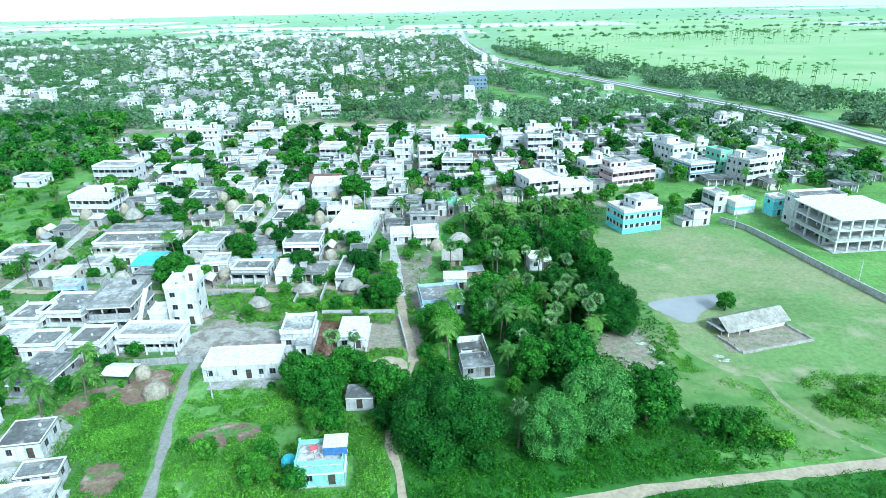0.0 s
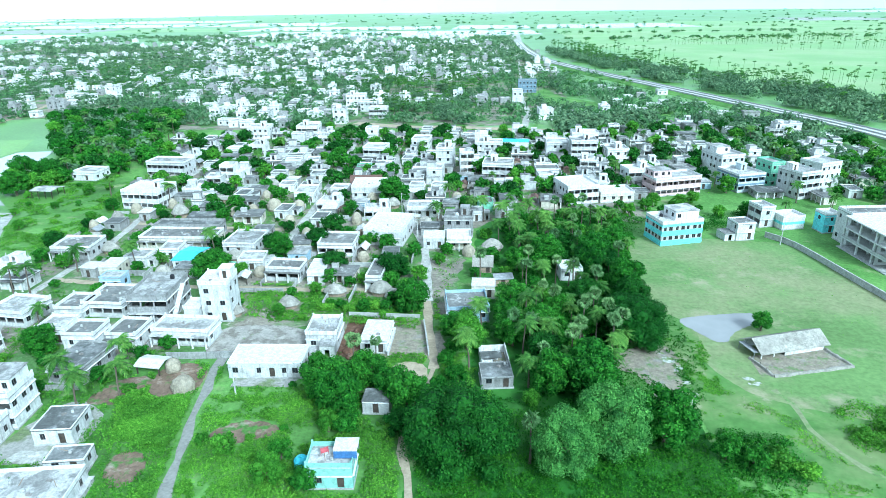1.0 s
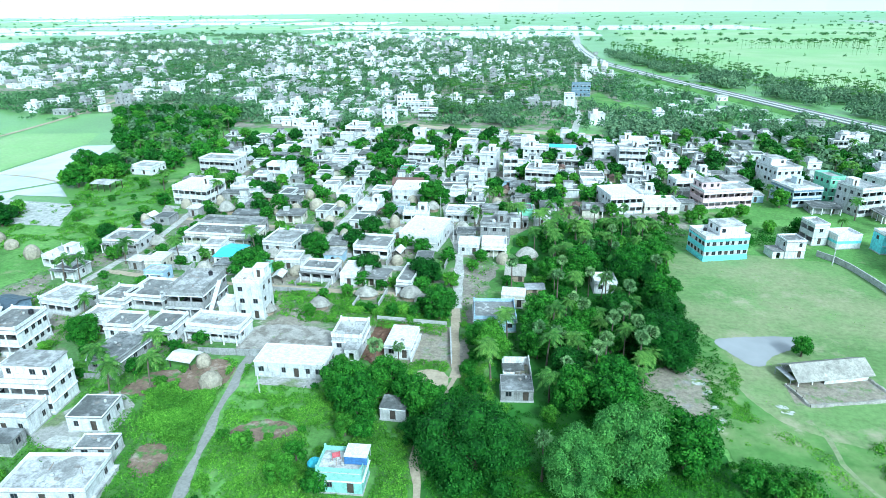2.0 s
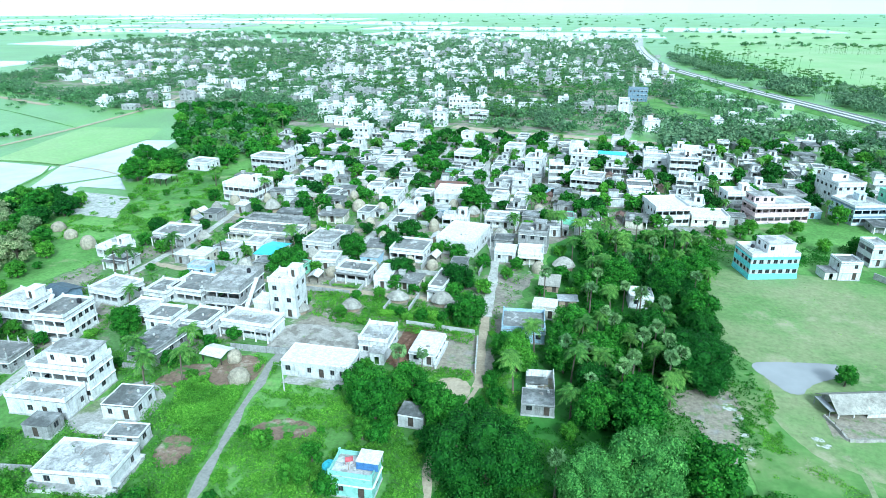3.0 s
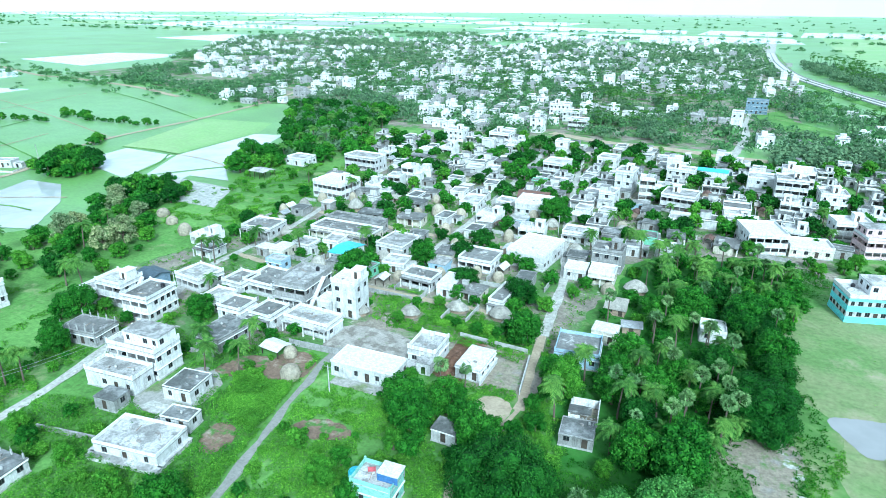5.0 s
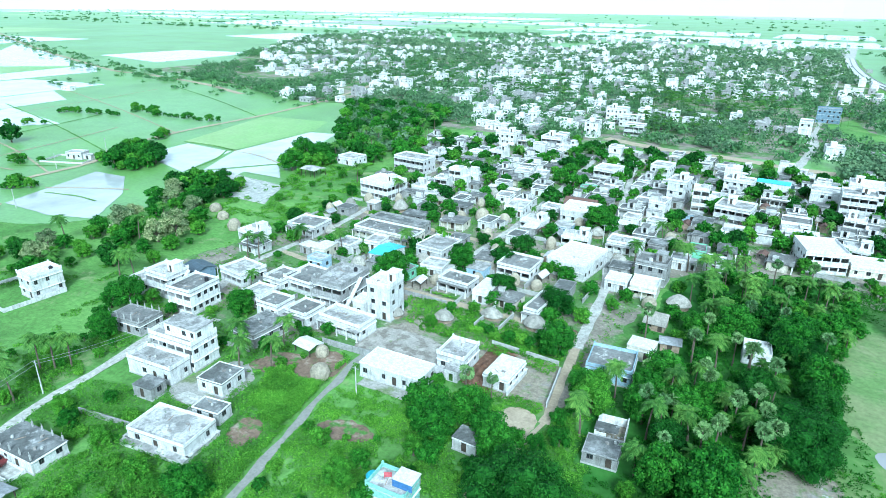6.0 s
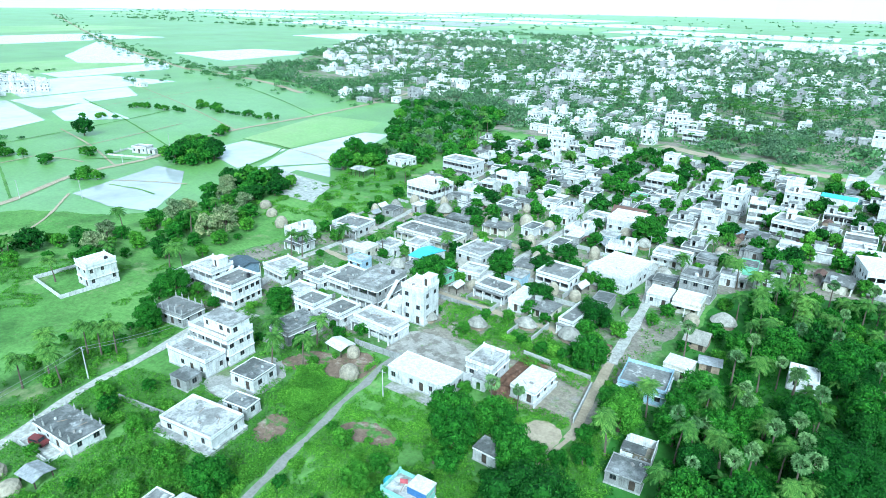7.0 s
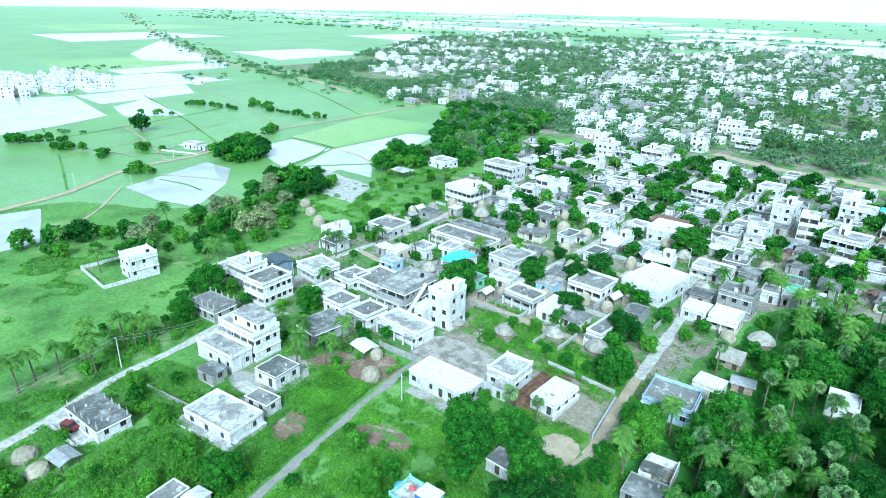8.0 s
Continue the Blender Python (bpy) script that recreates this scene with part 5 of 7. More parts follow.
for k in range(3):
    part("slab", Geo().box(-11.5, -10.6, 0.2 + k * 3.3 + 3.0, 11.5, 10.6, 0.2 + k * 3.3 + 3.35), M_PALE if k < 2 else ROOFS["plain"], frame_b)
    for i in range(7):
        for j in (0, 1, 2, 3):
            part("column", col, None, frame_b, at=pose(-11 + 22 * i / 6, -10.2 + 20.4 * j / 3, 0.2 + k * 3.3 - 0.1))
    q = Geo()
    walled(q, (-11, -4.5), (1, 0), 22, 3.0, [(1.2 + i * 3.6, 0.9, 2.8 + i * 3.6, 2.2, False) for i in range(6)])
    part("infill_wall", q, M_PALE, frame_b, at=pose(0, 0, 0.2 + k * 3.3))
    if k == 1:
        part("gallery_rail", Geo().box(-11.3, -10.55, 0, 11.3, -10.42, 0.8).box(-11.45, -10.4, 0, -11.32, 10.4, 0.8), M_CONC, frame_b, at=pose(0, 0, 0.2 + k * 3.3 + (0 if k else -0.1)))
part("plinth", Geo().box(-12, -11, 0, 12, 11, 0.25), M_CONC, frame_b)
house(121.0, 193.5, 16.0, 7.0, 6, 3, "white", "grey", "bare-topped block behind the concrete frame", parapet=0.8)
house(113.5, 203.0, 5.0, 5.0, 10, 2, "aqua", "white", "small aqua-painted two-storey house", fh=2.9)

# long thatched shed in the field
cattle = gable(69.0, 125.5, 15.5, 5.4, 18, 2.1, 3.7, M_THATCH, WALLS["white"], "long thatched cattle shed with whitewashed posts and a low wall", over=0.9, open_sided=True, post_mat=M_TRIM)
part("low_wall", Geo().box(-2.0, -2.85, 0, 7.8, -2.7, 1.3).box(7.65, -2.7, 0, 7.8, 2.7, 1.95).box(-7.75, 2.6, 0, 7.65, 2.75, 1.95), WALLS["white"], cattle)
part("lean_to", Geo().box(-9.6, -2.6, 1.6, -8.3, 2.4, 1.72).box(-9.5, -2.5, 0, -9.4, -2.4, 1.6).box(-9.5, 2.2, 0, -9.4, 2.3, 1.6), M_SHEET, cattle)
bank_mat = surface("crumbling mud bank", (0.36, 0.34, 0.30), fine=3, var=0.25, stain=(0.2, 0.26, 0.1), stain_at=(0.58, 0.7), stain_scale=0.8, bump=1.0)
bank = thing("mud_bank", "low crumbling mud and stone bank round the cattle yard", "bank", pose(0, 0, 0))
rb = random.Random(6)
for (fx, fy), (hx, hy) in (((60.2, 120.5), (62.4, 113.6)), ((62.4, 113.6), (80.1, 118.4)), ((80.1, 118.4), (76.8, 127))):
    far = math.hypot(hx - fx, hy - fy)
    n = int(far / 0.8)
    g = Geo()
    rows = []
    for k in range(n + 1):
        x, h, wd = far * k / n, rb.uniform(0.35, 0.7), rb.uniform(0.3, 0.5)
        rows.append([(x, -wd, 0), (x, -wd * 0.55, h), (x, wd * 0.5, h * rb.uniform(0.8, 1)), (x, wd, 0)])
    for p0, p1 in zip(rows, rows[1:]):
        for q in range(3):
            g.quad(p0[q], p1[q], p1[q + 1], p0[q + 1])
    g.quad(*rows[0]).quad(*rows[-1])
    part("bank_side", g.weld(), bank_mat, bank, at=pose(fx, fy, 0, 0, 0, math.degrees(math.atan2(hy - fy, hx - fx))))
post = Geo().tube([(0, 0, 0), (0.04, 0, 1.2)], [0.07, 0.05], 5).mesh("gate_post", M_DOOR)
for x, y in ((60.3, 120.2), (61.0, 117.4), (61.6, 115.6)):
    part("gate_post", post, None, bank, at=pose(x, y, 0))
# sheds and huts
house(-52.0, 53.0, 4.0, 5.2, 10, 1, "white", "grey", "small white house with a cluttered roof beside a sheet-roofed room", fh=2.4, parapet=0.3, shade=False)
gable(-48.3, 55.4, 3.0, 4.6, 12, 2.5, 2.9, ROOFS["plain"], WALLS["white"], "small white room with a pale sheet roof", over=0.25)
gable(-76.1, 44.9, 4.2, 3.2, 10, 1.9, 2.35, M_SHEET, M_MUD, "small grey sheet-roofed open shed", open_sided=True)
gable(-84.0, 166.0, 6.3, 10.5, -2, 3.0, 3.7, M_TARP, WALLS["white"], "shed with a bright cyan sheet roof", over=0.3)
gable(-122.8, 123.5, 7.4, 6.0, -8, 3.6, 4.4, M_BLUESHEET, WALLS["slate"], "dark slate-roofed storage shed")
gable(-47.0, 246.5, 12.0, 7.5, 4, 3.4, 6.0, M_TILE, WALLS["cream"], "long brown tiled village barn")
gable(2.5, 165.5, 5.0, 5.0, 0, 2.4, 4.4, M_THATCH, M_MUD, "thatched square mud hut")
gable(8.0, 156.0, 4.4, 3.2, 12, 2.4, 3.0, M_SHEET, M_MUD, "small sheet-roofed hut among the trees")
gable(-65.5, 108.6, 5.0, 3.8, -6, 2.2, 2.7, ROOFS["plain"], M_MUD, "low open shed with a pale sheet roof", open_sided=True)
gable(-175.0, 231.0, 9.0, 7.0, -4, 3.4, 3.9, ROOFS["white"], M_DOOR, "open pavilion with a pale roof", open_sided=True)
gable(16.0, 318.0, 13.0, 6.0, -4, 5.6, 6.4, M_TARP, WALLS["white"], "building with a turquoise sheet roof", over=0.2)
for x, y, r, h, lg in ((-59, 134, 2.4, 3.2, 1.3), (-46, 139, 2.2, 3.2, 1.2), (-24, 148, 2.6, 3.8, 1.2), (-36, 147, 2.2, 3.0, 1.4), (-127, 200, 2.4, 4.6, 1.0), (-108, 208, 3.0, 5.0, 1.0), (5, 180, 2.6, 4.0, 1.3), (-20, 145, 2.0, 3, 1.2)):
    hut(x, y, r, h, lg)
for x, y, r, h in ((-55, 187, 1.9, 4.2), (-42, 203, 1.8, 4.4), (-76, 217, 2.8, 4.6), (-88, 210, 2.4, 3.6), (-82, 211, 2.2, 4.2), (-2, 184 - 8, 2.0, 3.4), (-55.6, 101.6, 2.3, 3.4), (-170, 169, 2.4, 3.2), (-147, 158, 2.4, 4.2), (-160, 164, 2.2, 3), (-82.6, 40.4, 2.2, 2.5), (-76.4, 40.6, 2.1, 2.3), (-61.2, 108.6, 1.6, 3.0), (-50, 165, 1.8, 3.2)):
    haystack(x, y, r, h)

# ---- houses that fill the blocks of the village ----
def clear(x, y, r, gap=1.0, ways=True):
    """Whether a disc stands clear of all houses and, if asked, of all ways."""
    if len(FOOT) != CACHE.get("n"):
        CACHE["n"], CACHE["foot"] = len(FOOT), np.array(FOOT)
    f = CACHE["foot"]
    dx, dy = x - f[:, 0], y - f[:, 1]
    c, s = np.cos(f[:, 4]), np.sin(f[:, 4])
    if np.any((np.abs(dx * c + dy * s) < f[:, 2] + r + gap) & (np.abs(dy * c - dx * s) < f[:, 3] + r + gap)):
        return False
    if ways:
        if "ways" not in CACHE:
            CACHE["ways"] = np.array([(p.x + (q.x - p.x) * k / 4, p.y + (q.y - p.y) * k / 4, half) for line, half in LINES for p, q in zip(line, line[1:]) for k in range(4)])
        w = CACHE["ways"]
        return not np.any((w[:, 0] - x) ** 2 + (w[:, 1] - y) ** 2 < (w[:, 2] + r) ** 2)
    return True


CACHE = {}
rnd = random.Random(21)
# width, depth, storeys, wall, roof, porch, parapet, eave, sides with windows, gallery, cistern, sunshade, attached blocks
H1, H2 = 3.09, 5.94
PATTERN = (
    (7.5, 6, 1, "white", "grey", 1.4, 0.3, 0.3, "fr", "", (2, 1.5), False, ((-1.5, -1.0, 1.2, 2.4, H1, H1 + 2.3, "f"),)),
    (6.5, 6.5, 1, "white", "white", 0, 0.6, 0.08, "frl", "", None, True, ((3.25, -2.0, 5.6, 2.6, 0, 2.5, "f"),)),
    (9, 5.5, 1, "grey", "dark", 1.4, 0.0, 0.35, "fl", "", None, False, ()),
    (6, 6.5, 2, "white", "white", 0, 0.6, 0.1, "rl", "f", (1, 1), True, ((-5.0, -2.6, -3.0, 2.8, 0, 3.0, "f"),)),
    (7.5, 6, 2, "white", "grey", 1.4, 0.3, 0.25, "rl", "f", None, True, ((0.4, -0.6, 3.5, 2.6, H2, H2 + 2.4, "f"), (3.75, -1.5, 6.0, 2.5, 0, 2.8, "f"))),
    (6, 5, 1, "grey", "dark", 0, 0.2, 0.3, "fr", "", None, False, ((-4.6, -1.6, -3.0, 2.2, 0, 2.1, "f"),)),
    (6.5, 6.5, 2, "cream", "white", 0, 0.7, 0.1, "fl", "r", None, True, ((-2.6, 0.0, 0.2, 2.8, H2, H2 + 2.3, "f"),)),
    (8.5, 5.5, 1, "cream", "grey", 1.4, 0.0, 0.3, "fr", "", (-2, 1), False, ()),
    (7, 7, 2, "white", "plain", 0, 0.5, 0.1, "r", "fl", (1.5, 2), True, ((3.5, -3.0, 6.4, 3.0, 0, 3.1, "f"), (-2.8, -0.2, 0.0, 3.0, H2, H2 + 2.4, "fr"))),
    (6, 5.5, 1, "blue", "white", 0, 0.0, 0.25, "fr", "", None, True, ()),
    (10, 5.5, 1, "white", "grey", 1.2, 0.5, 0.1, "rl", "f", (3, 1), False, ((-4.6, -0.8, -1.2, 2.2, H1, H1 + 2.5, "fr"),)),
    (5.2, 7.5, 1, "white", "dark", 0, 0.4, 0.15, "fl", "", None, False, ((2.6, 0.4, 5.0, 3.6, 0, 2.3, "f"),)),
    (8, 8, 1, "white", "plain", 0, 0.7, 0.1, "rl", "f", (-2, 2), True, ((0.6, 0.2, 3.4, 3.4, H1, H1 + 2.4, "f"),)),
    (4.6, 4.2, 1, "grey", "plain", 0, 0.0, 0.35, "f", "", None, False, ()),
    (7, 5, 1, "green", "grey", 1.3, 0.3, 0.2, "fr", "", None, False, ()),
    (6.5, 8, 2, "white", "white", 0, 0.8, 0.06, "fr", "", (-1.5, 2.5), True, ((-2.9, -3.6, 0.6, 0.0, H2, H2 + 2.5, "r"), (-3.0, -6.4, 2.6, -4.0, 0, 3.0, "f"))),
    (8, 6, 2, "white", "white", 1.2, 0.7, 0.06, "rl", "f", None, True, ((-6.2, -3.0, -4.0, 2.8, 0, 5.2, "fl"), (0.8, -0.4, 3.6, 2.6, H2, H2 + 2.2, "f"))),
    (6, 6, 3, "white", "plain", 0, 0.8, 0.06, "r", "f", (1, 1.5), True, ((3.0, -2.4, 5.4, 2.6, 0, 6.0, "f"),)),
)
MADE = {}
CORE = [(-136, 150), (-128, 140), (-106, 140), (-60, 142), (-14, 142), (-3, 176), (-3, 205), (24, 222), (60, 228), (92, 246), (100, 292), (60, 332), (18, 362), (-100, 368), (-172, 340), (-150, 290), (-142, 240), (-132, 200)]
EAST = [(94, 246), (134, 226), (186, 236), (200, 290), (188, 350), (130, 400), (44, 360), (70, 330), (104, 292)]
for gy in range(140, 400, 8):
    for gx in range(-180, 200, 9):
        x, y = gx + rnd.uniform(-2.5, 2.5), gy + rnd.uniform(-2, 2)
        if not (inside_poly(x, y, CORE) or (inside_poly(x, y, EAST) and rnd.random() < 0.5)) or rnd.random() < (0.2 if y < 250 else 0.14):
            continue
        tall = 0.0 if y < 190 else 0.15 if y < 240 else 1.0
        k = rnd.choices(range(len(PATTERN)), (6, 5, 7, tall, tall, 6, tall * 0.6, 5, tall * 0.7, 1.5, 5, 5, 4, 3, 0.7, tall, tall * 0.8, tall * 0.25))[0]
        w, d, fl, wl, rf, ps, par, ev, sd, gal, cis, shd, blk = PATTERN[k]
        if not clear(x, y, max(w, d) / 2 - 0.8, 0.2):
            continue
        yaw = rnd.uniform(-5, 9) + rnd.choice((0, 0, 0, 0, 90, -90))
        if k in MADE:
            copy_thing(MADE[k], pose(x, y, 0, 0, 0, yaw) @ Matrix.Diagonal((rnd.uniform(0.86, 1.16), rnd.uniform(0.86, 1.16), rnd.uniform(0.9, 1.1), 1)))
            FOOT.append((x, y, w / 2 + 0.6, d / 2 + 0.6, radians(yaw)))
        else:
            MADE[k] = house(x, y, w, d, yaw, fl, wl, rf, porch=ps, lean=True, base=0.1, dense=4.3, sides=sd, gallery=gal, fh=2.85, cistern=cis, shade=shd, parapet=par, eave=ev, blocks=blk)
            if k == 12:
                roof_posts(MADE[k], w, d, 3.09, 3, 1.3)

r4 = random.Random(77)
n = 0
for _ in range(900):
    x, y = r4.uniform(-140, 60), r4.uniform(150, 345)
    L, along = r4.uniform(5, 12), r4.random() < 0.5
    if n < 70 and inside_poly(x, y, CORE) and clear(x, y, 0.5, 0) and clear(x + (L if along else 0), y + (0 if along else L), 0.5, 0) and clear(x + (L / 2 if along else 0), y + (0 if along else L / 2), 0.5, 0):
        straight_wall(x, y, x + (L if along else 0), y + (0 if along else L), r4.uniform(1.0, 1.6), r4.choice((WALLS["white"], WALLS["grey"], M_CONC)))
        n += 1

n = 0
for _ in range(900):
    x, y = r4.uniform(-136, 0), r4.uniform(150, 270)
    if n < 20 and inside_poly(x, y, CORE) and clear(x, y, 2.0, 0.1):
        if n % 3:
            haystack(x, y, r4.uniform(1.6, 2.3), r4.uniform(2.8, 4.2))
        else:
            hut(x, y, r4.uniform(1.9, 2.5), r4.uniform(3.0, 4.2), r4.uniform(1.0, 1.4))
        n += 1

# lean-to sheds with sheet, thatch or tarpaulin roofs among the houses
n = 0
for _ in range(900):
    x, y = r4.uniform(-140, 40), r4.uniform(146, 340)
    if n < 44 and inside_poly(x, y, CORE) and clear(x, y, 1.7, 0.2):
        kind = r4.choice(("sheet", "sheet", "thatch", "thatch", "tile", "pale"))
        gable(x, y, r4.uniform(3, 5), r4.uniform(2.4, 3.4), r4.choice((0, 90)) + r4.uniform(-6, 6), 2.1, r4.uniform(2.7, 3.3), {"sheet": M_SHEET, "thatch": M_THATCH, "tile": M_TILE, "pale": ROOFS["plain"]}[kind], M_MUD, {"sheet": "small grey sheet-roofed shed behind a house", "thatch": "small thatched shed behind a house", "tile": "small brown tiled shed behind a house", "pale": "small shed with a pale sheet roof"}[kind], over=0.3, open_sided=n % 2 == 0)
        n += 1

# the town beyond the canal and the white cluster far to the west, too many and too far to count
TOWN = Geo()
SIZES = ((7, 6, 1), (10, 6, 1), (7, 7, 2), (10, 8, 2), (11, 9, 3))


def town_house(x, y, k, yaw, rnd, cement=0.15):
    w, d, fl = SIZES[k]
    w, d, H = w * rnd.uniform(0.8, 1.15), d * rnd.uniform(0.8, 1.15), fl * 3.1 + 0.3
    g = Geo()
    a, b = w / 2, d / 2
    for o, u, L, seen in (((-a, -b), (1, 0), w, True), ((a, -b), (0, 1), d, True), ((a, b), (-1, 0), w, False), ((-a, b), (0, -1), d, True)):
        holes = [h for h in cells(L, fl, 3.1, rnd, False, 3.4) if h[0] > 0.3 and h[2] < L - 0.3] if seen and y < 800 else []
        walled(g, o, u, L, H, holes)
        nx, ny = u[1], -u[0]
        for s0, z0, s1, z1, _ in holes:
            g.quad(*[(o[0] + u[0] * s - nx * 0.16, o[1] + u[1] * s - ny * 0.16, z) for s, z in ((s0, z0), (s1, z0), (s1, z1), (s0, z1))], mi=2)
    g.box(-a - 0.3, -b - 0.3, H, a + 0.3, b + 0.3, H + 0.15, mi=rnd.choice((1, 1, 3)))
    t = rnd.uniform(0.4, 0.8)
    for x0, y0, x1, y1 in ((-a, -b, a, -b + 0.15), (-a, b - 0.15, a, b), (-a, -b + 0.15, -a + 0.15, b - 0.15), (a - 0.15, -b + 0.15, a, b - 0.15)):
        g.box(x0, y0, H + 0.15, x1, y1, H + 0.15 + t)
    if fl > 1:
        cx, cy = rnd.uniform(-a + 2, a - 2), rnd.uniform(-b + 2, b - 2)
        g.box(cx - 1.5, cy - 1.5, H + 0.15, cx + 1.5, cy + 1.5, H + 2.6)
    if rnd.random() < cement:
        g.m = [4 if i == 0 else i for i in g.m]
    m = pose(x, y, 0, 0, 0, yaw)
    n = len(TOWN.v)
    TOWN.v += [tuple(m @ Vector(p)) for p in g.v]
    TOWN.f += [tuple(i + n for i in q) for q in g.f]
    TOWN.m += g.m
    FOOT.append((x, y, a, b, radians(yaw)))


CLEARING = [(31.5, 494), (31.5, 535), (47.8, 562), (57, 514), (80, 483), (84, 446), (57, 449), (44, 479)]
n = 0
while n < 1850:
    y = 374 + 1090 * rnd.random() ** 1.15
    x = rnd.uniform(-1.0 * y, 90 - 0.02 * y)
    crowd = noise.noise((x * 0.008, y * 0.006, 3.1)) + (0.25 if 620 < y < 1000 else -0.02) + (0.02 if y < 540 and -230 < x < -88 else (-0.25 if y < 470 else 0))
    if crowd < -0.08 or (y < 412 and x > -88) or inside_poly(x, y, CLEARING) or not clear(x, y, 4.2, 0.4) or abs(x - 28) < 9 or (850 < y < 1400 and -2 < x < 56) or (x < -0.45 * y and rnd.random() < 0.5) or not inside_poly(x, y, TOWN_PLOT):
        n += 0.1
        continue
    town_house(x, y, rnd.choices(range(5), (9, 7, 2.5, 1.2, 0.3))[0], rnd.uniform(-6, 8) + rnd.choice((0, 90)), rnd, 0.3)
    n += 1
for i in range(260):
    x, y = rnd.uniform(-692, -572), rnd.uniform(165, 268)
    if x + 0.5 * y < -455 and clear(x, y, 4.2, 0.1, False):
        town_house(x, y, rnd.choice((1, 2, 2, 3, 3, 4)), rnd.uniform(-8, 8), rnd, 0.0)
town_house(-556, 330, 1, 10, rnd)
for i in range(30):
    x, y = rnd.uniform(90, 200), rnd.uniform(330, 560)
    if clear(x, y, 6, 1) and x < 195 - 0.2 * (y - 330):
        town_house(x, y, rnd.choice((0, 0, 1)), rnd.uniform(-10, 10), rnd)
tagged(new("distant_town", TOWN.mesh("distant_town", WALLS["white"], ROOFS["white"], M_GLASS, ROOFS["grey"], WALLS["grey"])), "white and grey flat-roofed houses of the distant town", "town houses", kind="stuff")

# ---- trees ----
def lobes_of(rng, r, h, n, flat=0.8, low=False):
    """Crown lobes: a small core, many uneven boughs over it and, where asked, skirts hanging low."""
    out = [(0, 0, h * 0.6, r * 0.5, r * 0.5, h * 0.26)]
    m = int(n * 2.3)
    for i in range(m):
        up = 1 - 1.45 * (i + 0.5) / m + rng.uniform(-0.1, 0.1)
        up = max(-0.6, min(0.98, up))
        a = 2.4 * i + rng.uniform(-0.5, 0.5)
        flat_r = math.sqrt(1 - up * up)
        q = rng.uniform(0.5, 0.74) * r
        s = r * rng.uniform(0.19, 0.37) * (9 / max(n, 7)) ** 0.35
        out.append((q * flat_r * math.cos(a), q * flat_r * math.sin(a), h * (0.58 + 0.3 * up * rng.uniform(0.8, 1.15)), s, s * rng.uniform(0.8, 1.2), min(s * flat, h * 0.26)))
    if low:
        for i in range(n):
            a = 2 * math.pi * (i + 0.5 + rng.uniform(-0.4, 0.4)) / n
            q, s = r * rng.uniform(0.42, 0.72), r * rng.uniform(0.18, 0.3)
            out.append((q * math.cos(a), q * math.sin(a), h * rng.uniform(0.16, 0.34), s, s, h * 0.17))
    return out


def broad_tree(name, label, r, h, lobes, count, size, mat, seed, low=False):
    """A template tree: tapered trunk with limbs, and a crown of leaf sprays."""
    rng = np.random.default_rng(seed)
    L = lobes_of(rng, r, h, lobes, low=low)
    g = Geo()
    g.tube([(0, 0, -0.2), (0.1, 0, h * 0.18), (0.0, 0.1, h * 0.38), (0.1, 0.1, h * 0.62)], [r * 0.09, r * 0.065, r * 0.05, r * 0.02], 7)
    for l in L[1:lobes + 1]:
        g.tube([(0.05, 0.05, h * 0.26), (l[0] * 0.5, l[1] * 0.5, h * 0.42), (l[0] * 0.9, l[1] * 0.9, l[2])], [r * 0.035, r * 0.025, r * 0.01], 5)
    root = thing(name, label, "tree", pose(0, 0, -200))
    part("trunk", g, M_BARK, root)
    q = np.concatenate([crown_quads(rng, L, count, size), hull_quads(L)])
    part("crown", quads_mesh("crown", q, mat), None, root)
    return root


def plain_tree(name, label, r, h, lobes, count, size, mat, seed):
    """A tree of the far blocks in one mesh: trunk, limbs and crown."""
    rng = np.random.default_rng(seed)
    L = lobes_of(rng, r, h, lobes, low=True)
    g = Geo().tube([(0, 0, -0.2), (0.1, 0, h * 0.3), (0.0, 0.1, h * 0.62)], [r * 0.08, r * 0.055, r * 0.02], 5, mi=1)
    for q in np.concatenate([crown_quads(rng, L, count, size), hull_quads(L)]):
        g.quad(*q)
    return thing(name, label, "tree", pose(0, 0, -200), "", g, mat)


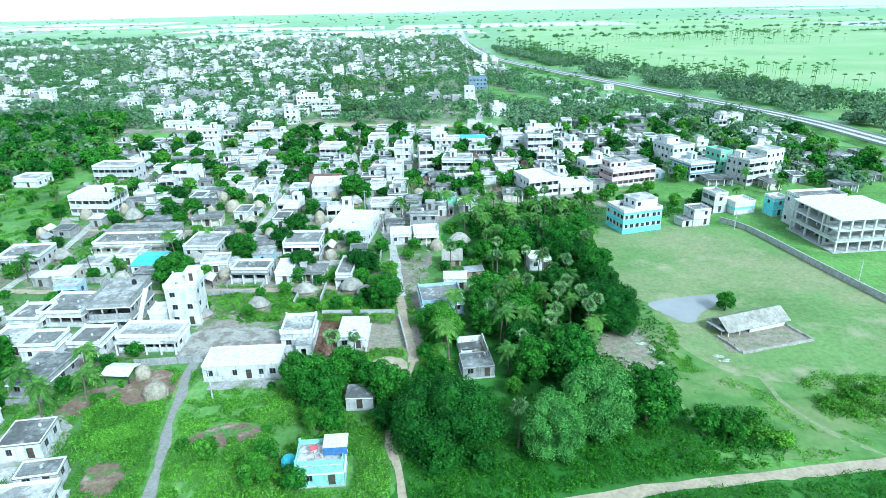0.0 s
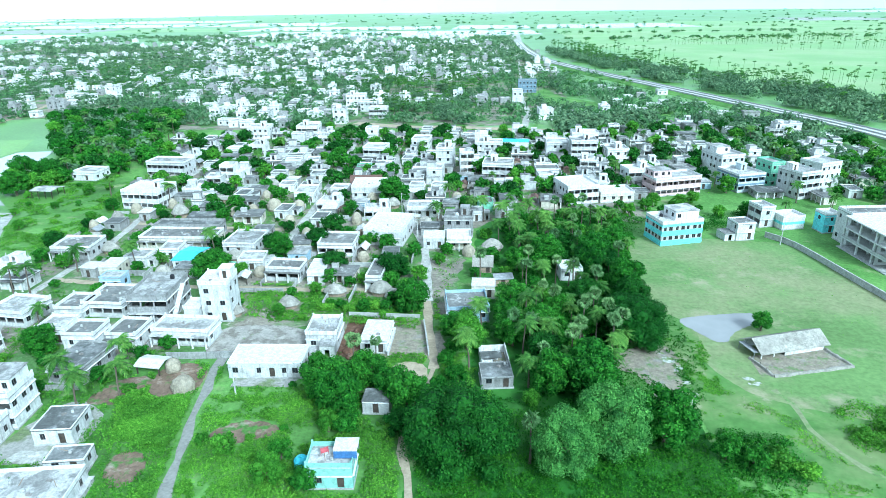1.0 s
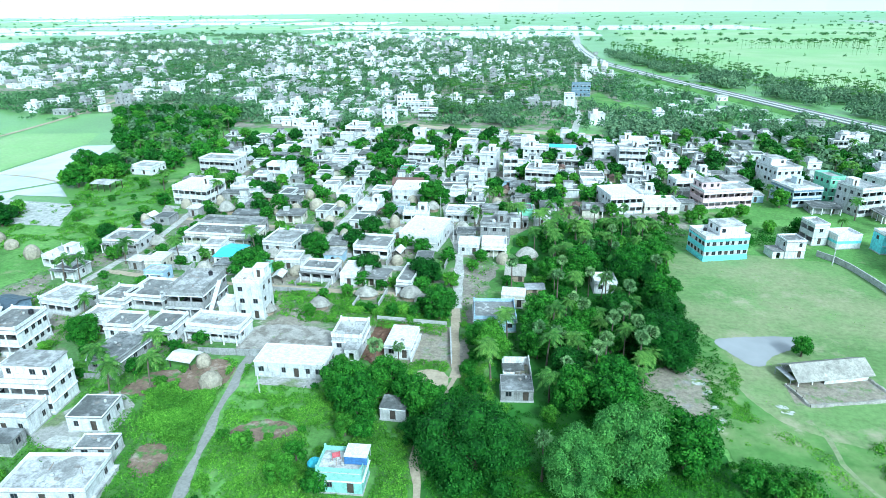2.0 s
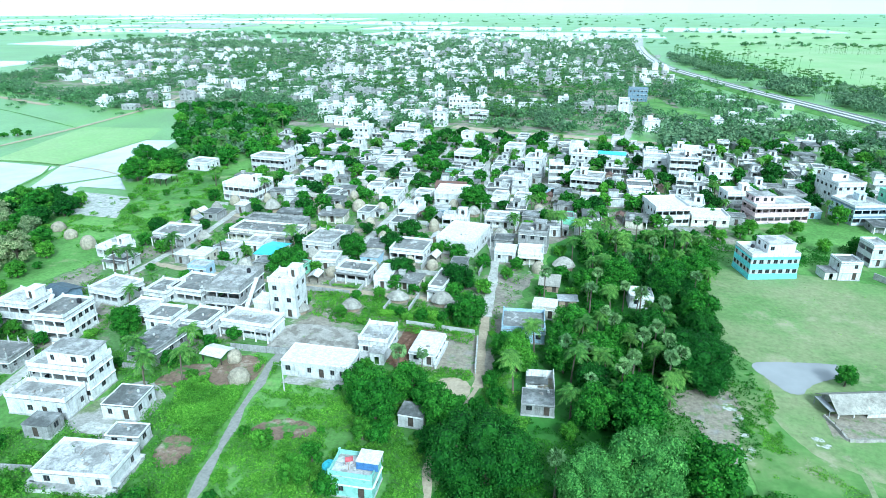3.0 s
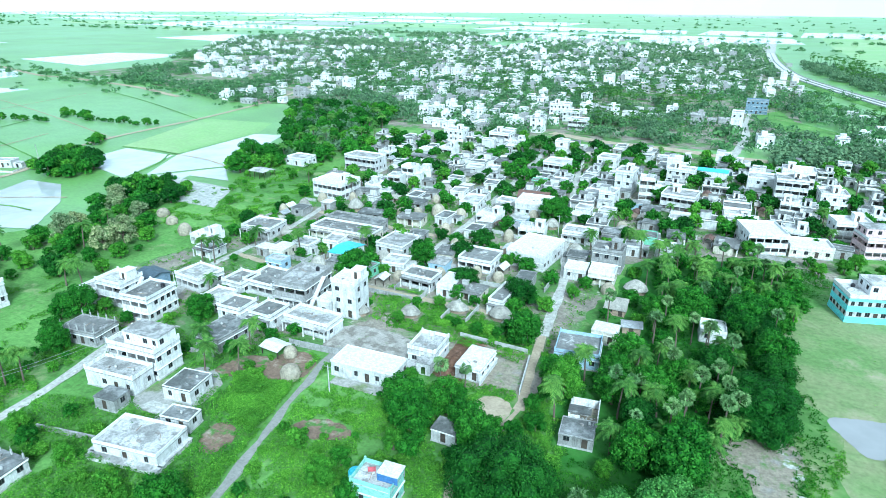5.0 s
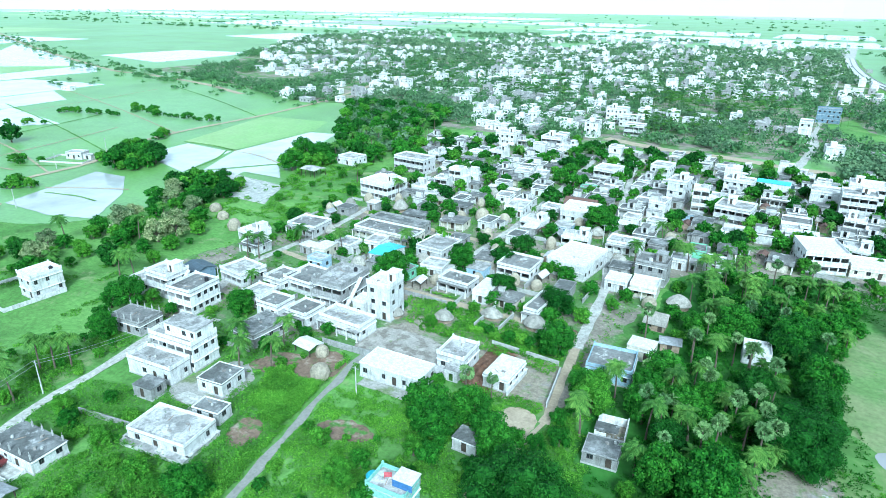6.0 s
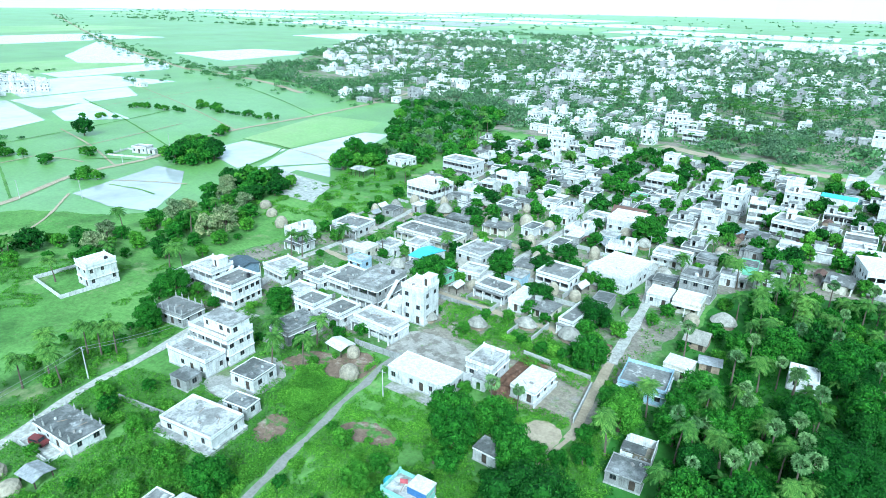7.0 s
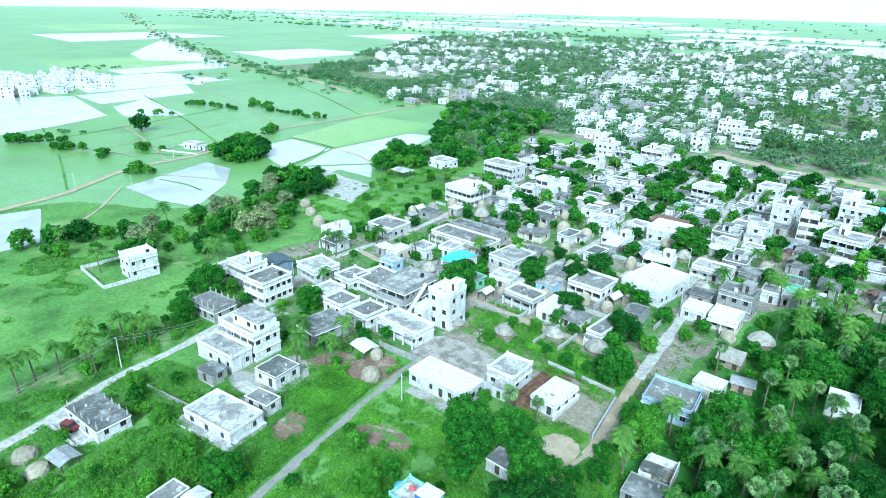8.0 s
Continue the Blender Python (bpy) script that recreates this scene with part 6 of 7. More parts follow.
def palmyra(seed, h):
    rng = random.Random(seed)
    root = thing("palmyra_palm", "palmyra palm with a round head of stiff grey-green fans", "palm tree", pose(0, 0, -200), "palmyra palms")
    bend = rng.uniform(-0.5, 0.5)
    part("trunk", Geo().tube([(0, 0, -0.2), (0.1, 0, h * 0.3), (bend * 0.6, 0.1, h * 0.7), (bend, 0.1, h)], [0.32, 0.22, 0.18, 0.16], 7), M_BARK, root)
    g = Geo()
    for i in range(34):
        a, e = rng.uniform(0, 6.283), math.asin(rng.uniform(-0.75, 0.98))
        d = Vector((math.cos(a) * math.cos(e), math.sin(a) * math.cos(e), math.sin(e)))
        s = d.cross(Vector((rng.uniform(-1, 1), rng.uniform(-1, 1), rng.uniform(0.2, 1)))).normalized()
        up = s.cross(d)
        c = Vector((bend, 0.1, h + 0.2))
        p, R = c + d * rng.uniform(0.8, 1.2), rng.uniform(0.8, 1.1)
        g.quad(c - s * 0.04, c + s * 0.04, p + s * 0.03, p - s * 0.03)
        for k in range(7):
            t0, t1 = -1.7 + 3.4 * k / 7, -1.7 + 3.4 * (k + 1) / 7
            tm = (t0 + t1) / 2
            fold = up * (0.12 if k % 2 else -0.05)
            g.quad(p, p + (d * math.cos(t0) + s * math.sin(t0)) * R * 0.72, p + (d * math.cos(tm) + s * math.sin(tm)) * R * 1.1 + fold - Vector((0, 0, 0.12)), p + (d * math.cos(t1) + s * math.sin(t1)) * R * 0.72)
    part("crown", g, L_FAN, root)
    return root


def coconut(seed, h):
    rng = random.Random(seed)
    root = thing("coconut_palm", "coconut palm with arching feathery fronds", "palm tree", pose(0, 0, -200), "coconut palms")
    bx, by = rng.uniform(-1.2, 1.2), rng.uniform(-1.2, 1.2)
    part("trunk", Geo().tube([(0, 0, -0.2), (bx * 0.15, by * 0.15, h * 0.35), (bx * 0.55, by * 0.55, h * 0.72), (bx, by, h)], [0.28, 0.18, 0.15, 0.13], 7), M_BARK, root)
    g = Geo()
    for i in range(24):
        a, e = 2 * math.pi * i / 24 * 5 + rng.uniform(-0.2, 0.2), rng.uniform(-0.5, 1.15)
        out = Vector((math.cos(a), math.sin(a), 0))
        side = Vector((-out.y, out.x, 0))
        L = rng.uniform(2.3, 3.1)
        n = 13
        spine = []
        for k in range(n + 1):
            t = k / n
            spine.append(Vector((bx, by, h)) + out * (L * t * math.cos(e * (1 - 0.5 * t))) + Vector((0, 0, L * (math.sin(e) * t - 0.6 * t * t))))
        for k in range(n):
            p, q = spine[k], spine[k + 1]
            w = 0.62 * math.sin(math.pi * min(0.95, (k + 1.2) / (n + 1))) + 0.1
            for s in (-1, 1):
                tip = p + (q - p) * 1.6 + side * s * w * rng.uniform(0.8, 1.1) - Vector((0, 0, w * 0.4))
                g.quad(p, q, tip + (q - p) * 0.55, tip)
    part("crown", g, L_PALM, root)
    return root


TREES = {
    "huge": broad_tree("rain_tree", "huge spreading dark green rain tree", 11.5, 13.0, 16, 26000, 0.22, L_DARK, 1, True),
    "tall": broad_tree("mango_tree", "tall rounded mid-green tree with drooping leaf sprays", 8.0, 13.0, 13, 14000, 0.22, L_MID, 2, True),
    "pale": broad_tree("rain_tree", "tall rounded tree with pale fresh leaves", 8.0, 13.5, 14, 19000, 0.21, L_FRESH, 21, True),
    "mango": broad_tree("mango_tree", "dense dark green mango tree", 5.0, 8.0, 8, 4200, 0.24, L_DARK, 3, True),
    "neem": broad_tree("neem_tree", "leafy mid-green neem tree", 4.6, 8.5, 8, 4400, 0.22, L_MID, 4, True),
    "light": broad_tree("acacia_tree", "airy light green tree", 4.2, 7.5, 7, 3600, 0.2, L_LIGHT, 5, True),
    "small": broad_tree("fruit_tree", "small bushy green tree", 2.6, 4.4, 5, 1500, 0.18, L_MID, 6, True),
    "bush": broad_tree("bush", "low dense green bush", 2.6, 2.8, 6, 850, 0.24, L_SCRUB, 7, True),
    "bloom": broad_tree("flowering_tree", "tree with pale flower heads", 4.4, 8.0, 6, 2400, 0.26, L_BLOOM, 8, True),
    "wood": broad_tree("wood_tree", "mid-green tree at the edge of a wood", 5.2, 9.0, 6, 600, 0.55, L_MID, 9, True),
    "wood2": broad_tree("wood_tree", "dark green tree in a wood", 5.6, 9.0, 6, 600, 0.55, L_DARK, 10, True),
    "neem_v": broad_tree("neem_tree", "leafy mid-green neem tree in a garden", 4.6, 7.6, 8, 1300, 0.36, L_MID, 15, True),
    "light_v": broad_tree("acacia_tree", "airy light green tree in a garden", 4.2, 7.0, 8, 1200, 0.34, L_LIGHT, 16, True),
    "small_v": broad_tree("fruit_tree", "small bushy green tree beside a house", 2.6, 4.2, 6, 650, 0.27, L_MID, 17, True),
    "dark_v": broad_tree("mango_tree", "dense dark green mango tree in a garden", 4.8, 7.4, 8, 1300, 0.36, L_DARK, 18, True),
    "neem_f": plain_tree("neem_tree", "leafy mid-green neem tree between houses", 4.6, 7.6, 6, 560, 0.55, L_MID, 25),
    "light_f": plain_tree("acacia_tree", "airy light green tree between houses", 4.2, 7.0, 6, 520, 0.5, L_LIGHT, 26),
    "small_f": plain_tree("fruit_tree", "small bushy green tree between houses", 2.6, 4.2, 5, 360, 0.4, L_MID, 27),
    "dark_f": plain_tree("mango_tree", "dense dark green mango tree between houses", 4.8, 7.4, 6, 560, 0.55, L_DARK, 28),
    "palmyra": palmyra(11, 9.5),
    "palmyra2": palmyra(12, 7.5),
    "coconut": coconut(13, 8.5),
    "coconut2": coconut(14, 7.0),
}
USED = set()
PLANTS = []


def plant(kind, x, y, s=1.0, r=None, sz=None):
    rnd = random.Random(int(x * 91 + y * 37) & 0xFFFFF)
    m = pose(x, y, 0, 0, 0, rnd.uniform(0, 360)) @ Matrix.Diagonal((s, s, (sz or s) * rnd.uniform(0.92, 1.08), 1))
    PLANTS.append((x, y))
    t = TREES[kind]
    if kind in USED:
        return copy_thing(t, m @ Matrix.Diagonal((1 / t.scale.x, 1 / t.scale.y, 1 / t.scale.z, 1)) if kind.endswith("_f") else m)
    USED.add(kind)
    t.matrix_basis = m
    return t


for kind, x, y, s in (("huge", 0.5, 85.5, 0.92), ("pale", 17.0, 84.5, 0.78), ("pale", 25.5, 88.8, 1.14), ("neem", 35.5, 92.0, 1.3), ("huge", 36.5, 127.0, 0.88), ("mango", 32.5, 164.5, 1.0), ("neem", -26.5, 100.5, 0.85), ("light", -30.0, 77.5, 0.75), ("light", -23.5, 91.0, 0.8), ("small", -29.5, 83, 0.9), ("neem", -23.0, 96.5, 0.85), ("light", -31.2, 112.0, 0.6), ("palmyra2", -18.9, 113.6, 0.7), ("neem", -13.5, 101.5, 0.7), ("neem", -19.3, 105.0, 0.75), ("neem", -10.2, 97.5, 0.75), ("mango", -10.4, 91.0, 0.6), ("small", -20.0, 91.0, 1.2), ("small", -8.5, 103.0, 1.1), ("neem", -29.0, 104.5, 0.55), ("small", -19.0, 110.0, 0.9), ("palmyra", -22.5, 109.0, 0.9), ("light", 0.0, 121.0, 1.45), ("light", -0.6, 127.2, 1.15), ("small", -3.9, 113.8, 0.9), ("small", -2.8, 118.8, 1.0), ("neem", -3.4, 125.4, 0.6), ("small", -1.5, 107.6, 1.1), ("small", -4.6, 104.0, 0.9), ("huge", 36.0, 165.0, 0.6), ("neem", 39.5, 150.5, 0.9), ("mango", 40.0, 143.5, 0.95), ("neem", 40.5, 176.5, 0.85), ("light", 38.5, 186.0, 0.8), ("mango", 41.0, 157.5, 0.75), ("small", 42.5, 171.0, 1.1)):
    plant(kind, x, y, s)
for kind, x, y, s in (("light", 16.5, 107.0, 0.85), ("neem", 24.5, 103.0, 0.9), ("light", 13.0, 101.0, 0.6), ("small", 67.0, 133.0, 1.15), ("small", -23.5, 76.5, 1.1), ("mango", -22.0, 158.0, 0.95), ("mango", -39.0, 160.5, 0.8), ("neem", -58.0, 170.0, 0.8), ("neem", -33.5, 227.0, 1.0), ("neem", -70.0, 149.5, 1.0), ("small", -32, 184.0, 1.2), ("small", -66.5, 117.0, 0.9)):
    plant(kind, x, y, s)
for kind, x, y, s in (("neem", -93.5, 113.5, 0.7), ("coconut", -71, 106, 1.0), ("coconut2", -79, 101, 1.0), ("small", -74, 103, 0.9), ("light", -99, 126, 0.6), ("small", -70, 72.5, 0.7), ("bush", -77, 70, 0.8), ("light", -90.5, 64.0, 0.75), ("small", -84.6, 62.0, 1.05), ("bush", -81, 61.5, 0.9), ("light", -74.0, 61.8, 0.68), ("bush", -63.5, 61.8, 1.0), ("neem", -49.2, 61.5, 0.7), ("light", -56.8, 59.8, 0.5), ("small", -85.0, 71.0, 0.8), ("bush", -68.0, 60.5, 0.9), ("neem", -122, 100, 0.85), ("light", -118.5, 104.5, 0.75), ("small", -126, 97, 1.3), ("small", -120.5, 91, 1.2), ("neem", -112, 86.5, 0.65), ("small", -131, 101, 1.2), ("light", -99.5, 117.5, 0.6)):
    plant(kind, x, y, s)
for kind, x, y, s in (("small", 44.5, 88, 1.2), ("small", 48, 86, 1.1), ("bush", 52, 87, 1.4), ("bush", 56, 85, 1.1), ("bush", 70, 95, 0.9), ("bush", 75, 97, 1.0), ("bush", 80, 99, 0.9), ("bush", 73, 92, 0.7), ("light", -47, 134, 0.6), ("bush", -30, 137, 0.9), ("bush", -24, 139, 1.1), ("bush", -37, 138, 0.8), ("neem", -14.5, 138, 0.8)):
    plant(kind, x, y, s)
for x, y in ((12, 85), (40, 165), (24, 119), (10, 123), (15, 126), (16, 113), (22, 115), (29, 134), (31, 127), (31, 120), (31, 145), (7, 137), (11, 142), (18, 144), (23, 173), (2, 156), (33, 122), (20, 135), (26, 128), (14, 150), (26, 150)):
    plant("palmyra" if (x + y) % 3 else "palmyra2", x, y, 1.0)
for x, y in ((-98, 160), (-79, 171), (-66.5, 97.5), (-73, 94), (-119, 222), (-121, 233), (-149, 232), (-111, 264), (-102, 274), (-106.8, 46.4), (-109.2, 50.3), (-108.2, 55), (-102.6, 60.6), (-107.2, 60.2), (-110.9, 70.2), (-108.3, 72.1), (-105.6, 74.4), (-121.5, 141), (-118.5, 143)):
    plant("coconut" if (x + y) % 3 else "coconut2", x, y, 1.0)
for x, y in ((-144, 111), (-138, 112), (-160, 84), (-158, 99), (12, 118), (19, 122), (3, 128), (0.8, 112.5), (13, 132), (8, 203), (14, 200), (20, 196), (2, 207), (12, 190), (22, 190), (-114, 64)):
    plant("coconut" if (x + y) % 3 else "coconut2", x, y, 1.0)


def grow(poly, kinds, gap, size=(0.8, 1.2), tries=400, seed=5, keep_off=1.5, limit=999):
    """Trees at uneven spacing inside an outline, clear of houses and ways."""
    rnd = random.Random(seed)
    xs, ys = [p[0] for p in poly], [p[1] for p in poly]
    here = []
    for _ in range(tries):
        x, y = rnd.uniform(min(xs), max(xs)), rnd.uniform(min(ys), max(ys))
        if inside_poly(x, y, poly) and all(math.hypot(x - a, y - b) > gap for a, b in here) and clear(x, y, keep_off, 0):
            here.append((x, y))
            kind = rnd.choice(kinds)
            if kind.endswith("_v") and (y > 225 or x < -195):
                kind = kind[:-1] + "f"
            plant(kind, x, y, rnd.uniform(*size))
            if len(here) >= limit:
                break


grow([(10, 106), (20, 104), (34, 116), (31, 140), (40, 170), (20, 176), (12, 172), (12, 150), (8, 130)], ("small", "neem", "mango", "palmyra", "coconut2", "neem_v", "small_v", "coconut", "light", "neem_v", "coconut", "neem"), 3.4, (0.6, 0.95), 1600, 1, 1.4)
grow([(10, 174), (8, 206), (26, 214), (48, 205), (46, 170), (20, 174)], ("dark_v", "neem_v", "light_v", "coconut", "palmyra", "neem_v", "small_v", "coconut2"), 3.4, (0.6, 1.0), 900, 2, 1.2)
grow([(30, 214), (56, 210), (86, 214), (80, 232), (44, 222)], ("neem", "light", "small"), 6.0, (0.7, 1.0), 150, 3)
grow([(-200, 72), (-198, 95), (-184, 122), (-188, 150), (-204, 172), (-188, 178), (-150, 146), (-143, 122), (-160, 106), (-172, 84)], ("neem_v", "dark_v", "bloom", "light_v", "light_v", "neem_v", "coconut", "small_v"), 5.0, (0.7, 1.15), 400, 4)
grow([(-262, 182), (-294, 214), (-278, 220), (-246, 198)], ("neem_v", "light_v", "dark_v"), 6.0, (0.8, 1.2), 100, 5)
grow([(-300, 412), (-209, 420), (-160, 300), (-152, 262), (-182, 240), (-220, 300)], ("dark_v", "neem_v", "light_v", "neem_v", "dark_v", "coconut"), 6.6, (0.8, 1.25), 500, 6)
grow([(-178, 180), (-196, 172), (-214, 182), (-200, 200), (-184, 196)], ("neem_v", "dark_v", "light_v", "bush"), 4.2, (0.7, 1.1), 160, 12)
grow([(-190, 228), (-176, 250), (-196, 258), (-205, 240)], ("neem", "light_v"), 6.5, (0.9, 1.2), 80, 13)
grow([(-140, 175), (-134, 235), (-150, 262), (-172, 262), (-184, 224), (-160, 186)], ("bush", "small_v", "bush", "light_v"), 7.0, (0.4, 0.9), 120, 14, 1.2)
grow([(-136, 150), (-60, 152), (-12, 152), (-3, 205), (24, 222), (92, 246), (60, 332), (18, 362), (-100, 368), (-172, 340), (-142, 240)], ("neem_v", "light_v", "small_v", "small_v", "dark_v", "neem_v", "neem_v", "coconut2", "light_v", "dark_v"), 5.4, (0.5, 1.0), 5200, 7, 0.6, 330)
grow([(-60, 136), (-38, 134), (-6, 134), (-8, 148), (-58, 148)], ("bush", "small", "light"), 7.0, (0.35, 0.6), 120, 8, 1.0)
grow([(-112, 96), (-70, 108), (-60, 118), (-110, 160), (-124, 130)], ("small", "bush", "light", "coconut2"), 6.0, (0.6, 0.9), 160, 9, 1.0)
grow([(-110, 30), (-76, 26), (-52, 40), (-50, 66), (-90, 70)], ("bush", "small_v", "bush", "light_v"), 4.6, (0.5, 1.0), 110, 10, 1.2)
grow([(96, 244), (186, 236), (198, 290), (188, 350), (130, 400), (44, 360)], ("neem_v", "light_v", "dark_v", "small_v", "coconut"), 7.0, (0.7, 1.1), 900, 15, 0.8, 80)
grow([(90, 215), (150, 214), (190, 260), (170, 330), (120, 320), (140, 250)], ("neem_v", "light_v", "neem_v", "coconut", "coconut"), 8.0, (0.7, 1.05), 220, 11)


# gardens and scrub close to the houses
for kind, x, y, s in (("small_v", -46.8, 144.4, 1.0), ("neem_v", -26.5, 137.6, 0.55), ("small_v", -21.0, 138.5, 1.0), ("neem_v", -16.5, 137.5, 0.6), ("small_v", -32.5, 138.8, 0.9), ("small_v", -13.6, 142.2, 0.9), ("neem_v", -19.5, 142.0, 0.6), ("light_v", -41, 146.5, 0.7), ("small_v", -33, 152, 1.0), ("light_v", -28, 152.5, 0.75), ("small_v", -22.4, 149.5, 0.9), ("light_v", -17.5, 148.5, 0.8), ("neem_v", -39.1, 154, 0.7), ("bush", -35.2, 138.4, 0.7), ("bush", -40.7, 133.0, 0.6), ("neem_v", -20.1, 160.6, 0.7), ("neem_v", 5, 172, 0.8), ("light_v", 9, 160, 0.7), ("small_v", 0.5, 160, 1.0), ("coconut", 7, 186, 0.9), ("light_v", 3, 190, 0.8), ("light_v", -91.2, 126.4, 0.5), ("small_v", -75, 115.5, 0.8), ("small_v", -84.5, 99.5, 0.8), ("light_v", -74.8, 105, 0.6), ("bush", -66.5, 100.5, 0.8)):
    plant(kind, x, y, s)
grow([(-72, 44), (-69, 57), (-56, 59), (-46, 66), (-46, 78), (-52, 84), (-46, 98), (-38, 92), (-40, 70), (-52, 46)], ("bush", "small_v", "bush", "light_v"), 3.6, (0.45, 0.85), 260, 21, 1.0, 46)
grow([(-36, 62), (-22, 60), (-14, 74), (-24, 92), (-34, 104), (-38, 96)], ("bush", "small_v", "bush"), 4.6, (0.45, 0.9), 160, 22, 1.0, 22)
grow([(-102, 60), (-98, 84), (-118, 92), (-128, 74), (-112, 52)], ("bush", "small_v", "bush", "light_v"), 4.6, (0.4, 0.8), 120, 23, 1.0, 26)

# hedges, clumps and single trees of the western fields
r6 = random.Random(64)
for x0, y0, x1, y1, n in ((-417, 298, -366, 294, 9), (-366, 294, -322, 301, 8), (-384, 117, -365, 149, 9), (-350, 133, -339, 147, 5), (-316, 143, -313, 145, 2), (-272, 136, -261, 150, 6), (-320, 168, -303, 176, 4), (-449, 262, -396, 280, 9), (-280, 192, -248, 190, 7), (-280, 204, -252, 204, 7), (-272, 198, -256, 197, 4), (-430, 215, -405, 240, 3), (-300, 225, -318, 262, 5)):
    for k in range(n):
        plant(r6.choice(("small_f", "small_f", "neem_f", "light_f")), x0 + (x1 - x0) * k / n + r6.gauss(0, 2), y0 + (y1 - y0) * k / n + r6.gauss(0, 2), r6.uniform(0.6, 1.1), sz=r6.uniform(0.5, 0.85))
plant("dark_f", -368, 190, 1.4)
plant("neem_f", -290, 196.5, 0.5)

# ---- woods too far to count, meadow scrub and grass ----
def far_woods(name, label, spots, mat, leaf=1.1, per=34, seed=3):
    rng = np.random.default_rng(seed)
    P = np.repeat(np.array(spots), 3, axis=0)
    n, per = len(P), max(4, per // 3)
    P[:, :2] += rng.normal(size=(n, 2)) * P[:, 2:3] * 0.42
    P[:, 2] *= rng.uniform(0.5, 0.8, n)
    P[:, 3] *= rng.uniform(0.65, 1.05, n)
    r, h = P[:, 2], P[:, 3]
    d = rng.normal(size=(n, per, 3))
    d /= np.linalg.norm(d, axis=2, keepdims=True)
    d[..., 2] = np.abs(d[..., 2]) * 1.3 - 0.5
    c = np.stack([P[:, 0], P[:, 1], h * 0.5], 1)[:, None] + d * np.stack([r, r, h * 0.5], 1)[:, None] * rng.uniform(0.7, 1.05, (n, per, 1))
    s = (rng.uniform(0.6, 1.2, (n, per)) * (r[:, None] * 0.5 * leaf)).ravel()
    q = leaf_quads(rng, c.reshape(-1, 3), d.reshape(-1, 3) + rng.normal(size=(n * per, 3)) * 0.35 + np.array((0, 0, 0.35)), s, 0.8)
    return tagged(new(name, quads_mesh(name, q, mat)), label, "trees", kind="stuff")


def highway_x(y):
    for (x0, y0), (x1, y1) in zip(HIGHWAY, HIGHWAY[1:]):
        if y0 <= y < y1:
            return x0 + (x1 - x0) * (y - y0) / (y1 - y0)
    return 44 if y > 600 else 226


rnd = random.Random(31)
spots, spots2 = [], []
for i in range(18000):
    y = 374 + 1180 * rnd.random() ** 1.15
    x = rnd.uniform(-0.95 * y - 120, highway_x(y) - (20 + 0.035 * y if y < 640 else 9))
    k = noise.noise((x * 0.009, y * 0.007, 7.7))
    if not inside_poly(x, y, TOWN_PLOT):
        continue
    if inside_poly(x, y, CLEARING) or k < ((-0.3 if x > -88 else -0.9) if y < 640 else -0.4) or (y < 640 and x > -60 and rnd.random() < 0.45) or (y > 1250 and k < 0.0) or (x < -0.6 * y and k < -0.1) or not clear(x, y, 1.2, 0):
        continue
    (spots if rnd.random() < 0.6 else spots2).append((x, y, rnd.uniform(2.2, 6.2), rnd.uniform(4.5, 10.5)))
MID = [(30, [(41, 366), (78, 362), (106, 398), (88, 436), (56, 444)], 95), (36, [(84, 420), (150, 440), (110, 560), (62, 640), (50, 570), (82, 486)], 120), (37, [(130, 330), (200, 345), (170, 440), (120, 420)], 60), (31, [(246, 280), (330, 330), (290, 470), (225, 640), (165, 800), (120, 960), (80, 1000), (90, 860), (125, 720), (170, 570), (215, 440), (236, 330)], 1150), (32, [(-62, 404), (-20, 400), (-8, 470), (-20, 560), (-70, 580), (-76, 470)], 120), (33, [(146, 226), (182, 228), (172, 330), (146, 390), (122, 330), (136, 262)], 70), (35, [(-362, 515), (-250, 480), (-178, 346), (-160, 284), (-185, 250), (-212, 300), (-300, 412)], 230)]
near = []
for sd, poly, count in MID:
    r2 = random.Random(sd)
    xs, ys = [p[0] for p in poly], [p[1] for p in poly]
    for i in range(count * 3):
        x, y = r2.uniform(min(xs), max(xs)), r2.uniform(min(ys), max(ys))
        if inside_poly(x, y, poly) and not inside_poly(x, y, CLEARING) and clear(x, y, 2.0, 0) and noise.noise((x * 0.03, y * 0.03, sd)) > -0.1:
            near.append((x, y, r2.uniform(2.6, 5.6) + (1.6 if sd in (30, 31, 33, 35, 37) else 0), r2.uniform(5, 9.5) + (2 if sd == 31 else 0)))
def far_palms(name, label, spots, seed):
    """Palms too far to count: thin stems under small drooping heads."""
    rng = np.random.default_rng(seed)
    P = np.array(spots)
    n, per = len(P), 16
    d = rng.normal(size=(n, per, 3))
    d[..., 2] = np.abs(d[..., 2]) * 0.7
    d /= np.linalg.norm(d, axis=2, keepdims=True)
    c = np.stack([P[:, 0], P[:, 1], P[:, 2]], 1)[:, None] + d * np.array((1.7, 1.7, 0.9))
    q = leaf_quads(rng, c.reshape(-1, 3), d.reshape(-1, 3) * 0.4 + np.array((0, 0, 0.8)), rng.uniform(0.9, 1.4, n * per), 0.4, 0.5)
    stems = []
    for ux, uy in ((0.1, 0), (0, 0.1)):
        stems.append(np.stack([np.stack([P[:, 0] + sx * ux, P[:, 1] + sx * uy, P[:, 2] * sz], 1) for sx, sz in ((-1, 0), (1, 0), (1, 1), (-1, 1))], 1))
    return tagged(new(name, quads_mesh(name, np.concatenate([q, *stems]), L_PALM)), label, "palms", kind="stuff")


r5 = random.Random(88)
palms = []
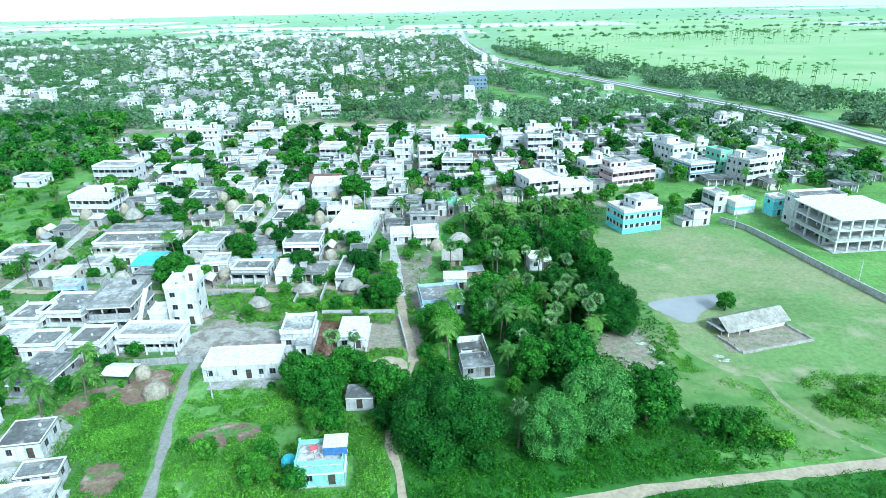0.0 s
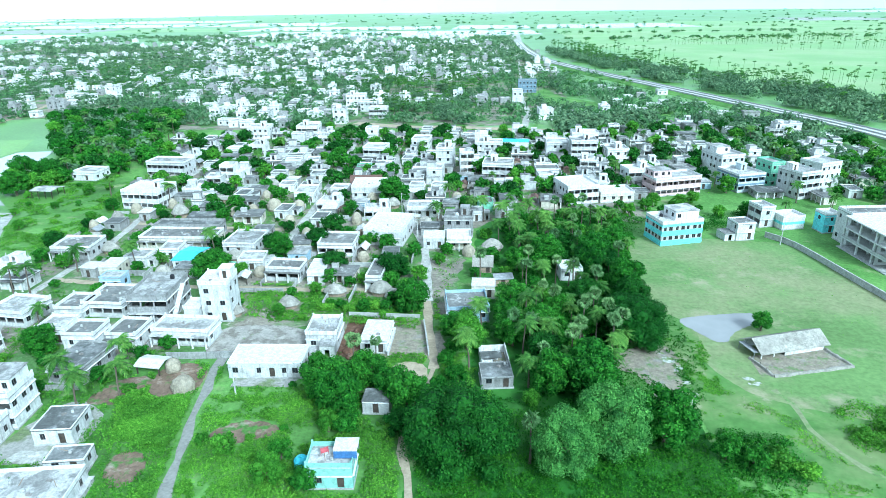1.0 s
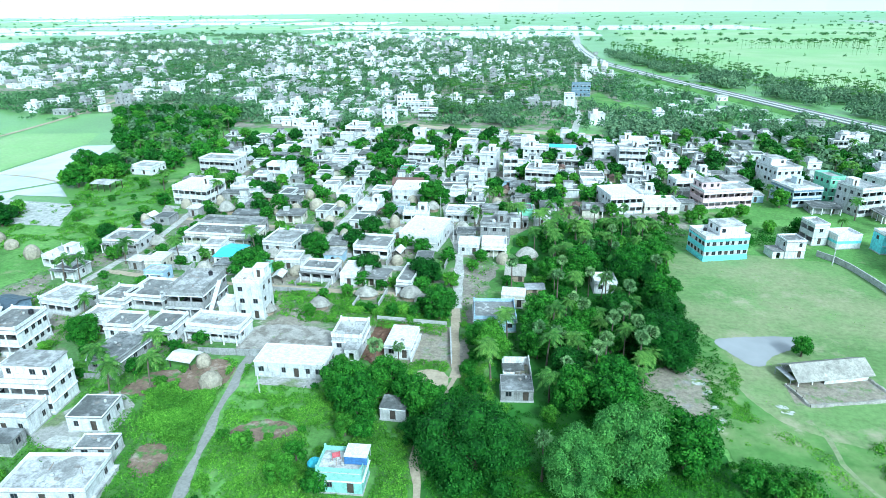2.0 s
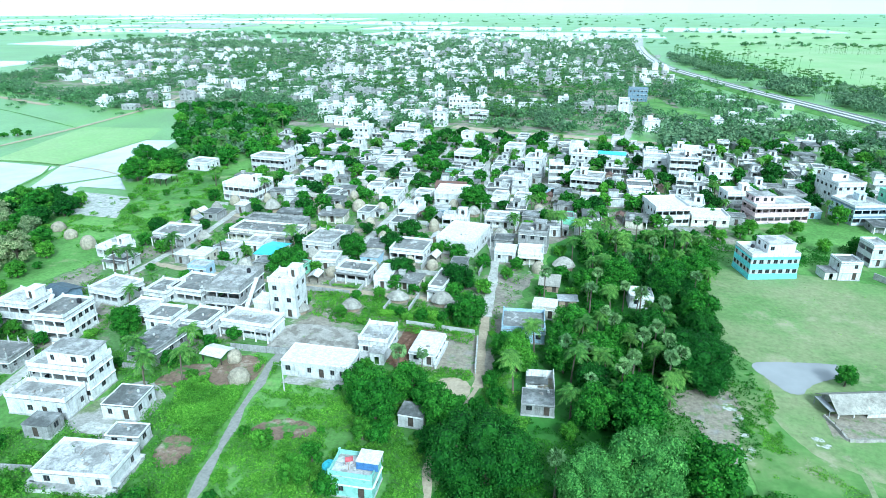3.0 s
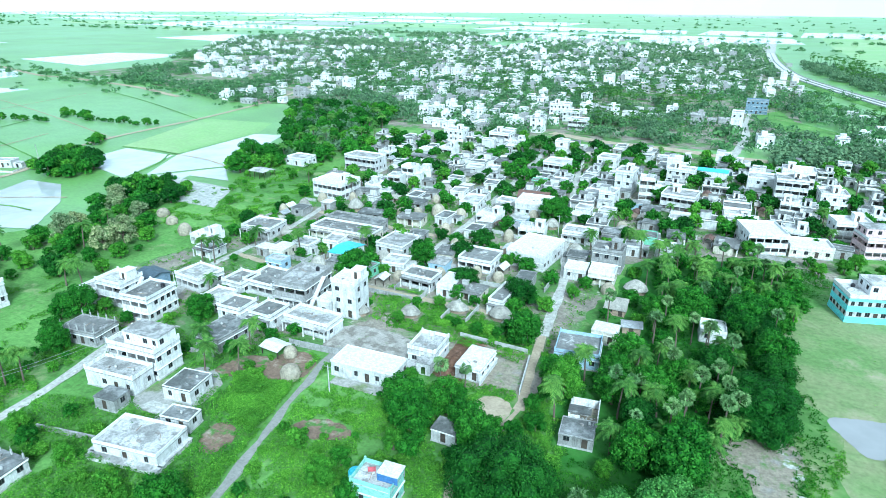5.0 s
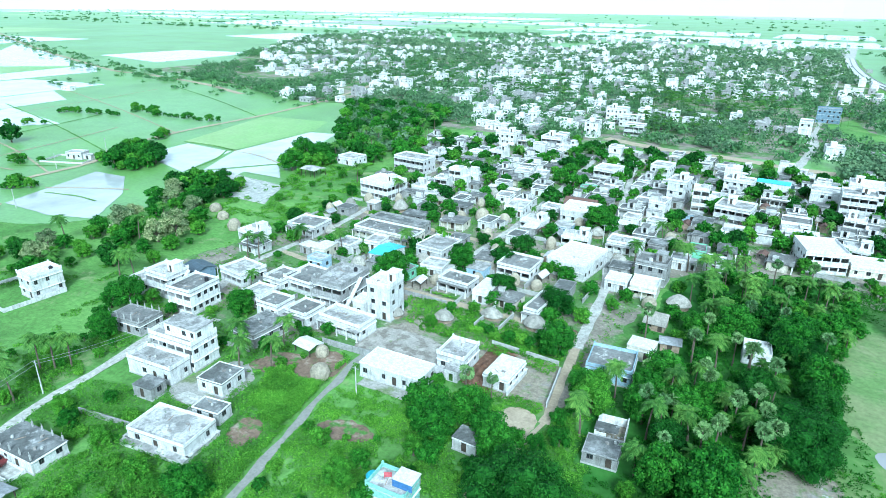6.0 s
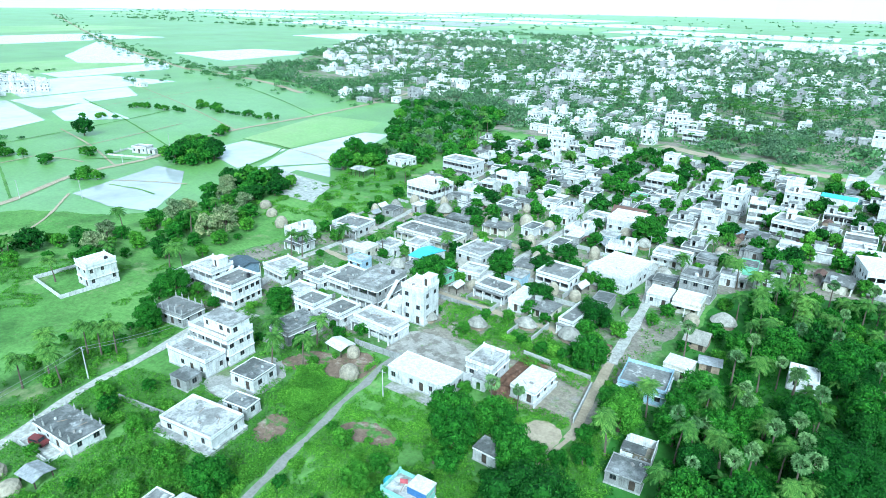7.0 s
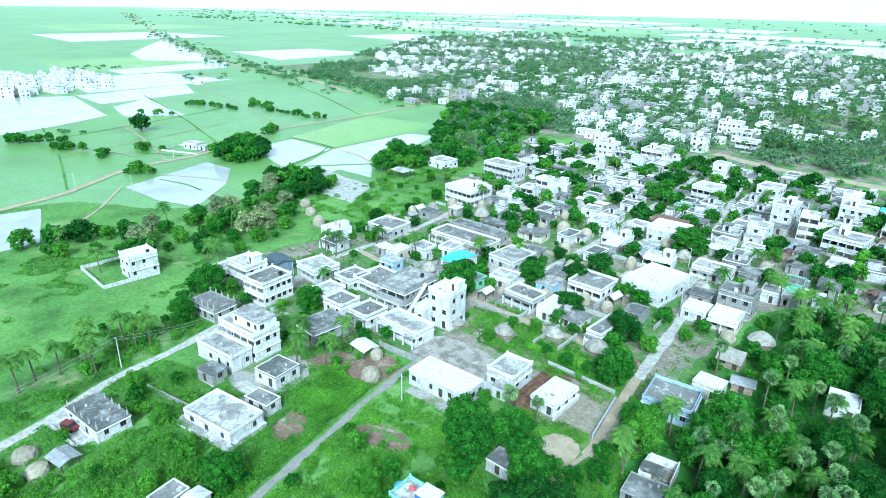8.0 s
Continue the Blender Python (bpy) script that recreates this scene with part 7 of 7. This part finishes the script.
while len(palms) < 420:
    y = r5.uniform(330, 1100)
    x = highway_x(y) + 45 + abs(r5.gauss(0, 55)) + (y < 700) * 20
    if noise.noise((x * 0.02, y * 0.01, 6.1)) > -0.1 and x < 0.75 * y:
        palms.append((x, y, r5.uniform(8, 13)))
for row in range(7):
    y0, x0 = r5.uniform(520, 1300), r5.uniform(0.25, 0.5)
    for k in range(34):
        palms.append((x0 * y0 + k * r5.uniform(5, 7), y0 + 0.12 * k * 6 + r5.gauss(0, 5), r5.uniform(8, 13)))
for k in range(130):
    x, y = r5.uniform(-85, -8), r5.uniform(400, 600)
    if clear(x, y, 0.8, 0):
        palms.append((x, y, r5.uniform(7.5, 11)))
while len(palms) < 1300:
    x, y = r5.uniform(-480, 160), 520 + 560 * r5.random() ** 1.5
    if inside_poly(x, y, TOWN_PLOT) and x < highway_x(y) - 30 and clear(x, y, 0.8, 0):
        palms.append((x, y, r5.uniform(7.5, 12)))
far_palms("far_palms", "coconut and palmyra palms of the distant town and paddies", palms, 12)
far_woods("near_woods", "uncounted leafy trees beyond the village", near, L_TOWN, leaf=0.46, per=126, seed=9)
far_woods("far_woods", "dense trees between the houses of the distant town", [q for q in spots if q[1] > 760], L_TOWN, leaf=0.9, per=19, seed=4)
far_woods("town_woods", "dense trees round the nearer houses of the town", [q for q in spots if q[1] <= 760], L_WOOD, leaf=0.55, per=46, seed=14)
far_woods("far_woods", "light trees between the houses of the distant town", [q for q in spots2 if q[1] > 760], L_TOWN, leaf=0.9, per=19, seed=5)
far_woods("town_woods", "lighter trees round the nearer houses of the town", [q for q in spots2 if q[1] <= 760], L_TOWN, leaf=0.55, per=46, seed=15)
spots = []
for i in range(420):
    t = rnd.random()
    band = rnd.choice(((-414, 402, -742, 469), (-742, 469, -1408, 694), (-1408, 694, -3000, 1300), (-330, 420, -640, 470), (-420, 470, -240, 640)))
    spots.append((band[0] + (band[2] - band[0]) * t + rnd.gauss(0, 14), band[1] + (band[3] - band[1]) * t + rnd.gauss(0, 12), rnd.uniform(2, 4.5), rnd.uniform(2.5, 6)))
for i in range(1500):
    y = 1300 * (1 + 2.4 * rnd.random() ** 2)
    x = rnd.uniform(-1.9 * y, 1.2 * y)
    row = round(y / 260) * 260
    if noise.noise((x * 0.002, row * 0.01, 1.3)) > 0.05:
        y = row + rnd.gauss(0, 18)
    spots.append((x, y, rnd.uniform(4, 8), rnd.uniform(5, 9)))
for i in range(900):
    x = -262 - 560 * rnd.random()
    y = rnd.uniform(60, 420)
    if noise.noise((x * 0.014, y * 0.014, 4.2)) > 0.42:
        spots.append((x, y, rnd.uniform(1.5, 3.5), rnd.uniform(1.5, 4)))
for i in range(160):
    y = 430 * 1.28 ** rnd.randint(0, 7) + rnd.gauss(0, 4)
    x = highway_x(y) + 60 + 0.9 * y * rnd.random()
    if noise.noise((x * 0.008, y * 0.003, 9.1)) > -0.02:
        spots.append((x, y + 0.12 * x, rnd.uniform(1.2, 2.8), rnd.uniform(4, 9)))
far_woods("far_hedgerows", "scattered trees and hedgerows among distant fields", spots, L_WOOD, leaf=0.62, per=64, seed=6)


def scrub(name, label, poly, count, size, height, mat, seed, per=6, thin=-0.25, swell=0.16):
    """Low growth: leaf sprays gathered into uneven mounds, thinning out where the noise falls below thin."""
    rng = np.random.default_rng(seed)
    xs, ys = [p[0] for p in poly], [p[1] for p in poly]
    pts, lift = [], []
    while len(pts) < count:
        x, y = rng.uniform(min(xs), max(xs)), rng.uniform(min(ys), max(ys))
        count -= 0.02
        k = noise.noise((x * swell, y * swell, seed)) + 0.5 * noise.noise((x * swell * 2.7, y * swell * 2.7, seed + 3))
        if k > thin and inside_poly(x, y, poly) and clear(x, y, 0.6, 0) and not bare(x, y):
            pts.append((x, y))
            lift.append(min(1.0, 0.25 + (k - thin)))
    P = np.array(pts)
    n = len(P)
    hh = height * 1.5 * np.array(lift)[:, None]
    c = np.concatenate([np.repeat(P[:, None], per, 1) + rng.normal(size=(n, per, 2)) * size * 1.3, (hh * (0.35 + 0.65 * rng.random((n, per)) ** 0.6))[..., None]], 2).reshape(-1, 3)
    nrm = rng.normal(size=(n * per, 3)) * 0.5 + np.array((0, 0, 1.0))
    return tagged(new(name, quads_mesh(name, leaf_quads(rng, c, nrm, rng.uniform(0.5, 1.3, n * per) * size), mat)), label, "scrub", kind="stuff")


def thicket(name, label, poly, count, mat, seed, size=(0.5, 1.3), per=46, leaf=0.17):
    """Waist- to head-high bushes grown together: domes of leaf sprays."""
    rng = np.random.default_rng(seed)
    xs, ys = [p[0] for p in poly], [p[1] for p in poly]
    pts = []
    while len(pts) < count:
        x, y = rng.uniform(min(xs), max(xs)), rng.uniform(min(ys), max(ys))
        count -= 0.02
        if inside_poly(x, y, poly) and noise.noise((x * 0.13, y * 0.13, seed)) > -0.2 and clear(x, y, 0.9, 0) and not bare(x, y):
            pts.append((x, y))
    P = np.array(pts)
    n = len(P)
    R = rng.uniform(*size, n)[:, None, None]
    d = rng.normal(size=(n, per, 3))
    d[..., 2] = np.abs(d[..., 2])
    d /= np.linalg.norm(d, axis=2, keepdims=True)
    c = np.concatenate([P, np.zeros((n, 1))], 1)[:, None] + d * R * np.array((1, 1, 1.05)) * rng.uniform(0.75, 1.1, (n, per, 1))
    q = leaf_quads(rng, c.reshape(-1, 3), d.reshape(-1, 3) + rng.normal(size=(n * per, 3)) * 0.45, rng.uniform(0.7, 1.3, n * per) * leaf)
    return tagged(new(name, quads_mesh(name, q, mat)), label, "bushes", kind="stuff")


thicket("thicket", "bright green bushes grown over the plot beside the lane", [(-61, 84), (-51.5, 84), (-53, 98), (-60, 98), (-66, 95)], 230, L_SCRUB, 31)
thicket("thicket", "bright green bushes below the large white house", [(-90, 20), (-46, 20), (-49, 80), (-52, 72), (-54, 64), (-72, 62), (-74, 40), (-90, 40)], 520, L_SCRUB, 32)
thicket("thicket", "green bushes in the meadow round the teal house", [(-48, 56), (-8, 56), (-11, 96), (-30, 98), (-48, 97)], 330, L_SCRUB, 33, (0.4, 1.0))
thicket("thicket", "dark green bushes under the tall trees", [(-4, 62), (40, 66), (56, 82), (56, 94), (42, 95), (-4, 84)], 420, L_DEEP, 34, (0.4, 1.1))
thicket("thicket", "dark bushes at the edge of the field", [(42, 80), (56, 80), (57, 93), (46, 95)], 160, L_MID, 35, (0.7, 1.6))
thicket("thicket", "green bushes on the field's edge", [(67, 92), (80, 90), (86, 104), (69, 105)], 150, L_SCRUB, 36, (0.7, 1.5))
thicket("thicket", "green bushes in the gardens behind the hall", [(-50, 130), (-28, 134), (-9, 133), (-12, 148), (-50, 148)], 260, L_SCRUB, 37, (0.4, 0.9))
thicket("thicket", "green bushes round the western houses", [(-128, 84), (-104, 76), (-98, 60), (-108, 62), (-126, 78)], 160, L_SCRUB, 38, (0.5, 1.4))
thicket("thicket", "green bushes behind the aqua house", [(72, 200), (92, 206), (96, 222), (76, 214)], 120, L_MID, 39, (0.9, 2.0))
thicket("thicket", "green bushes along the edge of the grove", [(30, 202), (56, 199), (60, 207), (46, 222), (34, 214)], 170, L_MID, 40, (0.9, 2.2))
scrub("meadow_scrub", "waist-high green weeds and creepers", [(-62, 84), (-50, 84), (-50, 108), (-58, 112), (-72, 100), (-62, 92)], 5200, 0.17, 1.3, L_SCRUB, 1, thin=-0.45)
scrub("meadow_scrub", "waist-high green weeds and creepers", [(-112, 10), (-46, 10), (-46, 84), (-58, 84), (-64, 92), (-74, 82), (-98, 72)], 15000, 0.18, 1.2, L_SCRUB, 2, thin=-0.4)
scrub("meadow_scrub", "tall green weeds under the trees", [(-50, 56), (-8, 56), (-10, 98), (-30, 100), (-50, 100)], 11500, 0.16, 0.8, L_SCRUB, 3, thin=-0.35)
scrub("meadow_scrub", "dark green grass under the tall trees", [(-6, 56), (74, 56), (76, 77), (44, 80), (41, 98), (26, 100), (-8, 98)], 13000, 0.16, 0.8, L_DEEP, 13, thin=-0.4)
scrub("meadow_scrub", "rough green weeds beside the playing field", [(40, 78), (130, 82), (104, 104), (60, 100), (48, 112), (44, 96)], 2600, 0.12, 0.3, L_SCRUB, 4, thin=0.12)
scrub("meadow_scrub", "green weeds in gardens behind the houses", [(-62, 134), (-6, 128), (-10, 150), (-60, 152)], 3240, 0.18, 0.7, L_SCRUB, 5)
scrub("meadow_scrub", "low green growth on the grove floor", [(2, 100), (30, 100), (46, 104), (50, 128), (44, 168), (0, 172)], 4200, 0.19, 0.6, L_DEEP, 6)
scrub("meadow_scrub", "rough grass and weeds on the western meadow", [(-230, 0), (-104, 10), (-106, 90), (-150, 120), (-190, 80)], 6500, 0.2, 0.6, L_SCRUB, 7, thin=0.2, swell=0.06)
scrub("meadow_scrub", "weeds and creepers between the western houses", [(-112, 80), (-60, 96), (-60, 116), (-128, 140), (-130, 120)], 3510, 0.19, 0.8, L_SCRUB, 10)
scrub("meadow_scrub", "weeds and low bushes beside the footpath", [(-46, 98), (-30, 99), (-5, 97), (6, 98), (3, 120), (-4, 118), (-28, 118), (-30, 104), (-46, 103)], 4300, 0.17, 0.7, L_SCRUB, 11)
scrub("meadow_scrub", "rough green growth west of the village", [(-196, 176), (-140, 150), (-132, 240), (-170, 268), (-196, 250), (-178, 214)], 5200, 0.24, 0.7, L_SCRUB, 12, thin=0.05, swell=0.08)
scrub("meadow_scrub", "rough green weeds beside the rubble", [(44.5, 100), (50, 104), (52, 118), (52, 130), (44, 128), (45, 118)], 1100, 0.12, 0.3, L_SCRUB, 14, thin=0.0)
scrub("garden_weeds", "weeds between the village houses", [(-136, 110), (-60, 142), (-6, 136), (-3, 205), (24, 222), (92, 246), (60, 332), (18, 362), (-100, 368), (-172, 340), (-142, 240)], 6500, 0.28, 0.7, L_SCRUB, 8, per=5)
scrub("pasture_tufts", "low tufts of coarse grass on the grazed field", [(46, 190), (97, 189), (103, 157), (112, 118), (88, 92), (60, 98), (48, 112), (46, 165)], 260, 0.12, 0.1, L_SCRUB, 9, per=4)

for kind, t in TREES.items():
    if kind not in USED:
        for o in (*t.children, t):
            bpy.data.objects.remove(o)

# ---- poles ----
def lamp_pole(x, y, h=8.0, arm=True, lean=0.0):
    root = thing("power_pole", "pale concrete power pole with a steel crossarm", "power pole", pose(x, y, 0, 0, lean, 0), "power poles")
    part("post", Geo().tube([(0, 0, -0.2), (0, 0, h)], [0.17, 0.1], 6), M_POLE, root)
    part("crossarm", Geo().box(-0.9, -0.05, h - 0.5, 0.9, 0.05, h - 0.4).box(-0.85, -0.03, h - 0.4, -0.79, 0.03, h - 0.22).box(0.79, -0.03, h - 0.4, 0.85, 0.03, h - 0.22), M_STEEL, root)


for x, y, h in ((-44.5, 100.5, 7), (-101, 65.5, 8), (-94.5, 87, 8), (-258, 112, 8), (-238, 128, 8), (-14, 140, 7.5), (-19, 188, 7.5), (-28, 216, 7.5), (-64.5, 224, 7.5), (-120, 160, 7.5), (-110, 120, 7.5), (107, 146, 7), (94, 189, 7), (-285, 170, 8), (-300, 205, 8)):
    lamp_pole(x, y, h)


def wire(x0, y0, z0, x1, y1, z1, sag=0.6):
    pts = [(x0 + (x1 - x0) * k / 10, y0 + (y1 - y0) * k / 10, z0 + (z1 - z0) * k / 10 - sag * 4 * (k / 10) * (1 - k / 10)) for k in range(11)]
    thing("power_line", "thin sagging overhead power wire", "power line", pose(0, 0, 0), "power lines", Geo().tube(pts, [0.03] * 11, 4), M_STEEL)


for dx in (-0.8, 0.8):
    wire(-101 + dx, 65.5, 7.7, -94.5 + dx, 87, 7.7)
    wire(-101 + dx, 65.5, 7.7, -92 + dx, 30, 7.7)

# jeep in the yard of the dark-roofed house
M_JEEP = surface("dark red vehicle paint", (0.16, 0.03, 0.03), rough=0.35, speck=0.1, gloss=0.5)
M_TYRE = surface("black rubber", (0.02, 0.02, 0.02), rough=0.8)
jeep = thing("jeep", "small dark red jeep parked in a yard", "car", pose(-85.7, 49.2, 0, 0, 0, 20))
body = Geo()
prof = [(-1.8, 0.45), (1.8, 0.45), (1.85, 0.95), (0.9, 1.05), (0.55, 1.65), (-1.6, 1.7), (-1.8, 1.0)]
n = len(prof)
for s in (-0.75, 0.75):
    body.quad(*[(x, s, z) for x, z in prof])
for i in range(n):
    (x0, z0), (x1, z1) = prof[i], prof[(i + 1) % n]
    body.quad((x0, -0.75, z0), (x1, -0.75, z1), (x1, 0.75, z1), (x0, 0.75, z0))
part("body", body.weld(), M_JEEP, jeep)
for s in (-0.77, 0.77):
    part("side_window", Geo().quad((-1.4, s, 1.1), (0.6, s, 1.1), (0.45, s, 1.55), (-1.4, s, 1.58)), M_GLASS, jeep)
part("windscreen", Geo().quad((0.89, -0.65, 1.1), (0.89, 0.65, 1.1), (0.6, 0.65, 1.6), (0.6, -0.65, 1.6)), M_GLASS, jeep)
tyre = Geo().lathe([(0.15, -0.12), (0.34, -0.12), (0.36, 0), (0.34, 0.12), (0.15, 0.12)], 14).mesh("wheel", M_TYRE)
for x in (-1.15, 1.15):
    for s in (-0.72, 0.72):
        part("wheel", tyre, None, jeep, at=pose(x, s, 0.36, 90, 0, 0))

# roof clutter of the small teal house, and the bright blue tank beside it
cab = thing("roof_shelter", "white rooftop shelter with a blue tarpaulin skirt", "shelter", pose(-17.4, 80.0, 4.34, 0, 0, 4))
part("shelter_roof", Geo().box(-1.9, -1.6, 1.9, 1.9, 1.6, 2.05), ROOFS["plain"], cab)
post = Geo().box(-0.07, -0.07, 0, 0.07, 0.07, 1.9).mesh("post", M_STEEL)
for x in (-1.7, 1.7):
    for y in (-1.4, 1.4):
        part("post", post, None, cab, at=pose(x, y, 0))
part("tarpaulin", Geo().box(-1.85, -1.56, 0.5, 1.85, -1.5, 1.85), surface("blue tarpaulin", (0.10, 0.20, 0.44), rough=0.5), cab)
g = Geo().lathe([(0.0, 0), (1.25, 0), (1.3, 0.8), (1.25, 1.6), (0.9, 2.0), (0.3, 2.2), (0.28, 2.35)], 16)
thing("water_tank", "large bright blue water tank on the ground", "water tank", pose(-25.6, 81.5, 0), "", g, M_TARP)
thing("laundry", "red and white cloth drying on a roof", "cloth", pose(-20.9, 79.6, 4.34, 0, 0, 30), "", Geo().box(-0.6, -0.02, 0.5, 0.6, 0.02, 1.5).box(-0.65, -0.04, 0, -0.6, 0.04, 1.6).box(0.6, -0.04, 0, 0.65, 0.04, 1.6), surface("faded red cloth", (0.5, 0.12, 0.14)))
